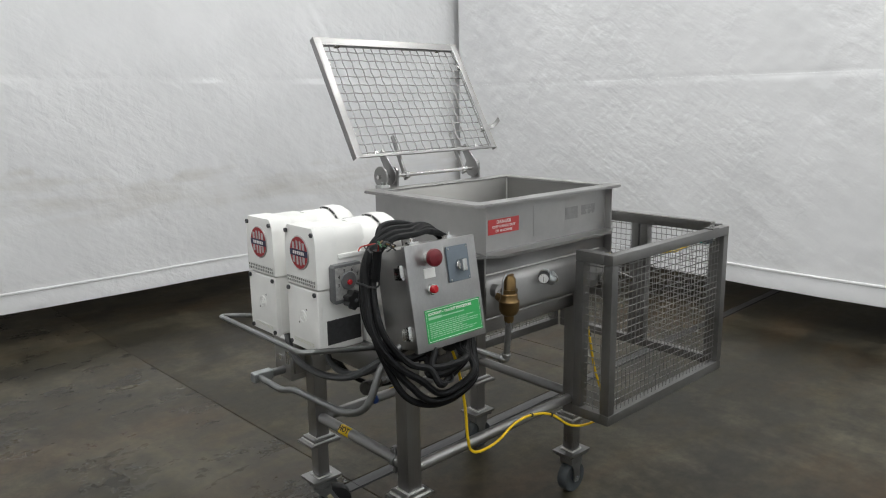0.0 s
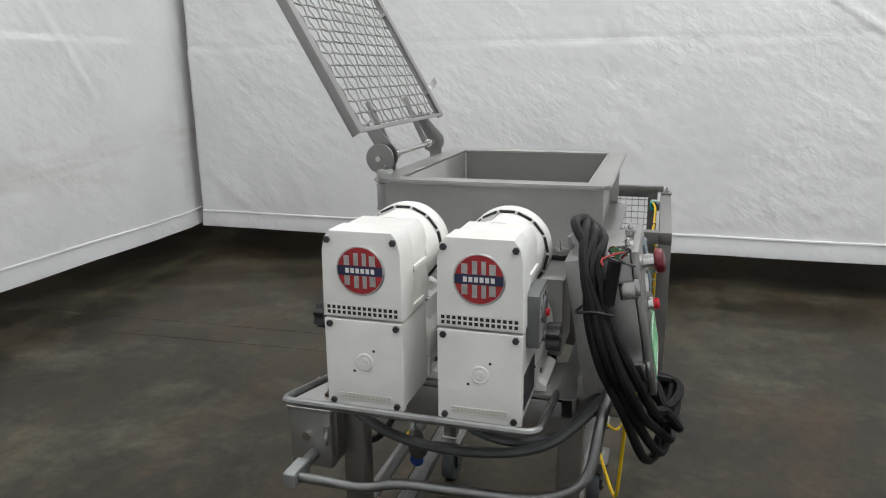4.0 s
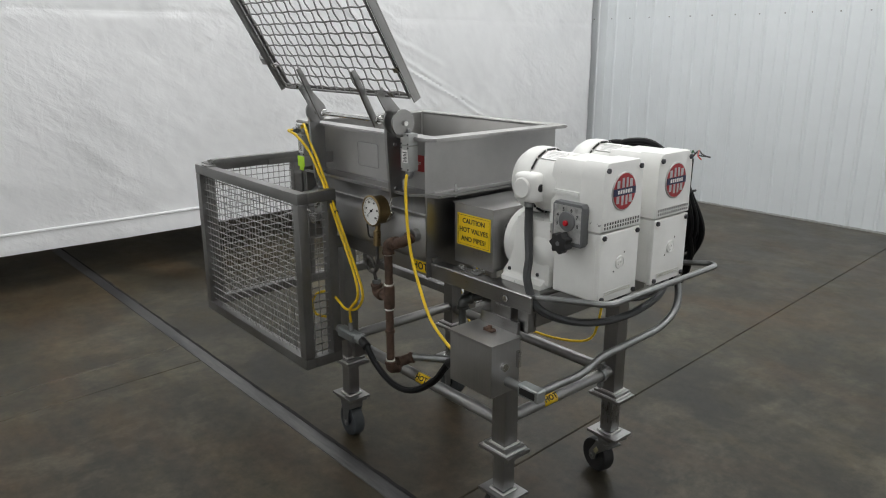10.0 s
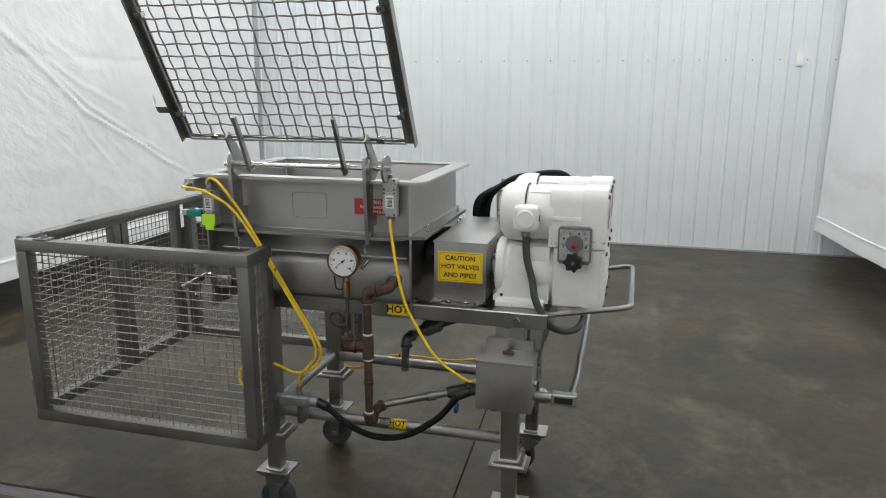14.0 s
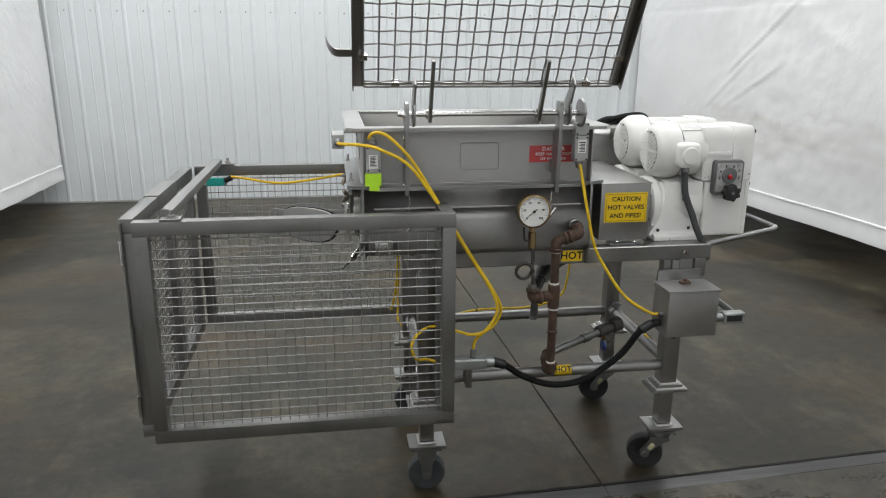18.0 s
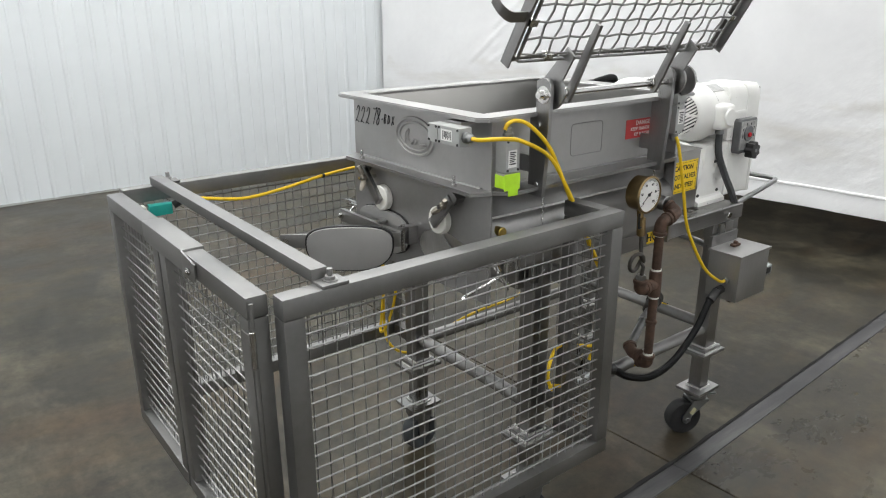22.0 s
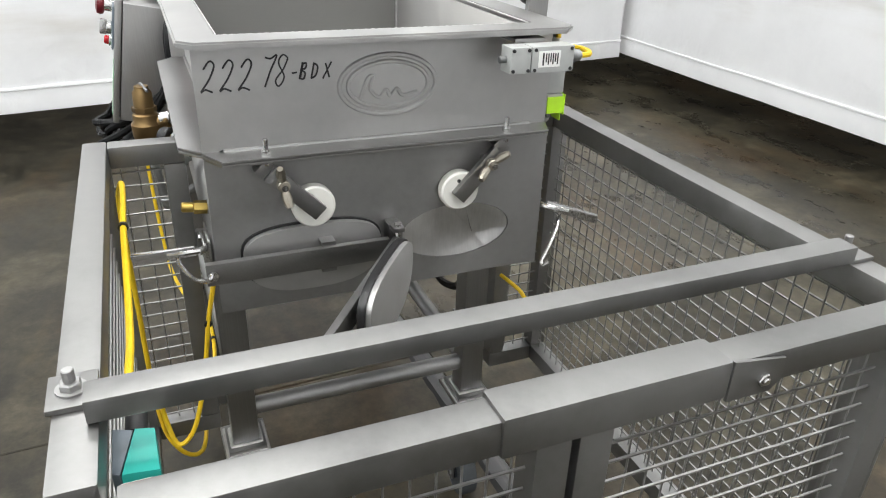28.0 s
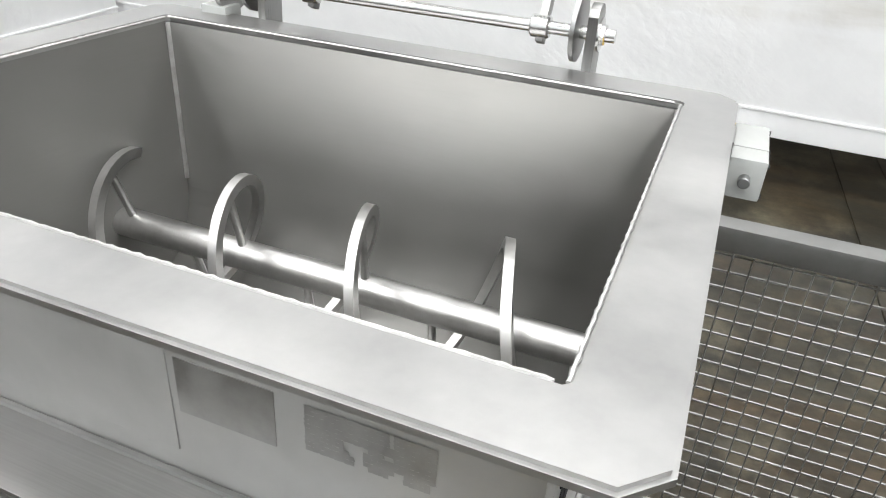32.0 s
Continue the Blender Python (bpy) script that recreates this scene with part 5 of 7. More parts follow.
def mesh_panel(parent, axis, plane, u0, u1, z0, z1, pitch=0.0273, r=0.0018):
    """Welded wire mesh in an upright plane: axis is the way it runs along."""
    bm = bmesh.new()
    nu, nz = max(2, round((u1 - u0) / pitch)), round((z1 - z0) / pitch)

    def put(u, d, z):
        return (u, plane + d, z) if axis == "x" else (plane + d, u, z)

    def stick(p, q, r):
        own_m, h = aim(p, q)
        ring = [Vector((r * math.cos(2 * math.pi * k / 5), r * math.sin(2 * math.pi * k / 5), 0)) for k in range(5)]
        a = [bm.verts.new(own_m @ v) for v in ring]
        b = [bm.verts.new(own_m @ (v + Vector((0, 0, h)))) for v in ring]
        for k in range(5):
            bm.faces.new((a[k], a[(k + 1) % 5], b[(k + 1) % 5], b[k]))

    rnd = random.Random(int(plane * 1000))
    for i in range(nu):
        u = u0 + (i + 0.5) * (u1 - u0) / nu
        e = rnd.uniform(-0.0008, 0.0008)
        stick(put(u + e, -r, z0 - 0.006), put(u - e, -r, z1 + 0.006), r * 0.78)
    for j in range(nz):
        z = z0 + (j + 0.5) * (z1 - z0) / nz
        e = rnd.uniform(-0.0008, 0.0008)
        stick(put(u0 - 0.006, r, z + e), put(u1 + 0.006, r, z - e), r * 1.12)
    return tagged(part("wire_mesh", bm, STEEL_WIRE, parent, "welded stainless wire mesh"), kind="stuff")


def make_guard():
    g = thing("mesh_guard", 2.97, 2.096, GZ0, "stainless square tube guard with welded wire mesh round the discharge end", "guard")
    b = 0.006
    zi0, zi1 = GZ0 + TB, GZ1 - TB
    # long side panels
    for y0 in (GY0, GY1 - TB):
        part("top_rail", box(GX0, GX1, y0, y0 + TB, zi1, GZ1, b), RAIL, g)
        part("bottom_rail", box(GX0, GX1, y0, y0 + TB, GZ0, zi0, b), RAIL, g)
        for x0 in (GX0, GX1 - TB):
            part("post", box(x0, x0 + TB, y0 + 0.0005, y0 + TB - 0.0005, zi0, zi1, b), RAIL, g)
        mesh_panel(g, "x", y0 + TB * 0.5, GX0 + TB, GX1 - TB, zi0, zi1)
    # short returns beside the legs
    for ya, yb, yp in ((GY0 + TB, 1.780, 1.742), (2.432, GY1 - TB, 2.432)):
        part("top_rail", box(GX0, GX0 + TB, ya, yb, zi1, GZ1, b), RAIL, g)
        part("bottom_rail", box(GX0, GX0 + TB, ya, yb, GZ0, zi0, b), RAIL, g)
        part("post", box(GX0 + 0.0005, GX0 + TB - 0.0005, yp, yp + 0.038, zi0, zi1, b), RAIL, g)
        lo, hi = (ya, yp) if yp > ya else (yp + 0.038, yb)
        mesh_panel(g, "y", GX0 + TB * 0.5, lo, hi, zi0, zi1)
    for yy in ((1.780, 1.797), (2.391, 2.432)):
        part("mounting_lug", box(2.548, 2.566, *yy, 0.80, 0.845, 0.002), RAIL, g)
        part("mounting_lug", box(2.548, 2.566, *yy, 0.43, 0.47, 0.002), RAIL, g)
    # fixed half of the end
    x0, x1 = GX1 + 0.004, GX1 + 0.004 + TB
    part("top_rail", box(x0, x1, 1.666, 2.062, zi1, GZ1, b), RAIL, g)
    part("bottom_rail", box(x0, x1, 1.666, 2.062, GZ0, zi0, b), RAIL, g)
    part("post", box(x0 + 0.0005, x1 - 0.0005, 2.022, 2.062, zi0, zi1, b), RAIL, g)
    part("post", box(x0 + 0.0005, x1 - 0.0005, 1.666, 1.666 + TB, zi0, zi1, b), RAIL, g)
    mesh_panel(g, "y", x0 + TB * 0.5, 1.666 + TB, 2.022, zi0, zi1)
    part("latch_sleeve", box(x0 - 0.004, x1 + 0.004, 1.982, 2.242, zi1 - 0.002, GZ1 + 0.005, 0.006), RAIL, g, "sleeve that laps over the gate's top rail")
    tongue = [(2.242, zi1 - 0.006), (2.300, zi1 - 0.006), (2.313, zi1 + 0.006), (2.313, GZ1 - 0.006), (2.242, GZ1 + 0.004)]
    part("latch_tongue", prism(tongue, "x", x1 + 0.0005, x1 + 0.005, 0.001), RAIL, g)
    part("latch_bolt", hexbolt((x1 + 0.005, 2.285, 0.998), (1, 0, 0), 0.008, 0.005, 0.003), STEEL_BRIGHT, g)
    # swinging gate, shut
    d = thing("guard_gate", 3.39, 2.30, GZ0, "shut swing gate of stainless tube and wire mesh in the guard", "gate")
    part("top_rail", box(x0, x1, 2.070, 2.541, zi1, GZ1, b), RAIL, d)
    part("bottom_rail", box(x0, x1, 2.070, 2.541, GZ0, zi0, b), RAIL, d)
    for y0 in (2.070, 2.501):
        part("post", box(x0 + 0.0005, x1 - 0.0005, y0, y0 + TB, zi0, zi1, b), RAIL, d)
    mesh_panel(d, "y", x0 + TB * 0.5, 2.110, 2.501, zi0, zi1)
    for z in (0.47, 0.93):
        h = part("hinge", rod((x1 - 0.004, 2.5475, z - 0.035), (x1 - 0.004, 2.5475, z + 0.035), 0.0055, 12, bevel=0.001), STEEL_BRIGHT, d)
        part("hinge_leaf", box(x1, x1 + 0.003, 2.516, 2.5475, z - 0.03, z + 0.03, 0.0008), RAIL, h)
    part("hinge_bar", rod((x1 - 0.006, 2.5475, 0.50), (x1 - 0.006, 2.5475, 1.015), 0.004, 10), RAIL, d)
    # removable tie bar across the top
    t = thing("tie_bar", 3.29, 2.1, GZ1, "stainless bar bolted across the top of the guard", "bar")
    part("bar", box(3.292, 3.324, 1.644, 2.551, GZ1 + 0.002, GZ1 + 0.026, 0.003), RAIL, t)
    for x, y in ((3.272, 1.631), (3.296, 2.566)):
        part("end_tab", box(x - 0.026, x + 0.027, y - 0.021, y + 0.022, GZ1 + 0.0002, GZ1 + 0.006, 0.002), RAIL, t)
        part("bolt", hexbolt((x, y, GZ1 + 0.006), (0, 0, 1), 0.010, 0.009, 0.013), STEEL_DULL, t)
        part("washer", rod((x, y, GZ1 + 0.005), (x, y, GZ1 + 0.008), 0.014, 20), STEEL_DULL, t)
    # gate sensor
    s = thing("gate_sensor", 3.335, 1.700, 0.99, "teal plastic safety sensor with a grey body under the tie bar", "sensor")
    part("housing", prism([(3.284, 1.676), (3.289, 1.694), (3.348, 1.696), (3.344, 1.664)], "z", 0.952, 0.981, 0.003), TEAL, s)
    part("base", prism([(3.276, 1.656), (3.283, 1.675), (3.342, 1.663), (3.338, 1.656)], "z", 0.950, 0.979, 0.003), GREY_PLATE, s)
    part("corner_block", box(3.354, 3.378, 1.662, 1.692, 0.955, 0.981, 0.004), NYLON, s, "cream plastic block")
    part("cable_gland", rod((3.280, 1.676, 0.970), (3.254, 1.679, 0.982), 0.0105, 14, bevel=0.001), BLACK, s)


make_guard()


# ---- discharge gates on the end plate ----
EX = HX1 + 0.005


def rounded_d(cu, cz, w, up, down, n=44):
    """Outline of a gate cover: full round ends, a flat crown and a deep belly."""
    out = []
    for k in range(n):
        t = 2 * math.pi * k / n
        c, s = math.cos(t), math.sin(t)
        out.append((cu + w * math.copysign(abs(c) ** 0.72, c), cz + (up * abs(s) ** 0.62 if s > 0 else -down * abs(s) ** 0.9)))
    return out


def make_gate_parts():
    g = thing("discharge_gates", EX, 2.09, 0.80, "pair of stainless discharge gates, one shut and one swung open", "discharge gate")
    # shut cover with its bar
    c = rounded_d(1.959, 0.884, 0.118, 0.052, 0.068)
    part("cover", prism(c, "x", EX + 0.005, EX + 0.017, 0.002), HOPPER, g, "shut cover plate")
    part("gasket", prism([(1.959 + (y - 1.959) * 1.03, 0.884 + (z - 0.884) * 1.05) for y, z in c], "x", EX + 0.0005, EX + 0.005), BLACK, g)
    part("bar", box(EX + 0.034, EX + 0.046, 1.778, 2.083, 0.866, 0.904, 0.002), STEEL, g, "closing bar")
    part("bar_lug", box(EX + 0.016, EX + 0.040, 1.965, 1.990, 0.904, 0.912, 0.002), STEEL, g)
    part("bar_lug", box(EX + 0.016, EX + 0.040, 1.965, 1.990, 0.856, 0.863, 0.002), STEEL, g)
    part("bar_eye", rod((EX + 0.030, 1.788, 0.884), (EX + 0.050, 1.788, 0.884), 0.009, 14), STEEL_BRIGHT, g)
    part("hinge_block", box(EX, EX + 0.030, 2.086, 2.112, 0.872, 0.922, 0.003), STEEL, g)
    part("hinge_block", box(EX, EX + 0.05, 2.089, 2.109, 0.915, 0.923, 0.002), STEEL, g)
    part("hinge_pin", rod((EX + 0.040, 2.099, 0.855), (EX + 0.040, 2.099, 0.928), 0.006, 12), STEEL_BRIGHT, g)
    # open cover: swung out about the hinge pin
    turn = Matrix.Translation((EX + 0.040, 2.099, 0)) @ Matrix.Rotation(math.atan2(1.913 - 2.099, 3.079 - EX - 0.04), 4, "Z")
    part("bar", box(0.006, 0.325, -0.006, 0.006, 0.868, 0.906, 0.002, m=turn), STEEL, g, "closing bar swung open")
    part("bar_eye", rod(turn @ Vector((0.312, -0.008, 0.887)), turn @ Vector((0.312, 0.008, 0.887)), 0.009, 14), STEEL_BRIGHT, g)
    co = rounded_d(0.140, 0.885, 0.112, 0.047, 0.071)
    bm = prism(co, "y", 0.026, 0.036, 0.002)
    bm.transform(turn)
    part("cover", bm, HOPPER, g, "open cover plate, dull grey inside")
    bm = prism([(0.140 + (u - 0.140) * 1.045, 0.885 + (z - 0.885) * 1.075) for u, z in co], "y", 0.015, 0.0275, 0.003)
    bm.transform(turn)
    part("gasket", bm, BLACK, g, "black rubber gasket round the cover")
    part("bar_lug", box(0.125, 0.150, 0.0, 0.024, 0.904, 0.912, 0.002, m=turn), STEEL, g)
    part("bar_lug", box(0.125, 0.150, 0.0, 0.024, 0.856, 0.863, 0.002, m=turn), STEEL, g)
    return g


make_gate_parts()


def make_port_plug(y, z, wy, wz, side):
    """White nylon plug with its swinging bar and wing nut."""
    p = thing("port_plug", EX, y, z, "white nylon port plug under a steel swing bar", "plug", "port plugs")
    part("disc", rod((EX, y, z), (EX + 0.022, y, z), 0.036, 32, bevel=0.003), NYLON, p)
    # black disc painted for the shade in the pin hole
    part("hole_shade", rod((EX + 0.0215, y - 0.004, z + 0.020), (EX + 0.0225, y - 0.004, z + 0.020), 0.0035, 10), BLACK, p)
    d = Vector((0, wy - y, wz - z))
    ang = math.atan2(d.z, d.y)
    m = Matrix.Translation((0, y, z)) @ Matrix.Rotation(ang, 4, "X")
    part("swing_bar", box(EX + 0.022, EX + 0.034, -0.012, d.length + 0.022, -0.014, 0.014, 0.002, m=m), STEEL, p)
    part("standoff", box(EX, EX + 0.028, d.length + 0.022, d.length + 0.040, -0.014, 0.014, 0.002, m=m), STEEL, p)
    c = m @ Vector((0, d.length - 0.004, 0))
    part("stud", rod((EX, c.y, c.z), (EX + 0.055, c.y, c.z), 0.005, 10), STEEL_BRIGHT, p)
    wn = rod((EX + 0.034, c.y, c.z), (EX + 0.048, c.y, c.z), 0.010, 14, bevel=0.002)
    for s in (-1, 1):
        w = Vector((0, math.cos(radians(70 + side * 30)), math.sin(radians(70 + side * 30)))) * s
        base = Vector((EX + 0.042, c.y, c.z))
        wn = hose(glide([base + w * 0.006, base + w * 0.02 + Vector((0.004, 0, 0)), base + w * 0.034 + Vector((0.012, 0, 0))], 4), lambda t: 0.0045 + 0.0035 * math.sin(t * 3), 8, bm=wn)
    part("wing_nut", wn, BRASS_DULL, p, "tarnished wing nut")


BRASS_DULL = steel("tarnished_nickel", 0.4, 0.42, (5, 5, 5), (1.0, 0.92, 0.78), blotch=30)
make_port_plug(1.961, 0.970, 1.907, 1.024, 1)
make_port_plug(2.223, 0.965, 2.275, 1.020, -1)


def make_toggle(y, s):
    t = thing("toggle_clamp", 2.74, y, 0.88, "open steel toggle clamp with a hook on the trough side", "clamp", "toggle clamps")
    part("base", box(2.69, 2.745, min(y, y + s * 0.014), max(y, y + s * 0.014), 0.860, 0.905, 0.003), STEEL_BRIGHT, t)
    for z in (0.868, 0.897):
        part("bolt", hexbolt((2.70, y + s * 0.014, z), (0, s, 0), 0.006, 0.004), STEEL_BRIGHT, t)
    if s > 0:
        lv = [(2.745, 0.010, 0.900), (2.782, 0.012, 0.902), (2.795, 0.055, 0.892), (2.818, 0.107, 0.877)]
        hk = [(2.782, 0.043, 0.878), (2.800, 0.030, 0.862), (2.826, 0.0, 0.836), (2.840, -0.021, 0.818), (2.846, -0.020, 0.812), (2.850, -0.012, 0.820)]
    else:
        lv = [(2.745, 0.010, 0.896), (2.760, 0.024, 0.900), (2.752, 0.070, 0.896), (2.742, 0.125, 0.890)]
        hk = [(2.752, 0.055, 0.892), (2.770, 0.052, 0.880), (2.796, 0.036, 0.868), (2.822, 0.018, 0.874), (2.834, 0.012, 0.884), (2.826, 0.008, 0.890)]
    lv = [Vector((px, y + s * q, pz)) for px, q, pz in lv]
    hk = [Vector((px, y + s * q, pz)) for px, q, pz in hk]
    part("link", hose(glide(lv[:3], 5), 0.0055, 8), STEEL_BRIGHT, t)
    m, n = aim(lv[2], lv[3])
    part("lever", box(-0.0035, 0.0035, -0.009, 0.009, -0.045, n, 0.002, m=m), STEEL_BRIGHT, t, "flat pressed lever")
    part("hook", hose(glide(hk, 5), 0.0038, 8), STEEL_BRIGHT, t)


make_toggle(2.402, 1)
make_toggle(1.796, -1)


# ---- the two variable-speed gear motors ----
def make_motor(c, dial, side_scuff):
    g = thing("gear_motor", 1.64, c, 0.847, "white enamelled belt-case gear motor with a round red badge", "gear motor", "gear motors side by side")
    fx = 1.463
    # belt case: lower half with its cover
    lower = part("lower_case", box(fx + 0.010, 1.622, c - 0.083, c + 0.083, 0.853, 1.043, 0.010, 3), PAINT, g)
    lc = part("lower_cover", box(fx, fx + 0.016, c - 0.085, c + 0.085, 0.851, 1.0415, 0.005, 3), PAINT, g)
    up = [(c - 0.086, 1.046), (c + 0.086, 1.046), (c + 0.084, 1.185), (c + 0.078, 1.212), (c + 0.066, 1.226), (c - 0.066, 1.226), (c - 0.078, 1.212), (c - 0.084, 1.185)]
    uc = part("upper_cover", prism(up, "x", fx, fx + 0.075, 0.006), PAINT, g)
    ub = [(c + (y - c) * 0.965, 1.046 + (z - 1.046) * 0.975) for y, z in up]
    upper = part("upper_case", prism(ub, "x", fx + 0.070, 1.640, 0.008), PAINT, g)
    part("case_rib", box(fx + 0.078, 1.628, c - 0.0865, c + 0.0865, 1.128, 1.142, 0.004), PAINT, upper)
    part("case_rib", box(fx + 0.060, 1.60, c - 0.0865, c + 0.0865, 1.046, 1.062, 0.004), PAINT, upper)
    # vents: a plate behind a punched strip, black for shaded slots, cream below
    for z0, z1, cover, n in ((1.051, 1.073, uc, 14), (0.868, 0.880, lc, 13)):
        w = 0.078 if n == 14 else 0.056
        part("slot_backing", box(fx - 0.0006, fx + 0.001, c - w, c + w, z0, z1, 0), BLACK if n == 14 else CREAM, cover, "", smooth=False)
        bm = box(fx - 0.0016, fx - 0.0004, c - w, c + w, z1 - 0.002, z1 + 0.001, 0)
        for zz in (z0 - 0.001, (z0 + z1) / 2 - 0.0015):
            bm = box(fx - 0.0016, fx - 0.0004, c - w, c + w, zz, zz + 0.003, 0, bm=bm)
        for k in range(n + 1):
            y = c - w + k * 2 * w / n
            bm = box(fx - 0.0016, fx - 0.0004, y - 0.0019, y + 0.0019, z0, z1, 0, bm=bm)
        part("vent_grille", bm, PAINT_GRILLE, cover, smooth=False)
    for y, z, cover in ((-0.070, 1.207, uc), (0.070, 1.207, uc), (-0.072, 1.031, lc), (0.072, 1.031, lc), (-0.070, 0.862, lc), (0.070, 0.862, lc)):
        part("bolt", hexbolt((fx + 0.001, c + y, z), (-1, 0, 0), 0.0072, 0.007), DARK_BOLT, cover)
    # badge: plain bands and bars
    bz = 1.147
    ax = Matrix.Translation((fx, c, bz)) @ Matrix.Rotation(radians(-90), 4, "Y")
    badge = part("badge", lathe([(0.0515, 0.0), (0.0515, 0.0015), (0.0495, 0.003), (0.0, 0.003)], ax, 48), BADGE_S, g, "round badge in red, silver and navy")
    part("badge_field", lathe([(0.0475, 0.0028), (0.0475, 0.0034), (0.0, 0.0034)], ax, 48), BADGE_R, badge)
    for dy0, dy1 in ((0.034, 0.022), (0.013, 0.003), (-0.005, -0.014), (-0.020, -0.033)):
        for side in (-1, 1):
            lim = min(0.036, math.sqrt(0.0455 ** 2 - max(abs(dy0), abs(dy1)) ** 2))
            za, zb = sorted((bz + side * 0.0105, bz + side * lim))
            part("badge_bar", box(fx - 0.0040, fx - 0.0033, c + dy1, c + dy0, za, zb, 0.0003, 1), BADGE_S, badge, smooth=False)
    part("badge_band", box(fx - 0.0043, fx - 0.0034, c - 0.0475, c + 0.0475, bz - 0.0095, bz + 0.0095, 0), NAVY, badge, smooth=False)
    bm = None
    for k in range(6):
        bm = box(fx - 0.0047, fx - 0.0042, c - 0.031 + k * 0.0108, c - 0.0235 + k * 0.0108, bz - 0.005, bz + 0.005, 0, bm=bm)
    part("badge_marks", bm, LABEL_W, badge, smooth=False)
    # boss on the lower cover
    bx = Matrix.Translation((fx, c - 0.002, 0.953)) @ Matrix.Rotation(radians(-90), 4, "Y")
    part("boss", lathe([(0.0185, 0), (0.018, 0.002), (0.0165, 0.003), (0.0165, 0.0015), (0.009, 0.0015), (0.009, 0.004), (0.004, 0.004), (0.004, 0.001), (0, 0.001)], bx, 28), PAINT, lc)
    # black discs painted for the shade in two pin holes
    for dy, dz in ((-0.022, 0.025), (0.022, -0.022)):
        part("hole_shade", rod((fx - 0.0002, c + dy, 0.953 + dz), (fx + 0.002, c + dy, 0.953 + dz), 0.003, 10), BLACK, lc)
    # motor above
    mz = 1.140
    mx = Matrix.Translation((1.625, c, mz)) @ Matrix.Rotation(radians(90), 4, "Y")
    part("motor_body", lathe([(0.084, 0), (0.087, 0.008), (0.087, 0.084), (0.084, 0.088)], mx, 40), PAINT, g)
    fan = part("fan_cover", lathe([(0.078, 0.089), (0.094, 0.092), (0.096, 0.098), (0.096, 0.128), (0.0925, 0.146), (0.082, 0.163), (0.071, 0.171), (0.067, 0.172), (0.020, 0.172), (0.0, 0.172)], mx, 44), PAINT, g)
    # dark disc for the shade behind the slats
    part("recess_shade", lathe([(0.065, 0.1715), (0.065, 0.1732), (0.0, 0.1732)], mx, 36), SLOT, fan)
    part("fan_hub", lathe([(0.0125, 0.171), (0.0125, 0.1785), (0.0, 0.180)], mx, 20), PAINT, fan)
    front = 1.625 + 0.1725
    for a in (0, 90, 180, 270):
        own = box(front, front + 0.0055, -0.0034, 0.0034, 0.008, 0.0665, 0.001, 1)
        own.transform(Matrix.Translation((0, c, mz)) @ Matrix.Rotation(radians(a), 4, "X"))
        part("fan_spoke", own, PAINT, fan)
    for sy in (-1, 1):
        for k in range(12):
            z = -0.082 + k * 0.0115
            span = [q for q in np.arange(0.002, 0.066, 0.001) if math.hypot(q, z + 0.6 * q) < 0.0655]
            if len(span) < 9:
                continue
            lo, hi = span[0], span[-1]
            quad = [(c + sy * q, mz + z + 0.6 * q + e) for q, e in ((lo, -0.0034), (hi, -0.0034), (hi, 0.0034), (lo, 0.0034))]
            part("fan_slat", prism(quad if sy > 0 else quad[::-1], "x", front, front + 0.0048, 0.0008), PAINT, fan)
    # dark blocks for the shaded gap behind the fan rim
    for k in range(14):
        own = box(1.7135, 1.7160, -0.0172, 0.0172, 0.0862, 0.0922, 0.0006, 1)
        own.transform(Matrix.Translation((0, c, mz)) @ Matrix.Rotation(radians(k * 360 / 14), 4, "X"))
        part("gap_shade", own, SLOT, fan)
    lean = Matrix.Translation((0, c, mz)) @ Matrix.Rotation(radians(-24), 4, "X")
    own = box(1.636, 1.706, -0.021, 0.021, 0.0842, 0.0876, 0.0004, 1)
    own.transform(lean)
    npl = part("nameplate", own, BADGE_S, g, "silver nameplate with small print")
    bm = None
    for k in range(5):
        bm = box(1.641, 1.700 - 0.006 * (k % 2), -0.016 + k * 0.007, -0.0135 + k * 0.007, 0.0873, 0.0879, 0, bm=bm)
    bm.transform(lean)
    tagged(part("print", bm, GREY_BOX, npl, "illegible print", smooth=False), kind="stuff")
    # conduit box on the side of the motor
    cb = part("conduit_box", box(1.668, 1.746, c + 0.055, c + 0.124, 1.094, 1.176, 0.027, 6), PAINT, g)
    part("conduit_cover", rod((1.707, c + 0.120, 1.135), (1.707, c + 0.129, 1.135), 0.030, 24, bevel=0.004), PAINT, cb)
    # black disc for the shade inside the round opening
    part("knockout_shade", rod((1.6705, c + 0.092, 1.136), (1.6665, c + 0.092, 1.136), 0.011, 18), BLACK, cb)
    part("cable_gland", rod((1.707, c + 0.094, 1.100), (1.707, c + 0.094, 1.078), 0.014, 16, bevel=0.002), GALV, cb)
    # gear reducer below
    rz = 0.957
    rx = Matrix.Translation((1.620, c, rz)) @ Matrix.Rotation(radians(90), 4, "Y")
    part("gear_case", lathe([(0.080, 0), (0.092, 0.012), (0.096, 0.030), (0.096, 0.060), (0.088, 0.085), (0.086, 0.150), (0.094, 0.160), (0.094, 0.182), (0.086, 0.188), (0.035, 0.190), (0.032, 0.205), (0.0, 0.205)], rx, 40), PAINT, g)
    ft = [(c - 0.105, 0.847), (c + 0.105, 0.847), (c + 0.105, 0.860), (c + 0.090, 0.868), (c + 0.072, 0.905), (c - 0.072, 0.905), (c - 0.090, 0.868), (c - 0.105, 0.860)]
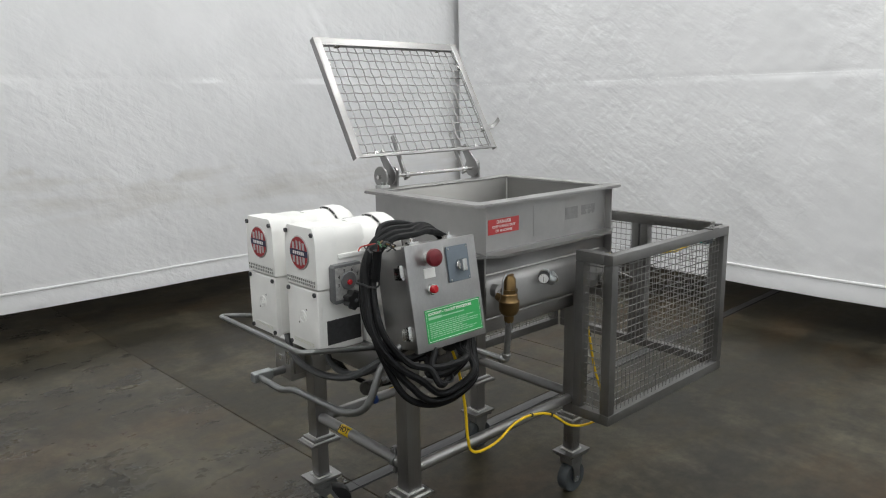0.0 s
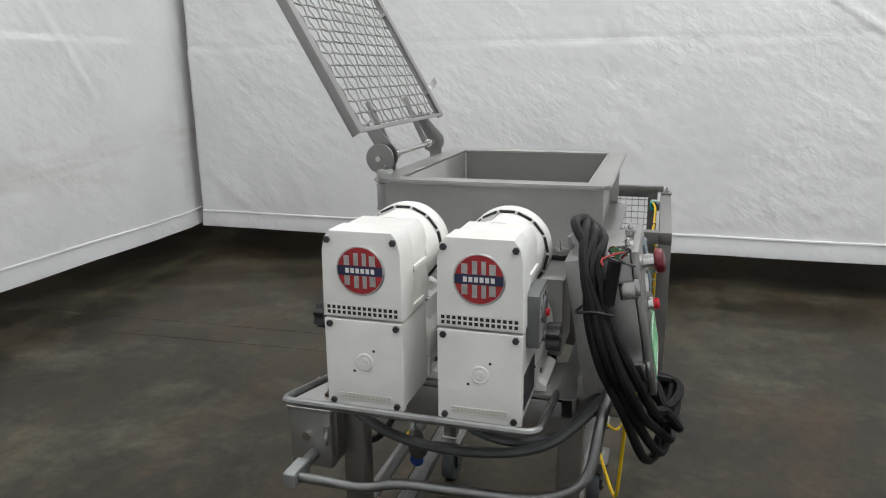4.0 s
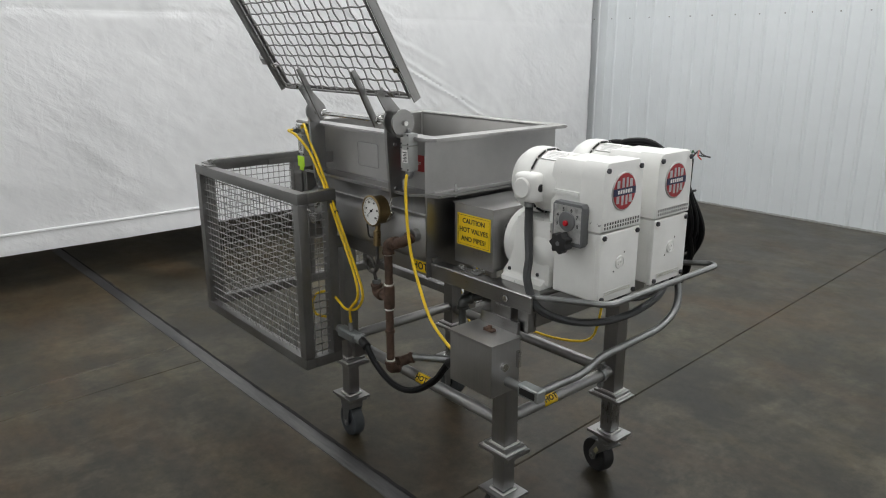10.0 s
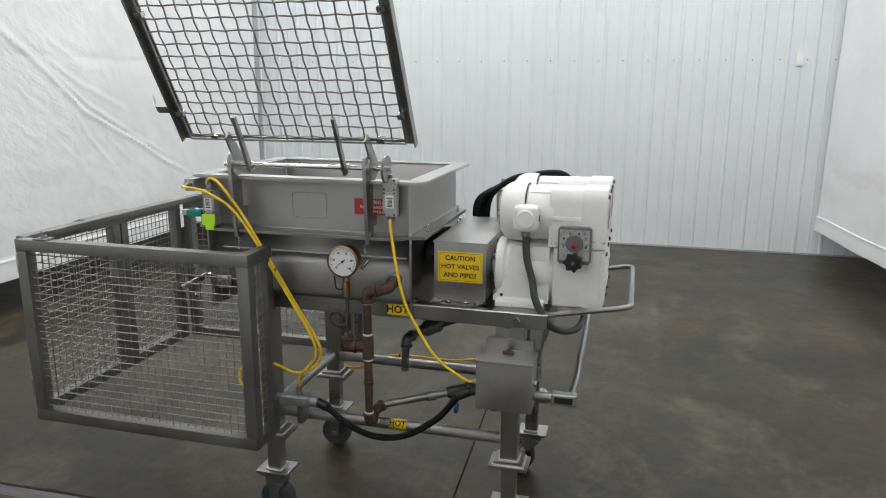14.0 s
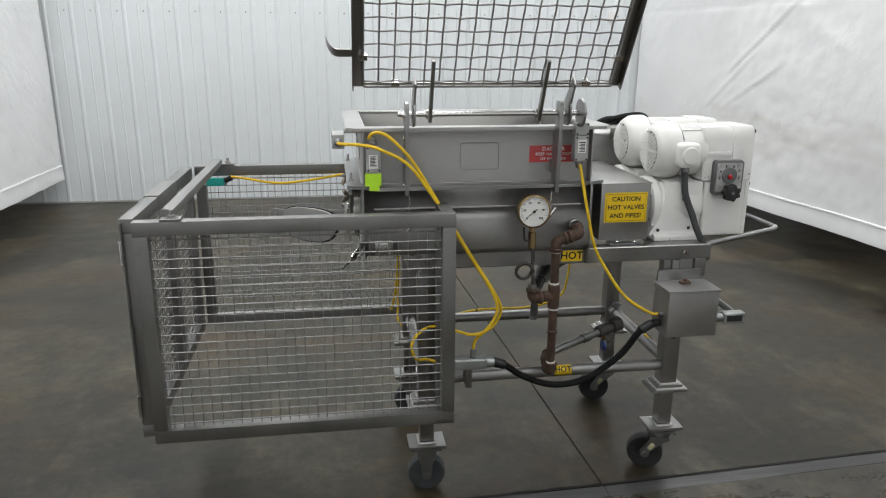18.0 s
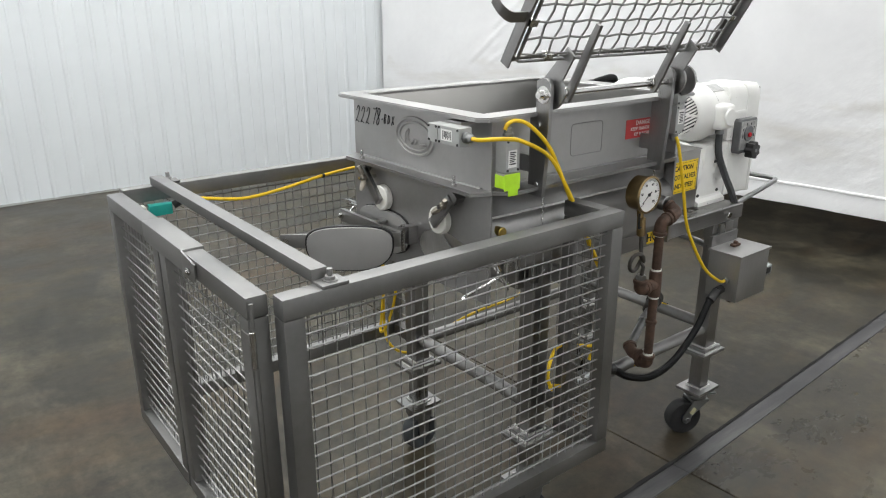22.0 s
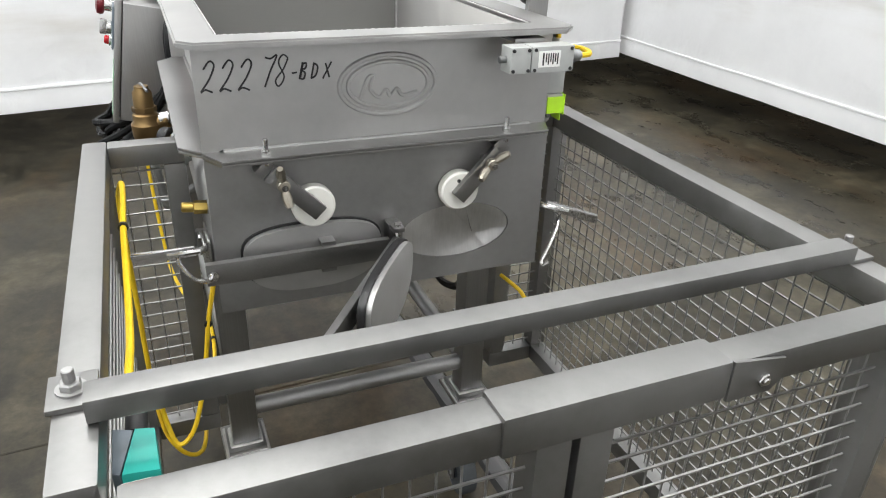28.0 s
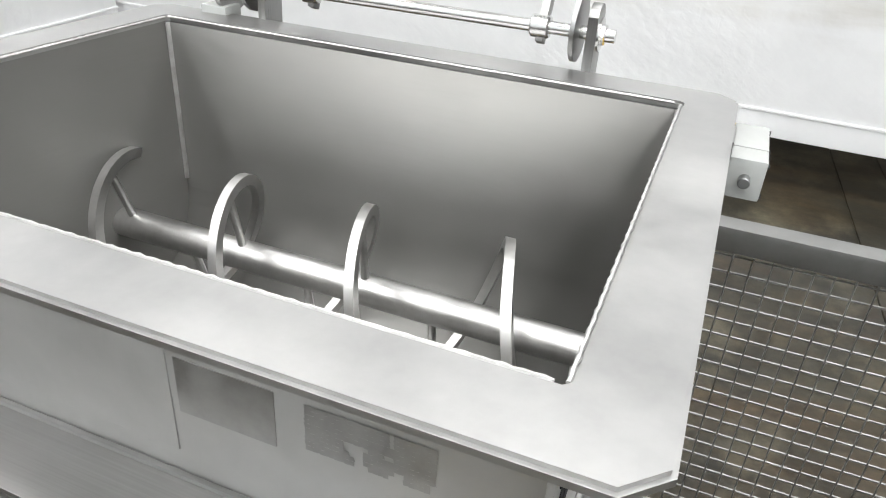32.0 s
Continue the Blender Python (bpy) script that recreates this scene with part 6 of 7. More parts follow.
    part("foot", prism(ft, "x", 1.645, 1.800, 0.004), PAINT, g)
    bell = [(1.632, 0.858), (1.812, 0.858), (1.811, 0.872), (1.786, 0.905), (1.764, 0.985), (1.757, 1.044), (1.632, 1.044)]
    bh = part("bell_housing", prism(bell, "y", c - 0.087, c + 0.087, 0.010), PAINT, g)
    for s in (-1, 1):
        for x, z in ((1.672, 0.885), (1.782, 0.880), (1.700, 0.985)):
            part("bolt", hexbolt((x, c + s * 0.0865, z), (0, s, 0), 0.006, 0.004), DARK_BOLT, bh)
    for k in range(6):
        t = radians(k * 60 + 30)
        part("bolt", hexbolt((1.810, c + 0.082 * math.cos(t), rz + 0.082 * math.sin(t)), (1, 0, 0), 0.007, 0.005), DARK_BOLT, g)
    part("output_shaft", rod((1.82, c, SZ - 0.008), (2.066, c, SZ), 0.018, 20), STEEL, g)
    # speed dial
    s = dial
    y0 = c + s * 0.083
    dp = prism([(1.505, 1.010), (1.512, 1.000), (1.600, 1.000), (1.607, 1.010), (1.607, 1.108), (1.600, 1.116), (1.512, 1.116), (1.505, 1.108)], "y", y0, y0 + s * 0.026, 0.004)
    d = part("speed_dial", dp, GREY_DIAL, g, "grey speed dial with black numerals")
    part("dial_face", prism([(1.511, 1.012), (1.601, 1.012), (1.601, 1.108), (1.511, 1.108)], "y", y0 + s * 0.0258, y0 + s * 0.0268, 0), DIAL_FACE, d, smooth=False)
    part("dial_hub", rod((1.556, y0 + s * 0.025, 1.066), (1.556, y0 + s * 0.031, 1.066), 0.027, 28, bevel=0.002), GREY_DIAL, d)
    part("red_button", rod((1.556, y0 + s * 0.030, 1.062), (1.556, y0 + s * 0.038, 1.062), 0.008, 16, bevel=0.002), RED, d, "red centre button")
    for k, num in enumerate("345678"):
        t = radians(198 - k * 43)
        words("numeral", num, 0.014, (1.556 - s * 0.036 * math.cos(t), y0 + s * 0.0272, 1.066 + 0.033 * math.sin(t)), (-s, 0, 0), (0, 0, 1), INK, d)
    kx, kz = 1.556, 1.012
    lobe = [(kx + (0.0262 + 0.0034 * math.cos(7 * t)) * math.cos(t), kz + (0.0262 + 0.0034 * math.cos(7 * t)) * math.sin(t)) for t in np.linspace(0, 2 * math.pi, 57)[:-1]]
    kn = prism(lobe, "y", y0 + s * 0.034, y0 + s * 0.062, 0.003)
    part("knob_stem", rod((kx, y0 + s * 0.024, kz), (kx, y0 + s * 0.036, kz), 0.012, 16), GALV, d)
    part("knob_screw", rod((kx, y0 + s * 0.0615, kz), (kx, y0 + s * 0.0635, kz), 0.006, 14), GREY_DIAL, d)
    part("hand_knob", kn, BLACK, d, "black lobed hand knob")
    if side_scuff:
        part("data_panel", box(1.492, 1.612, c - 0.0842, c - 0.0828, 0.874, 0.948, 0), PAINT_SCUFF, lower, "dark worn data panel", smooth=False)
    return g


CREAM = plain("cream_grille", (0.62, 0.60, 0.42), 0.5, 0, 0.08, 60)
DARK_BOLT = plain("dark_cap_screw", (0.06, 0.06, 0.065), 0.4, 0.5, 0.2, 40)
SLOT = plain("shadowed_vent", (0.03, 0.03, 0.032), 0.7, 0, 0.1, 30, 0)
GREY_DIAL = plain("grey_dial_casting", (0.15, 0.155, 0.16), 0.45, 0.2, 0.12, 30)
DIAL_FACE = plain("brushed_dial_face", (0.42, 0.42, 0.41), 0.35, 0.3, 0.35, 60, 0.1)
make_motor(2.219, 1, False)
make_motor(1.977, -1, True)
part("motor_base", box(1.632, 1.815, 1.846, 2.341, 0.836, 0.8465, 0.002), STEEL, bpy.data.objects["mixer_stand"], "flat plate under the motors")


def make_coupling_guard():
    g = thing("coupling_guard", 1.915, 2.1, 0.85, "stainless box over the shaft couplings with a yellow caution label", "guard box")
    part("shell", box(1.829, 2.000, 1.865, 2.331, 0.858, 1.046, 0.003), BOX, g)
    part("top_sheet", box(1.826, 2.003, 1.862, 2.334, 1.046, 1.0495, 0.001), BOX, g)
    part("foot_flange", box(1.86, 1.97, 2.331, 2.362, 0.8475, 0.8525, 0.001), STEEL, g)
    for x in (1.885, 1.945):
        part("bolt", hexbolt((x, 2.35, 0.8525), (0, 0, 1), 0.009, 0.007), STEEL_BRIGHT, g)
    lab = part("caution_label", box(1.840, 1.986, 2.3308, 2.3322, 0.918, 1.018, 0.0004), LABEL_Y, g, "yellow caution label with black capitals")
    for txt, z in (("CAUTION", 0.996), ("HOT VALVES", 0.968), ("AND PIPES!", 0.940)):
        words("lettering", txt, 0.0215, (1.913, 2.3323, z), (-1, 0, 0), (0, 0, 1), INK, lab, space=1.02)
    part("label_border", hose([(1.845, 2.3322, 0.923), (1.981, 2.3322, 0.923), (1.981, 2.3322, 1.013), (1.845, 2.3322, 1.013)], 0.0006, 4, closed=True), INK, lab)
    for y in SHAFTS:
        sl = part("seal_housing", rod((2.003, y, SZ), (2.050, y, SZ), 0.042, 28, bevel=0.003), BLACK, g)


make_coupling_guard()


def hot_label(at, right, up, n, w=0.058, h=0.028):
    """A yellow HOT sticker lying on a surface."""
    r, u, n = Vector(right), Vector(up), Vector(n)
    m = Matrix((r, u, n)).transposed().to_4x4()
    m.translation = Vector(at)
    lab = part("hot_label", box(-w / 2, w / 2, -h / 2, h / 2, -0.0004, 0.0006, 0, m=m), LABEL_Y, None, smooth=False)
    tagged(lab, "yellow sticker reading HOT in black capitals on steel", "label", "hot stickers")
    words("lettering", "HOT", h * 0.95, Vector(at) + n * 0.0007, r, u, INK, lab, space=1.05)
    return lab


hot_label((2.108, 2.3835, 0.8245), (-1, 0, 0), (0, 0, 1), (0, 1, 0), 0.070, 0.036)


def hot_wrap(x, y, z, r, along, facing):
    """A HOT sticker wrapped over a round tube."""
    al, fc = Vector(along), Vector(facing)
    third = fc.cross(al)
    bm = bmesh.new()
    rows = []
    for k in range(9):
        t = radians(-60 + 15 * k)
        n = fc * math.cos(t) + third * math.sin(t)
        rows.append([bm.verts.new(Vector((x, y, z)) + n * (r + 0.0008) + al * d) for d in (-0.03, 0.03)])
    for p, q in zip(rows, rows[1:]):
        bm.faces.new((p[0], p[1], q[1], q[0]))
    lab = part("hot_label", bm, LABEL_Y)
    lab.modifiers.new("thickness", "SOLIDIFY").thickness = 0.0005
    tagged(lab, "yellow sticker reading HOT wrapped round a tube", "label", "hot stickers")
    words("lettering", "HOT", 0.026, Vector((x, y, z)) + fc * (r + 0.0016), al, third if third.z > 0 else -third, INK, lab, space=1.05)


hot_wrap(2.114, 2.363, 0.410, 0.0195, (-1, 0, 0), Vector((0, 0.85, 0.53)).normalized())
hot_wrap(1.732, 2.172, 0.422, 0.0195, (0, -1, 0), Vector((-0.75, 0, 0.66)).normalized())


# ---- control box and its cables ----
FADED = plain("faded_print", (0.30, 0.55, 0.36), 0.5, 0, 0.1, 20, 0)


def make_control_box():
    tilt = Matrix.Translation((0.020, 1.671, 1.02)) @ Matrix.Rotation(radians(-10), 4, "X") @ Matrix.Translation((0, -1.645, -1.02))
    c = thing("control_box", 1.744, 1.71, 0.875, "stainless control box with push buttons and a green lockout label", "control box")

    def p(name, bm, material, parent=None, label="", smooth=True):
        bm.transform(tilt)
        return part(name, bm, material, parent or c, label, smooth)

    p("body", box(1.614, 1.874, 1.658, 1.790, 0.880, 1.174, 0.004), BOX)
    door = p("door", box(1.607, 1.881, 1.640, 1.656, 0.873, 1.181, 0.005), BOX, None, "door with a rolled edge")
    for z in (0.93, 1.105):
        l = p("latch", box(1.594, 1.612, 1.650, 1.686, z - 0.018, z + 0.018, 0.003), STEEL_BRIGHT)
        p("latch_tongue", box(1.586, 1.598, 1.645, 1.655, z - 0.010, z + 0.026, 0.002), STEEL_BRIGHT, l)
    for x in (1.655, 1.80):
        h = p("lid_clamp", box(x - 0.018, x + 0.018, 1.650, 1.675, 1.176, 1.190, 0.003), STEEL_BRIGHT)
        p("screw", rod((x, 1.663, 1.189), (x, 1.663, 1.200), 0.006, 10, bevel=0.001), STEEL_BRIGHT, h)
    for z in (0.86, 1.182):
        p("mounting_lug", box(1.72, 1.77, 1.785, 1.793, z - 0.02, z + 0.02, 0.002), STEEL)
    fy = 1.640
    # mushroom stop button
    e = p("stop_button", rod((1.684, fy, 1.138), (1.684, fy - 0.026, 1.138), 0.0165, 24, bevel=0.002), STEEL_BRIGHT, None, "dark red mushroom stop button")
    own = lathe([(0.020, 0.024), (0.0255, 0.028), (0.0265, 0.036), (0.024, 0.042), (0.014, 0.0455), (0.0, 0.0465)], Matrix.Translation((1.684, fy, 1.138)) @ Matrix.Rotation(radians(90), 4, "X"), 32)
    p("mushroom", own, RED_DARK, e)
    p("tag_plate", box(1.664, 1.704, fy - 0.006, fy - 0.001, 1.080, 1.108, 0.001), LABEL_W, door, "small bent tag plate")
    b = p("push_button", rod((1.684, fy, 1.047), (1.684, fy - 0.012, 1.047), 0.0165, 24, bevel=0.002), STEEL_BRIGHT, None, "red push button in a chrome ring")
    p("cap", rod((1.684, fy - 0.010, 1.047), (1.684, fy - 0.024, 1.047), 0.0115, 24, bevel=0.003), RED, b)
    s = p("selector", box(1.756, 1.842, fy - 0.006, fy, 1.052, 1.158, 0.005), GREY_PLATE, None, "slate grey selector plate with a chrome knob")
    for x in (1.763, 1.835):
        for z in (1.059, 1.151):
            p("screw", rod((x, fy - 0.006, z), (x, fy - 0.0075, z), 0.003, 10), STEEL_BRIGHT, s)
    kn = rod((1.799, fy - 0.006, 1.100), (1.799, fy - 0.018, 1.100), 0.0165, 24, bevel=0.002)
    kn = box(1.790, 1.808, fy - 0.034, fy - 0.017, 1.082, 1.118, 0.004, bm=kn)
    p("knob", kn, STEEL_BRIGHT, s, "chrome selector knob")
    lab = p("lockout_label", box(1.648, 1.868, fy - 0.0012, fy + 0.0002, 0.893, 0.990, 0), LABEL_G, door, "green lockout label with white print", smooth=False)
    p("label_border", hose([(1.652, fy - 0.0012, 0.897), (1.864, fy - 0.0012, 0.897), (1.864, fy - 0.0012, 0.986), (1.652, fy - 0.0012, 0.986)], 0.0007, 4, closed=True), LABEL_W, lab)
    up, at = Vector((0, 0, 1)), Vector((1.659, fy - 0.0014, 0.976))
    t3 = tilt.to_3x3()
    words("lettering", "LOCKOUT - TAGOUT PROCEDURE", 0.0105, tilt @ at, (1, 0, 0), t3 @ up, LABEL_W, lab, align="LEFT", space=1.05)
    rnd = random.Random(3)
    bm = box(1.659, 1.712, fy - 0.0016, fy - 0.0011, 0.960, 0.9675, 0)
    bm = box(1.715, 1.80, fy - 0.0016, fy - 0.0011, 0.961, 0.9645, 0, bm=bm)
    for k in range(8):
        x = 1.660
        end = 1.855 - rnd.uniform(0.0, 0.07)
        while x < end:
            w = rnd.uniform(0.006, 0.018)
            bm = box(x, min(x + w, end), fy - 0.0016, fy - 0.0011, 0.9475 - k * 0.0058, 0.9500 - k * 0.0058, 0, bm=bm)
            x += w + 0.003
    tagged(p("small_print", bm, FADED, lab, "lines of illegible white print", smooth=False), kind="stuff")
    # arms that carry the box from the rail
    for x in (1.66, 1.82):
        part("support_arm", box(x - 0.012, x + 0.012, 1.75, 1.806, 0.800, 0.89, 0.003), STEEL, c)
    part("cable_gland", rod((1.80, 1.70, 0.884), (1.80, 1.70, 0.835), 0.022, 16, bevel=0.003), BLACK, c)
    part("cable_gland", rod((1.70, 1.72, 0.884), (1.70, 1.72, 0.85), 0.017, 16, bevel=0.003), GALV, c)


make_control_box()


def make_coil():
    c = thing("coiled_power_cable", 1.66, 1.70, 0.75, "coil of thick black power cable hung over the control box", "cable")
    rnd = random.Random(11)
    for k in range(6):
        j = lambda a: rnd.uniform(-a, a)
        lo = 0.712 + 0.024 * k + j(0.008)
        out = 0.010 * (k % 3)
        pts = [(1.73 + j(0.01), 1.775 + 0.016 * (k % 4), 1.190 + 0.009 * (k % 4)), (1.645, 1.765 + 0.018 * (k % 4), 1.190 + 0.009 * (k % 4)), (1.592 - out, 1.772 + 0.010 * (k % 3), 1.150), (1.556 - out + j(0.006), 1.778 - 0.012 * (k % 4), 1.06),
               (1.546 - out + j(0.008), 1.745 - 0.020 * (k % 4), 0.95), (1.552 - out + 0.014 * k, 1.702 - 0.018 * (k % 4), 0.86), (1.592 + 0.020 * k, 1.664 - 0.014 * (k % 4), lo + 0.045), (1.665 + j(0.010), 1.640 - 0.016 * (k % 4), lo + 0.004), (1.75 - 0.006 * k, 1.628 - 0.014 * (k % 3) + j(0.006), lo + 0.004), (1.825 - 0.010 * k, 1.622 - 0.012 * (k % 3), min(lo + 0.04, 0.845)),
               (1.866 - 0.014 * k, 1.655, min(lo + 0.075, 0.852)), (1.915 - 0.008 * k, 1.725, 0.875 + 0.006 * k), (1.975 - 0.010 * k, 1.790 + out, 0.99), (1.975 - 0.010 * k, 1.80 + out, 1.10), (1.88, 1.82 + out, 1.165), (1.81, 1.80 + out, 1.188 + 0.008 * (k % 3))]
        part("loop", hose(glide(pts, 6, True), 0.0102, 8, closed=True), RUBBER, c)
    for x, y, z in ((1.553, 1.768, 1.075), (1.70, 1.625, 0.795)):
        ring = [(x + 0.030 * math.cos(t), y + 0.036 * math.sin(t), z + 0.006 * math.cos(t * 2)) for t in np.linspace(0, 2 * math.pi, 21)[:-1]]
        part("cable_tie", hose(ring, 0.003, 5, closed=True), BLACK, c)
    # bare ends of the cores
    for k in range(9):
        m = (COPPER_W, GREEN_W, BLACK, BRASS, BLACK, GREY_CABLE, BLACK, GREEN_W, GREY_CABLE)[k]
        a = rnd.uniform(-0.7, 2.6)
        p0 = Vector((1.566, 1.735, 1.165))
        p1 = p0 + Vector((0.018 * math.cos(a), -0.01 + 0.012 * math.sin(a * 2), 0.03))
        p2 = p0 + Vector((0.045 * math.cos(a), rnd.uniform(-0.03, 0.02), 0.016 + 0.010 * math.sin(a)))
        p3 = p0 + Vector((0.060 * math.cos(a), rnd.uniform(-0.04, 0.03), 0.0 + 0.020 * math.sin(a)))
        part("core_wire", hose(glide([p0, p1, p2, p3], 5), 0.0021, 6), m, c, "loose stripped core")
    part("core_bundle", rod((1.562, 1.745, 1.085), (1.566, 1.735, 1.172), 0.013, 10), RUBBER, c)


make_coil()


def cable(name, pts, r, material, label, category, fittings=(), ties=()):
    c = thing(name, *pts[0], label, category)
    part("run", hose(glide(pts, 7), r, 8), material, c)
    for a, b, rr, m in fittings:
        part("fitting", rod(a, b, rr, 14, bevel=0.0015), m, c)
    for q in ties:
        part("cable_tie", rod((q[0] - 0.003, q[1], q[2]), (q[0] + 0.003, q[1], q[2]), r * 1.6, 10), BLACK, c)
    return c


cable("motor_lead", [(1.707, 2.313, 1.08), (1.702, 2.318, 1.01), (1.680, 2.336, 0.94), (1.664, 2.358, 0.882), (1.624, 2.356, 0.812), (1.582, 2.28, 0.766), (1.545, 2.16, 0.742), (1.535, 2.0, 0.742), (1.545, 1.86, 0.772), (1.60, 1.77, 0.835), (1.665, 1.73, 0.872), (1.70, 1.72, 0.89)],
      0.0115, GREY_CABLE, "grey flexible conduit hanging below the motors", "conduit")
cable("motor_lead", [(1.707, 2.071, 1.08), (1.690, 2.085, 1.0), (1.65, 2.098, 0.90), (1.615, 2.09, 0.82), (1.575, 2.02, 0.775), (1.56, 1.92, 0.765), (1.58, 1.83, 0.785), (1.63, 1.765, 0.84), (1.69, 1.735, 0.885)],
      0.0105, GREY_CABLE, "grey flexible conduit hanging below the motors", "conduit")
rc = thing("rigid_conduit", 1.54, 2.44, 0.60, "bent galvanized conduit from the junction box to the control box", "conduit")
part("run", hose(bent([(1.60, 2.445, 0.607), (1.540, 2.445, 0.607), (1.535, 2.38, 0.612), (1.532, 2.26, 0.612), (1.532, 2.18, 0.640), (1.532, 1.87, 0.650), (1.535, 1.765, 0.70), (1.575, 1.748, 0.83), (1.64, 1.735, 0.875)], 0.06, 6), 0.0115, 12), GALV, rc)
part("pull_elbow", box(1.518, 1.595, 2.428, 2.462, 0.590, 0.626, 0.008, 3), ALU, rc, "cast pull elbow")
part("hub", rod((1.59, 2.445, 0.607), (1.648, 2.445, 0.607), 0.015, 16, bevel=0.002), GALV, rc)
# black plate on the elbow's face for its shaded opening
part("opening_shade", box(1.530, 1.585, 2.4615, 2.4632, 0.598, 0.618, 0.0006), BLACK, rc)


def make_junction_box():
    j = thing("junction_box", 1.733, 2.455, 0.57, "square stainless junction box hung on the stand", "junction box")
    part("body", box(1.648, 1.819, 2.397, 2.508, 0.572, 0.722, 0.003), BOX, j)
    part("lid", box(1.644, 1.823, 2.393, 2.512, 0.722, 0.730, 0.002), BOX, j, "lid with a turned edge")
    part("back_plate", box(1.66, 1.81, 2.385, 2.397, 0.60, 0.765, 0.002), STEEL, j)
    part("clasp", box(1.715, 1.750, 2.425, 2.443, 0.730, 0.738, 0.002), RUST, j, "rusty clasp on the lid")
    part("clasp_screw", rod((1.732, 2.434, 0.736), (1.732, 2.434, 0.746), 0.007, 10, bevel=0.001), RUST, j)
    part("hinge", rod((1.650, 2.46, 0.655), (1.640, 2.46, 0.655), 0.012, 12), STEEL_BRIGHT, j)
    part("latch", box(1.638, 1.648, 2.40, 2.412, 0.64, 0.69, 0.002), STEEL_BRIGHT, j)
    part("drain", rod((1.77, 2.46, 0.574), (1.77, 2.46, 0.550), 0.009, 10, bevel=0.001), RUST, j)
    part("cable_gland", rod((1.819, 2.455, 0.606), (1.846, 2.455, 0.604), 0.014, 14, bevel=0.002), BLACK, j)
    part("cable_gland", rod((1.819, 2.47, 0.640), (1.836, 2.47, 0.642), 0.010, 14, bevel=0.002), GALV, j)


make_junction_box()

cf = thing("conduit_fitting", 2.45, 2.44, 0.47, "grey cast conduit tee fixed beside the guard post", "fitting")
part("body", box(2.395, 2.508, 2.425, 2.462, 0.478, 0.514, 0.010, 3), ALU, cf)
part("cover", box(2.405, 2.498, 2.460, 2.466, 0.482, 0.510, 0.003), ALU, cf)
part("hub", rod((2.400, 2.443, 0.496), (2.372, 2.443, 0.495), 0.018, 14, bevel=0.002), ALU, cf)
part("hub", rod((2.503, 2.443, 0.496), (2.537, 2.443, 0.497), 0.016, 14, bevel=0.002), GALV, cf)
part("hub", rod((2.440, 2.443, 0.510), (2.440, 2.443, 0.545), 0.010, 12, bevel=0.002), GALV, cf)
part("strap", box(2.44, 2.46, 2.38, 2.43, 0.40, 0.48, 0.002), STEEL, cf)
cable("black_cord", [(2.372, 2.443, 0.495), (2.34, 2.447, 0.486), (2.27, 2.455, 0.44), (2.17, 2.46, 0.408), (2.06, 2.462, 0.425), (1.95, 2.46, 0.50), (1.89, 2.457, 0.575), (1.846, 2.455, 0.604)], 0.011, RUBBER, "thick black cord sagging to the junction box", "cable",
      [((2.374, 2.443, 0.495), (2.335, 2.448, 0.484), 0.016, BLACK), ((1.845, 2.455, 0.604), (1.885, 2.457, 0.582), 0.015, BLACK)])
Y = 0.0048
cable("sensor_cable", [(2.1135, 2.418, 1.135), (2.111, 2.435, 1.110), (2.089, 2.45, 0.991), (2.062, 2.455, 0.881), (2.023, 2.46, 0.805), (1.954, 2.47, 0.709), (1.868, 2.472, 0.650), (1.834, 2.47, 0.642)], Y, YELLOW, "yellow sensor cable drooping to the junction box", "cable")
cable("sensor_cable", [(2.757, 2.420, 1.215), (2.750, 2.422, 1.228), (2.728, 2.429, 1.234), (2.697, 2.440, 1.220), (2.648, 2.45, 1.172), (2.607, 2.448, 1.113), (2.562, 2.446, 1.037), (2.502, 2.445, 0.938), (2.440, 2.445, 0.836), (2.386, 2.446, 0.750), (2.356, 2.447, 0.692), (2.358, 2.447, 0.652), (2.391, 2.452, 0.612), (2.446, 2.46, 0.600), (2.501, 2.455, 0.614), (2.573, 2.448, 0.630), (2.625, 2.47, 0.612), (2.642, 2.48, 0.575), (2.625, 2.48, 0.535), (2.59, 2.444, 0.518), (2.54, 2.46, 0.505)], Y, YELLOW, "yellow sensor cable looped down beside the hopper", "cable", (), ((2.506, 2.445, 0.944),))
cable("sensor_cable", [(2.845, 2.408, 1.203), (2.842, 2.430, 1.203), (2.815, 2.443, 1.203), (2.775, 2.449, 1.200), (2.732, 2.455, 1.190), (2.649, 2.458, 1.146), (2.584, 2.456, 1.064), (2.534, 2.455, 0.985), (2.450, 2.455, 0.846), (2.398, 2.456, 0.762), (2.370, 2.457, 0.700), (2.374, 2.457, 0.655), (2.408, 2.465, 0.612), (2.434, 2.45, 0.578), (2.440, 2.443, 0.545)], Y, YELLOW, "yellow sensor cable looped down to the conduit tee", "cable")
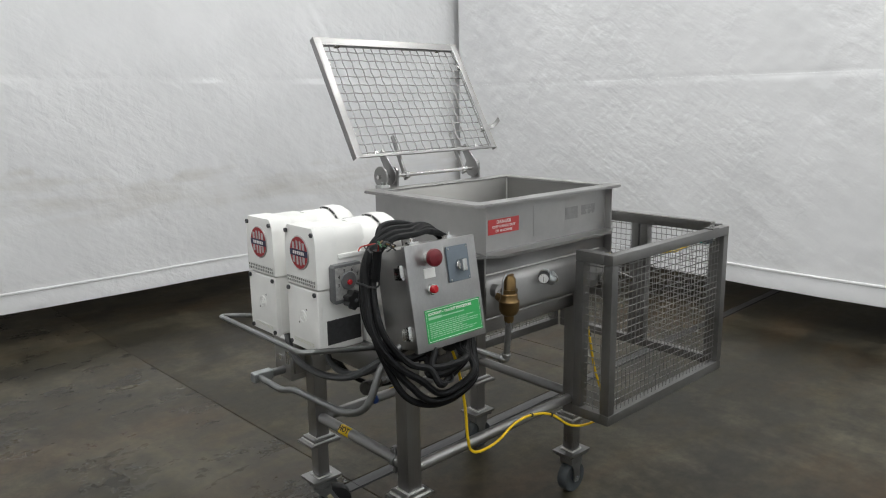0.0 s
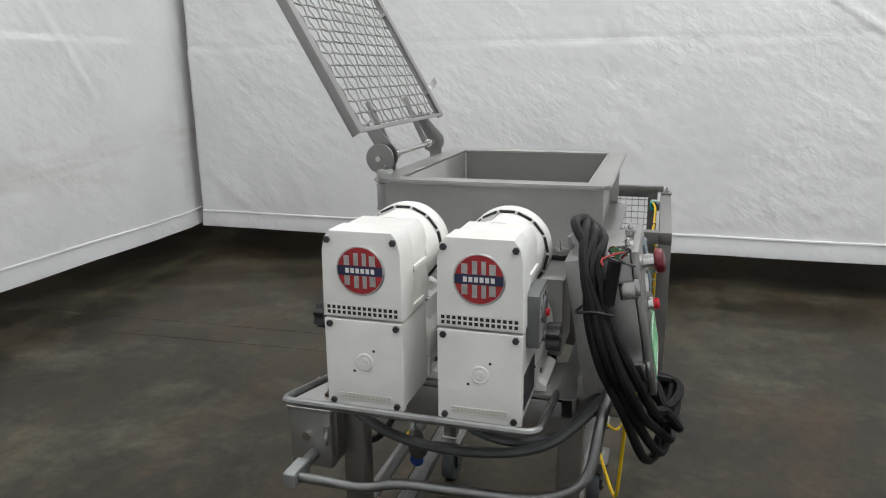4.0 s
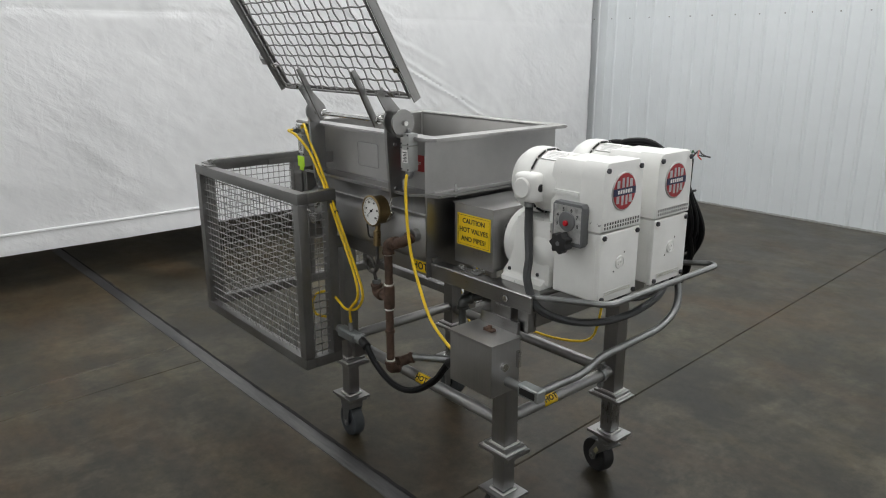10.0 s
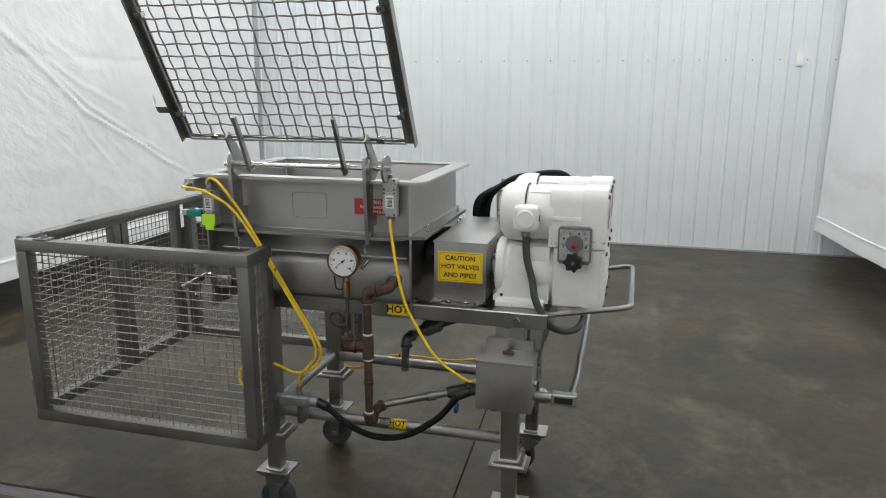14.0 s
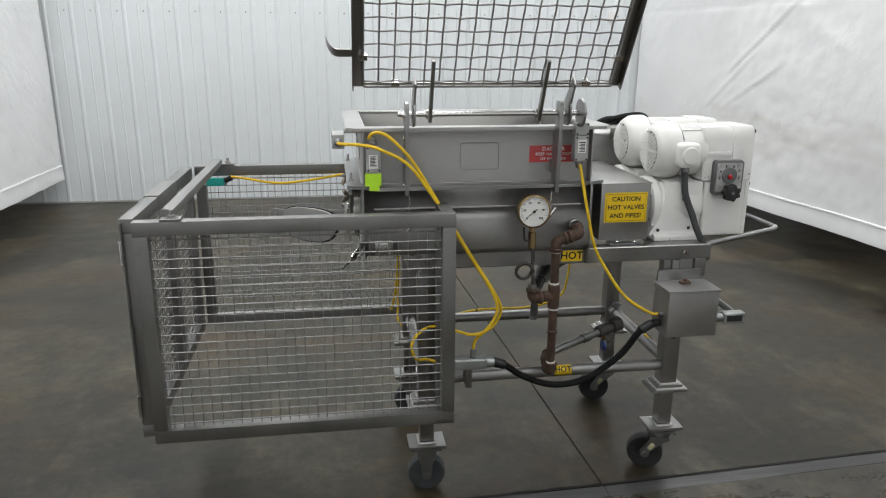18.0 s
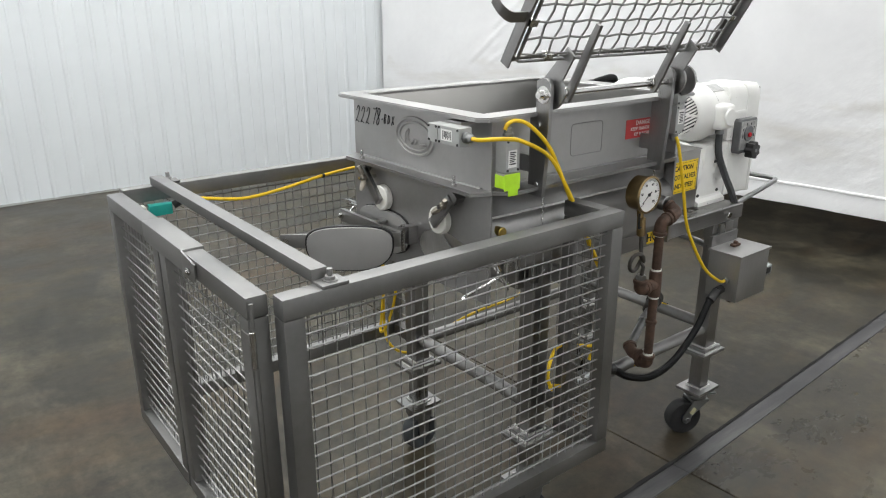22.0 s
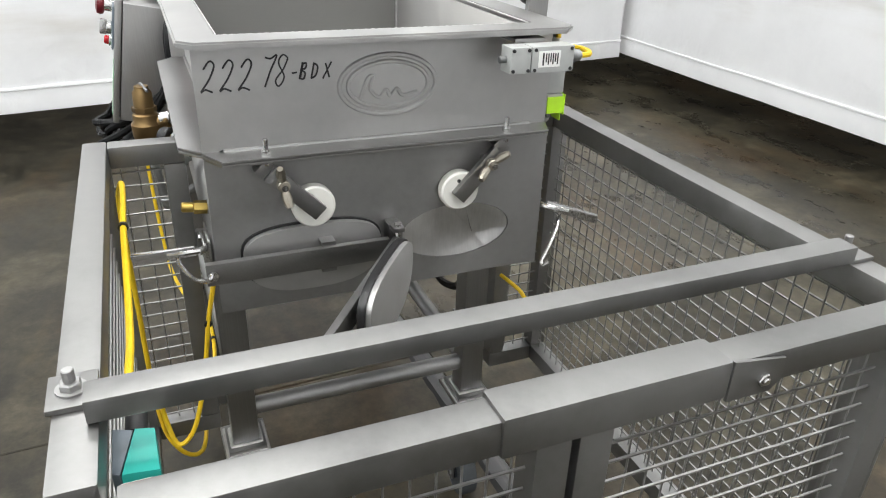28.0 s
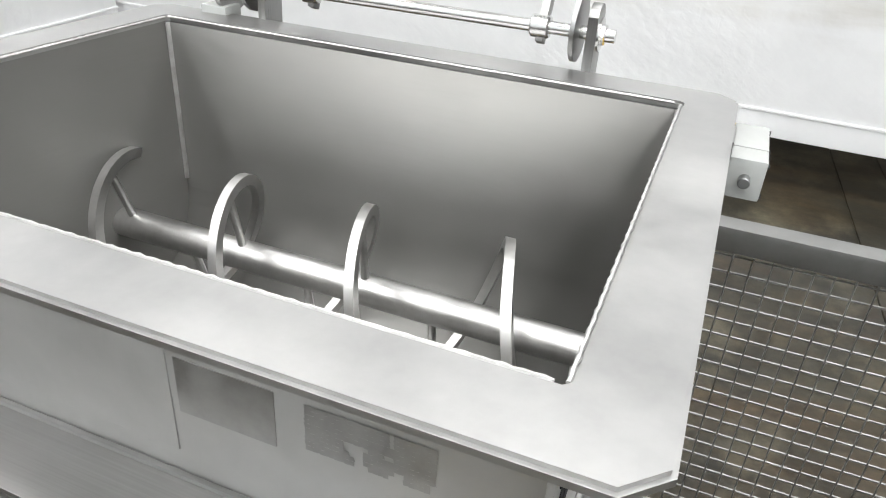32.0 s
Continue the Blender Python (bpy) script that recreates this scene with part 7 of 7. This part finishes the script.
cable("gate_sensor_cable", [(3.258, 1.682, 0.986), (3.20, 1.672, 0.975), (3.08, 1.672, 0.955), (2.95, 1.672, 0.965), (2.82, 1.672, 0.985), (2.70, 1.674, 0.995), (2.640, 1.670, 0.985), (2.612, 1.661, 0.945), (2.605, 1.659, 0.85), (2.604, 1.659, 0.72), (2.606, 1.659, 0.56), (2.612, 1.668, 0.43), (2.615, 1.70, 0.362), (2.57, 1.735, 0.325), (2.48, 1.755, 0.342), (2.40, 1.785, 0.402), (2.30, 1.797, 0.428), (2.20, 1.792, 0.428), (2.08, 1.76, 0.415), (1.97, 1.735, 0.425), (1.91, 1.722, 0.455), (1.888, 1.716, 0.52), (1.872, 1.71, 0.63), (1.84, 1.705, 0.76), (1.806, 1.70, 0.842)], Y, YELLOW, "yellow cable tied along the guard and lower tube", "cable", (), ((2.30, 1.797, 0.428), (2.82, 1.672, 0.985), (2.40, 1.785, 0.402)))

cable("sensor_cable", [(2.616, 1.668, 0.52), (2.626, 1.674, 0.46), (2.642, 1.690, 0.412), (2.640, 1.722, 0.438), (2.628, 1.750, 0.52), (2.622, 1.768, 0.61), (2.619, 1.780, 0.68), (2.612, 1.80, 0.76)], Y, YELLOW, "yellow sensor cable looping up beside the leg", "cable", (), ((2.620, 1.778, 0.672),))


# ---- steam pipework ----
def elbow(p, a, b, r=0.0175, arm=0.030):
    """A threaded elbow at p with arms along a and b, banded at the mouths."""
    p, a, b = Vector(p), Vector(a).normalized(), Vector(b).normalized()
    bm = hose(bent([p + a * arm, p, p + b * arm], 0.024, 6), r, 16)
    for d in (a, b):
        bm = rod(p + d * (arm - 0.010), p + d * (arm + 0.002), r * 1.18, 16, bevel=0.002, bm=bm)
    return bm


def make_gauge_line():
    g = thing("steam_pipework", 2.186, 2.45, 0.45, "rusty iron steam pipe with elbows and a tee", "pipe")
    py = 2.455
    part("elbow", elbow((2.110, py, 0.915), (0, -0.9, 0.35), (1, 0, -0.2), 0.0175, 0.036), RUST, g)
    part("elbow", elbow((2.185, py, 0.898), (-1, 0, 0.2), (0, 0, -1), 0.0175, 0.034), RUST, g)
    part("pipe", rod((2.185, py, 0.87), (2.185, py, 0.46), 0.0135, 16), RUST, g)
    part("tee", rod((2.185, py, 0.755), (2.185, py, 0.675), 0.0185, 16, bevel=0.003), RUST, g)
    part("tee_branch", rod((2.185, py, 0.715), (2.222, py, 0.715), 0.0175, 16, bevel=0.003), RUST, g)
    part("elbow", elbow((2.255, py, 0.712), (-1, 0, 0), (0, 0, 1)), RUST, g)
    part("elbow", elbow((2.185, py, 0.455), (0, 0, 1), (0, -1, 0)), RUST, g)
    part("elbow", elbow((2.185, 2.395, 0.470), (0, 1, 0), (-0.5, -0.6, 0.3)), RUST, g)
    for zz in (0.7575, 0.6725, 0.4895, 0.862):
        part("thread_tape", rod((2.185, py, zz - 0.003), (2.185, py, zz + 0.003), 0.0150, 16), NYLON, g, "white thread tape at the joint")
    part("collar", rod((2.255, py, 0.745), (2.255, py, 0.758), 0.014, 6), GALV, g)
    part("union", rod((2.185, py, 0.60), (2.185, py, 0.588), 0.0165, 16, bevel=0.002), RUST, g)
    s = thing("drain_valve", 1.93, 2.28, 0.45, "steel pipe with an iron valve and a blue lever tag", "valve")
    part("pipe", rod((2.165, 2.375, 0.482), (1.955, 2.285, 0.512), 0.0125, 14), GALV, s)
    part("coupling", rod((2.03, 2.317, 0.501), (2.00, 2.304, 0.505), 0.0165, 14, bevel=0.002), GALV, s)
    part("body", rod((1.965, 2.289, 0.511), (1.905, 2.263, 0.520), 0.021, 18, bevel=0.004), IRON, s)
    part("end_cap", rod((1.905, 2.263, 0.520), (1.868, 2.247, 0.525), 0.026, 18, bevel=0.004), IRON, s)
    part("stem", rod((1.935, 2.276, 0.510), (1.935, 2.276, 0.475), 0.006, 10), BRASS, s)
    part("tag", rod((1.930, 2.276, 0.455), (1.940, 2.276, 0.455), 0.020, 20, bevel=0.002), BLUE, s, "blue lever disc")
    # pressure gauge on its pigtail
    p = thing("pressure_gauge", 2.260, 2.455, 0.75, "white-faced pressure gauge in a brass case", "pressure gauge")
    gz, gy = 0.993, 2.418
    ax = Matrix.Translation((2.262, gy, gz)) @ Matrix.Rotation(radians(-90), 4, "X")
    part("case", lathe([(0.0, 0.0), (0.044, 0), (0.047, 0.003), (0.047, 0.036), (0.051, 0.038), (0.052, 0.046), (0.047, 0.049), (0.0465, 0.0445)], ax, 40, caps=False), BRASS_DARK, p)
    face = part("dial", lathe([(0.0465, 0.044), (0.0, 0.044)], ax, 40, caps=False), GLASS_FACE, p)
    bm = None
    for k in range(41):
        t = radians(225 - k * 270 / 40)
        lo, w = (0.036, 0.0006) if k % 4 == 0 else (0.039, 0.0003)
        own = box(-w, w, gy + 0.0441, gy + 0.0446, lo, 0.0425, 0)
        own.transform(Matrix.Translation((2.262, 0, gz)) @ Matrix.Rotation(-(math.pi / 2 - t), 4, "Y"))
        bm = merge(bm, own)
    tagged(part("scale", bm, INK, face, smooth=False), kind="stuff")
    for k, num in enumerate(("0", "20", "40", "60", "80", "100")):
        t = radians(225 - k * 270 / 5)
        words("numeral", num, 0.009, (2.262 - 0.030 * math.cos(t), gy + 0.0443, gz + 0.030 * math.sin(t)), (-1, 0, 0), (0, 0, 1), INK, face)
    t = radians(218)
    part("needle", hose([(2.262 + 0.012 * math.cos(t), gy + 0.0458, gz - 0.012 * math.sin(t)), (2.262 - 0.034 * math.cos(t), gy + 0.0458, gz + 0.034 * math.sin(t))], lambda u: 0.0016 - 0.0011 * u, 5), INK, face)
    part("needle_hub", rod((2.262, gy + 0.044, gz), (2.262, gy + 0.048, gz), 0.004, 14), INK, face)
    part("neck", rod((2.262, gy + 0.02, gz - 0.046), (2.260, gy + 0.024, 0.918), 0.010, 6), BRASS_DARK, p)
    part("cock", rod((2.260, gy + 0.025, 0.925), (2.259, gy + 0.028, 0.872), 0.0125, 14, bevel=0.003), BRASS_DARK, p)
    part("cock_lever", hose(bent([(2.262, gy + 0.03, 0.90), (2.288, gy + 0.04, 0.90), (2.292, gy + 0.042, 0.945)], 0.01), 0.003, 6), BLACK, p)
    coil = [Vector((2.257, 2.446, 0.875)), Vector((2.256, 2.448, 0.84)), Vector((2.258, 2.452, 0.812))]
    coil += [Vector((2.284 + 0.026 * math.cos(a), 2.455 + 0.016 * (a / 6.28), 0.802 + 0.026 * math.sin(a))) for a in np.linspace(math.pi, -math.pi, 14)]
    coil += [Vector((2.257, 2.462, 0.785)), Vector((2.255, 2.457, 0.757))]
    part("pigtail", hose(coil, 0.0058, 8), IRON, p, "looped pigtail siphon")


make_gauge_line()


def make_north_fittings():
    v = thing("relief_valve", 2.092, 1.722, 0.86, "brown bronze safety relief valve with a lever", "valve")
    x, y = 2.092, 1.722
    part("body", lathe([(0.012, 0.850), (0.0165, 0.858), (0.0165, 0.874), (0.028, 0.882), (0.0335, 0.895), (0.0345, 0.925), (0.029, 0.933), (0.0285, 0.948), (0.0235, 0.953), (0.0215, 1.0), (0.016, 1.008), (0.016, 1.014), (0.0, 1.0145)], Matrix.Translation((x, y, 0)), 28), BRASS, v)
    part("collar", rod((x, y, 0.955), (x, y, 0.966), 0.028, 8), BRASS, v)
    part("inlet", rod((2.10, 1.774, 0.932), (x, y + 0.02, 0.925), 0.019, 18, bevel=0.002), BRASS, v)
    part("inlet_nipple", rod((2.10, 1.776, 0.938), (2.098, 1.752, 0.934), 0.016, 16), STEEL_BRIGHT, v)
    part("lever", hose(bent([(x + 0.03, y + 0.012, 1.008), (x - 0.012, y, 1.018), (x - 0.036, y - 0.006, 1.005), (x - 0.042, y - 0.008, 0.955)], 0.02), 0.0035, 8), GALV, v, "bent lifting lever")
    d = thing("relief_outlet", 2.10, 1.73, 0.70, "galvanized drop pipe with an elbow under the relief valve", "pipe")
    part("pipe", rod((x, y, 0.855), (2.098, 1.738, 0.725), 0.0105, 14), GALV, d)
    part("elbow", elbow((2.099, 1.742, 0.712), (0, -0.1, 1), (-0.6, 0.8, 0.25), 0.0135, 0.022), GALV, d)
    part("nut", rod((x, y, 0.856), (x, y, 0.842), 0.014, 6), GALV, d)
    part("tail_pipe", hose(glide([(2.088, 1.756, 0.717), (2.05, 1.81, 0.735), (2.0, 1.88, 0.76)], 4), 0.011, 10), GALV, d)
    g = thing("small_gauge", 2.34, 1.765, 0.94, "small black vacuum gauge on a cast tee at the jacket", "gauge")
    c, w = Vector((2.318, 1.762, 0.958)), Vector((-0.80, -0.55, -0.14)).normalized()
    m, _ = aim(c - w * 0.014, c + w * 0.014)
    part("case", lathe([(0.0, 0.0), (0.0185, 0.0), (0.0205, 0.002), (0.0205, 0.026), (0.0187, 0.028), (0.0182, 0.0262), (0.0, 0.0262)], m, 32), BLACK, g)
    face = part("dial", lathe([(0.018, 0.0266), (0.0, 0.0266)], m, 32, caps=False), GLASS_FACE, g)
    part("needle", rod(c + w * 0.0132 + Vector((0, 0, -0.011)), c + w * 0.0132 + Vector((0, 0, 0.008)), 0.0008, 5), INK, face)
    bm = None
    for k in range(21):
        t = radians(225 - k * 13.5)
        own = box(-0.0003, 0.0003, 0.0135, 0.0168, 0.0267, 0.0270, 0)
        own.transform(m @ Matrix.Rotation(t, 4, "Z"))
        bm = merge(bm, own)
    tagged(part("scale", bm, INK, face, smooth=False), kind="stuff")
    part("stem", rod(c - w * 0.013, c - w * 0.032, 0.008, 6), BRASS_BRIGHT, g, "brass stem")
    e = c - w * 0.030
    part("tee", hose(bent([e, e - w * 0.022, Vector((2.372, 1.772, 0.930)), Vector((2.394, 1.780, 0.940)), Vector((2.402, 1.797, 0.948))], 0.018), 0.0160, 12), ALU, g, "blue-grey cast tee")
    part("band", rod(e - w * 0.004, e - w * 0.012, 0.0195, 16, bevel=0.002), ALU, g)
    part("band", rod((2.388, 1.777, 0.936), (2.394, 1.781, 0.940), 0.0195, 16, bevel=0.002), ALU, g)
    part("nipple", rod((2.401, 1.794, 0.947), (2.404, 1.814, 0.950), 0.013, 14), STEEL_BRIGHT, g, "bright steel nipple")
    t = thing("bottom_drain", 2.05, 2.05, 0.66, "galvanized drain elbow with an iron reducer under the trough", "pipe")
    part("drop", rod((2.160, 2.152, 0.520), (2.156, 2.154, 0.618), 0.0135, 14), DARK_GALV, t)
    part("drop_end", rod((2.160, 2.152, 0.5185), (2.1597, 2.152, 0.532), 0.0142, 14), GALV, t, "bright threaded end")
    part("elbow", elbow((2.154, 2.153, 0.642), (0, 0, -1), (-0.45, -0.85, 0.12), 0.0185, 0.032), DARK_GALV, t)
    part("nipple", rod((2.138, 2.124, 0.646), (2.112, 2.076, 0.652), 0.0135, 14), DARK_GALV, t)
    m, h = aim((2.122, 2.094, 0.650), (2.078, 2.012, 0.660))
    part("reducer", lathe([(0.018, 0), (0.019, 0.012), (0.030, 0.035), (0.031, 0.075), (0.033, 0.077), (0.033, h), (0.020, h)], m, 20), DARK_GALV, t)
    part("pipe", rod((2.08, 2.015, 0.660), (1.90, 1.90, 0.705), 0.021, 16), IRON, t)
    part("bolt", hexbolt((2.095, 2.04, 0.687), (0, 0, 1), 0.008, 0.014), GALV, t)
    part("riser", rod((1.905, 1.903, 0.70), (1.905, 1.903, 0.832), 0.019, 14), IRON, t)


DARK_GALV = steel("weathered_zinc_fitting", 0.2, 0.5, (5, 5, 5), (0.95, 1.0, 1.0), blotch=18)
make_north_fittings()
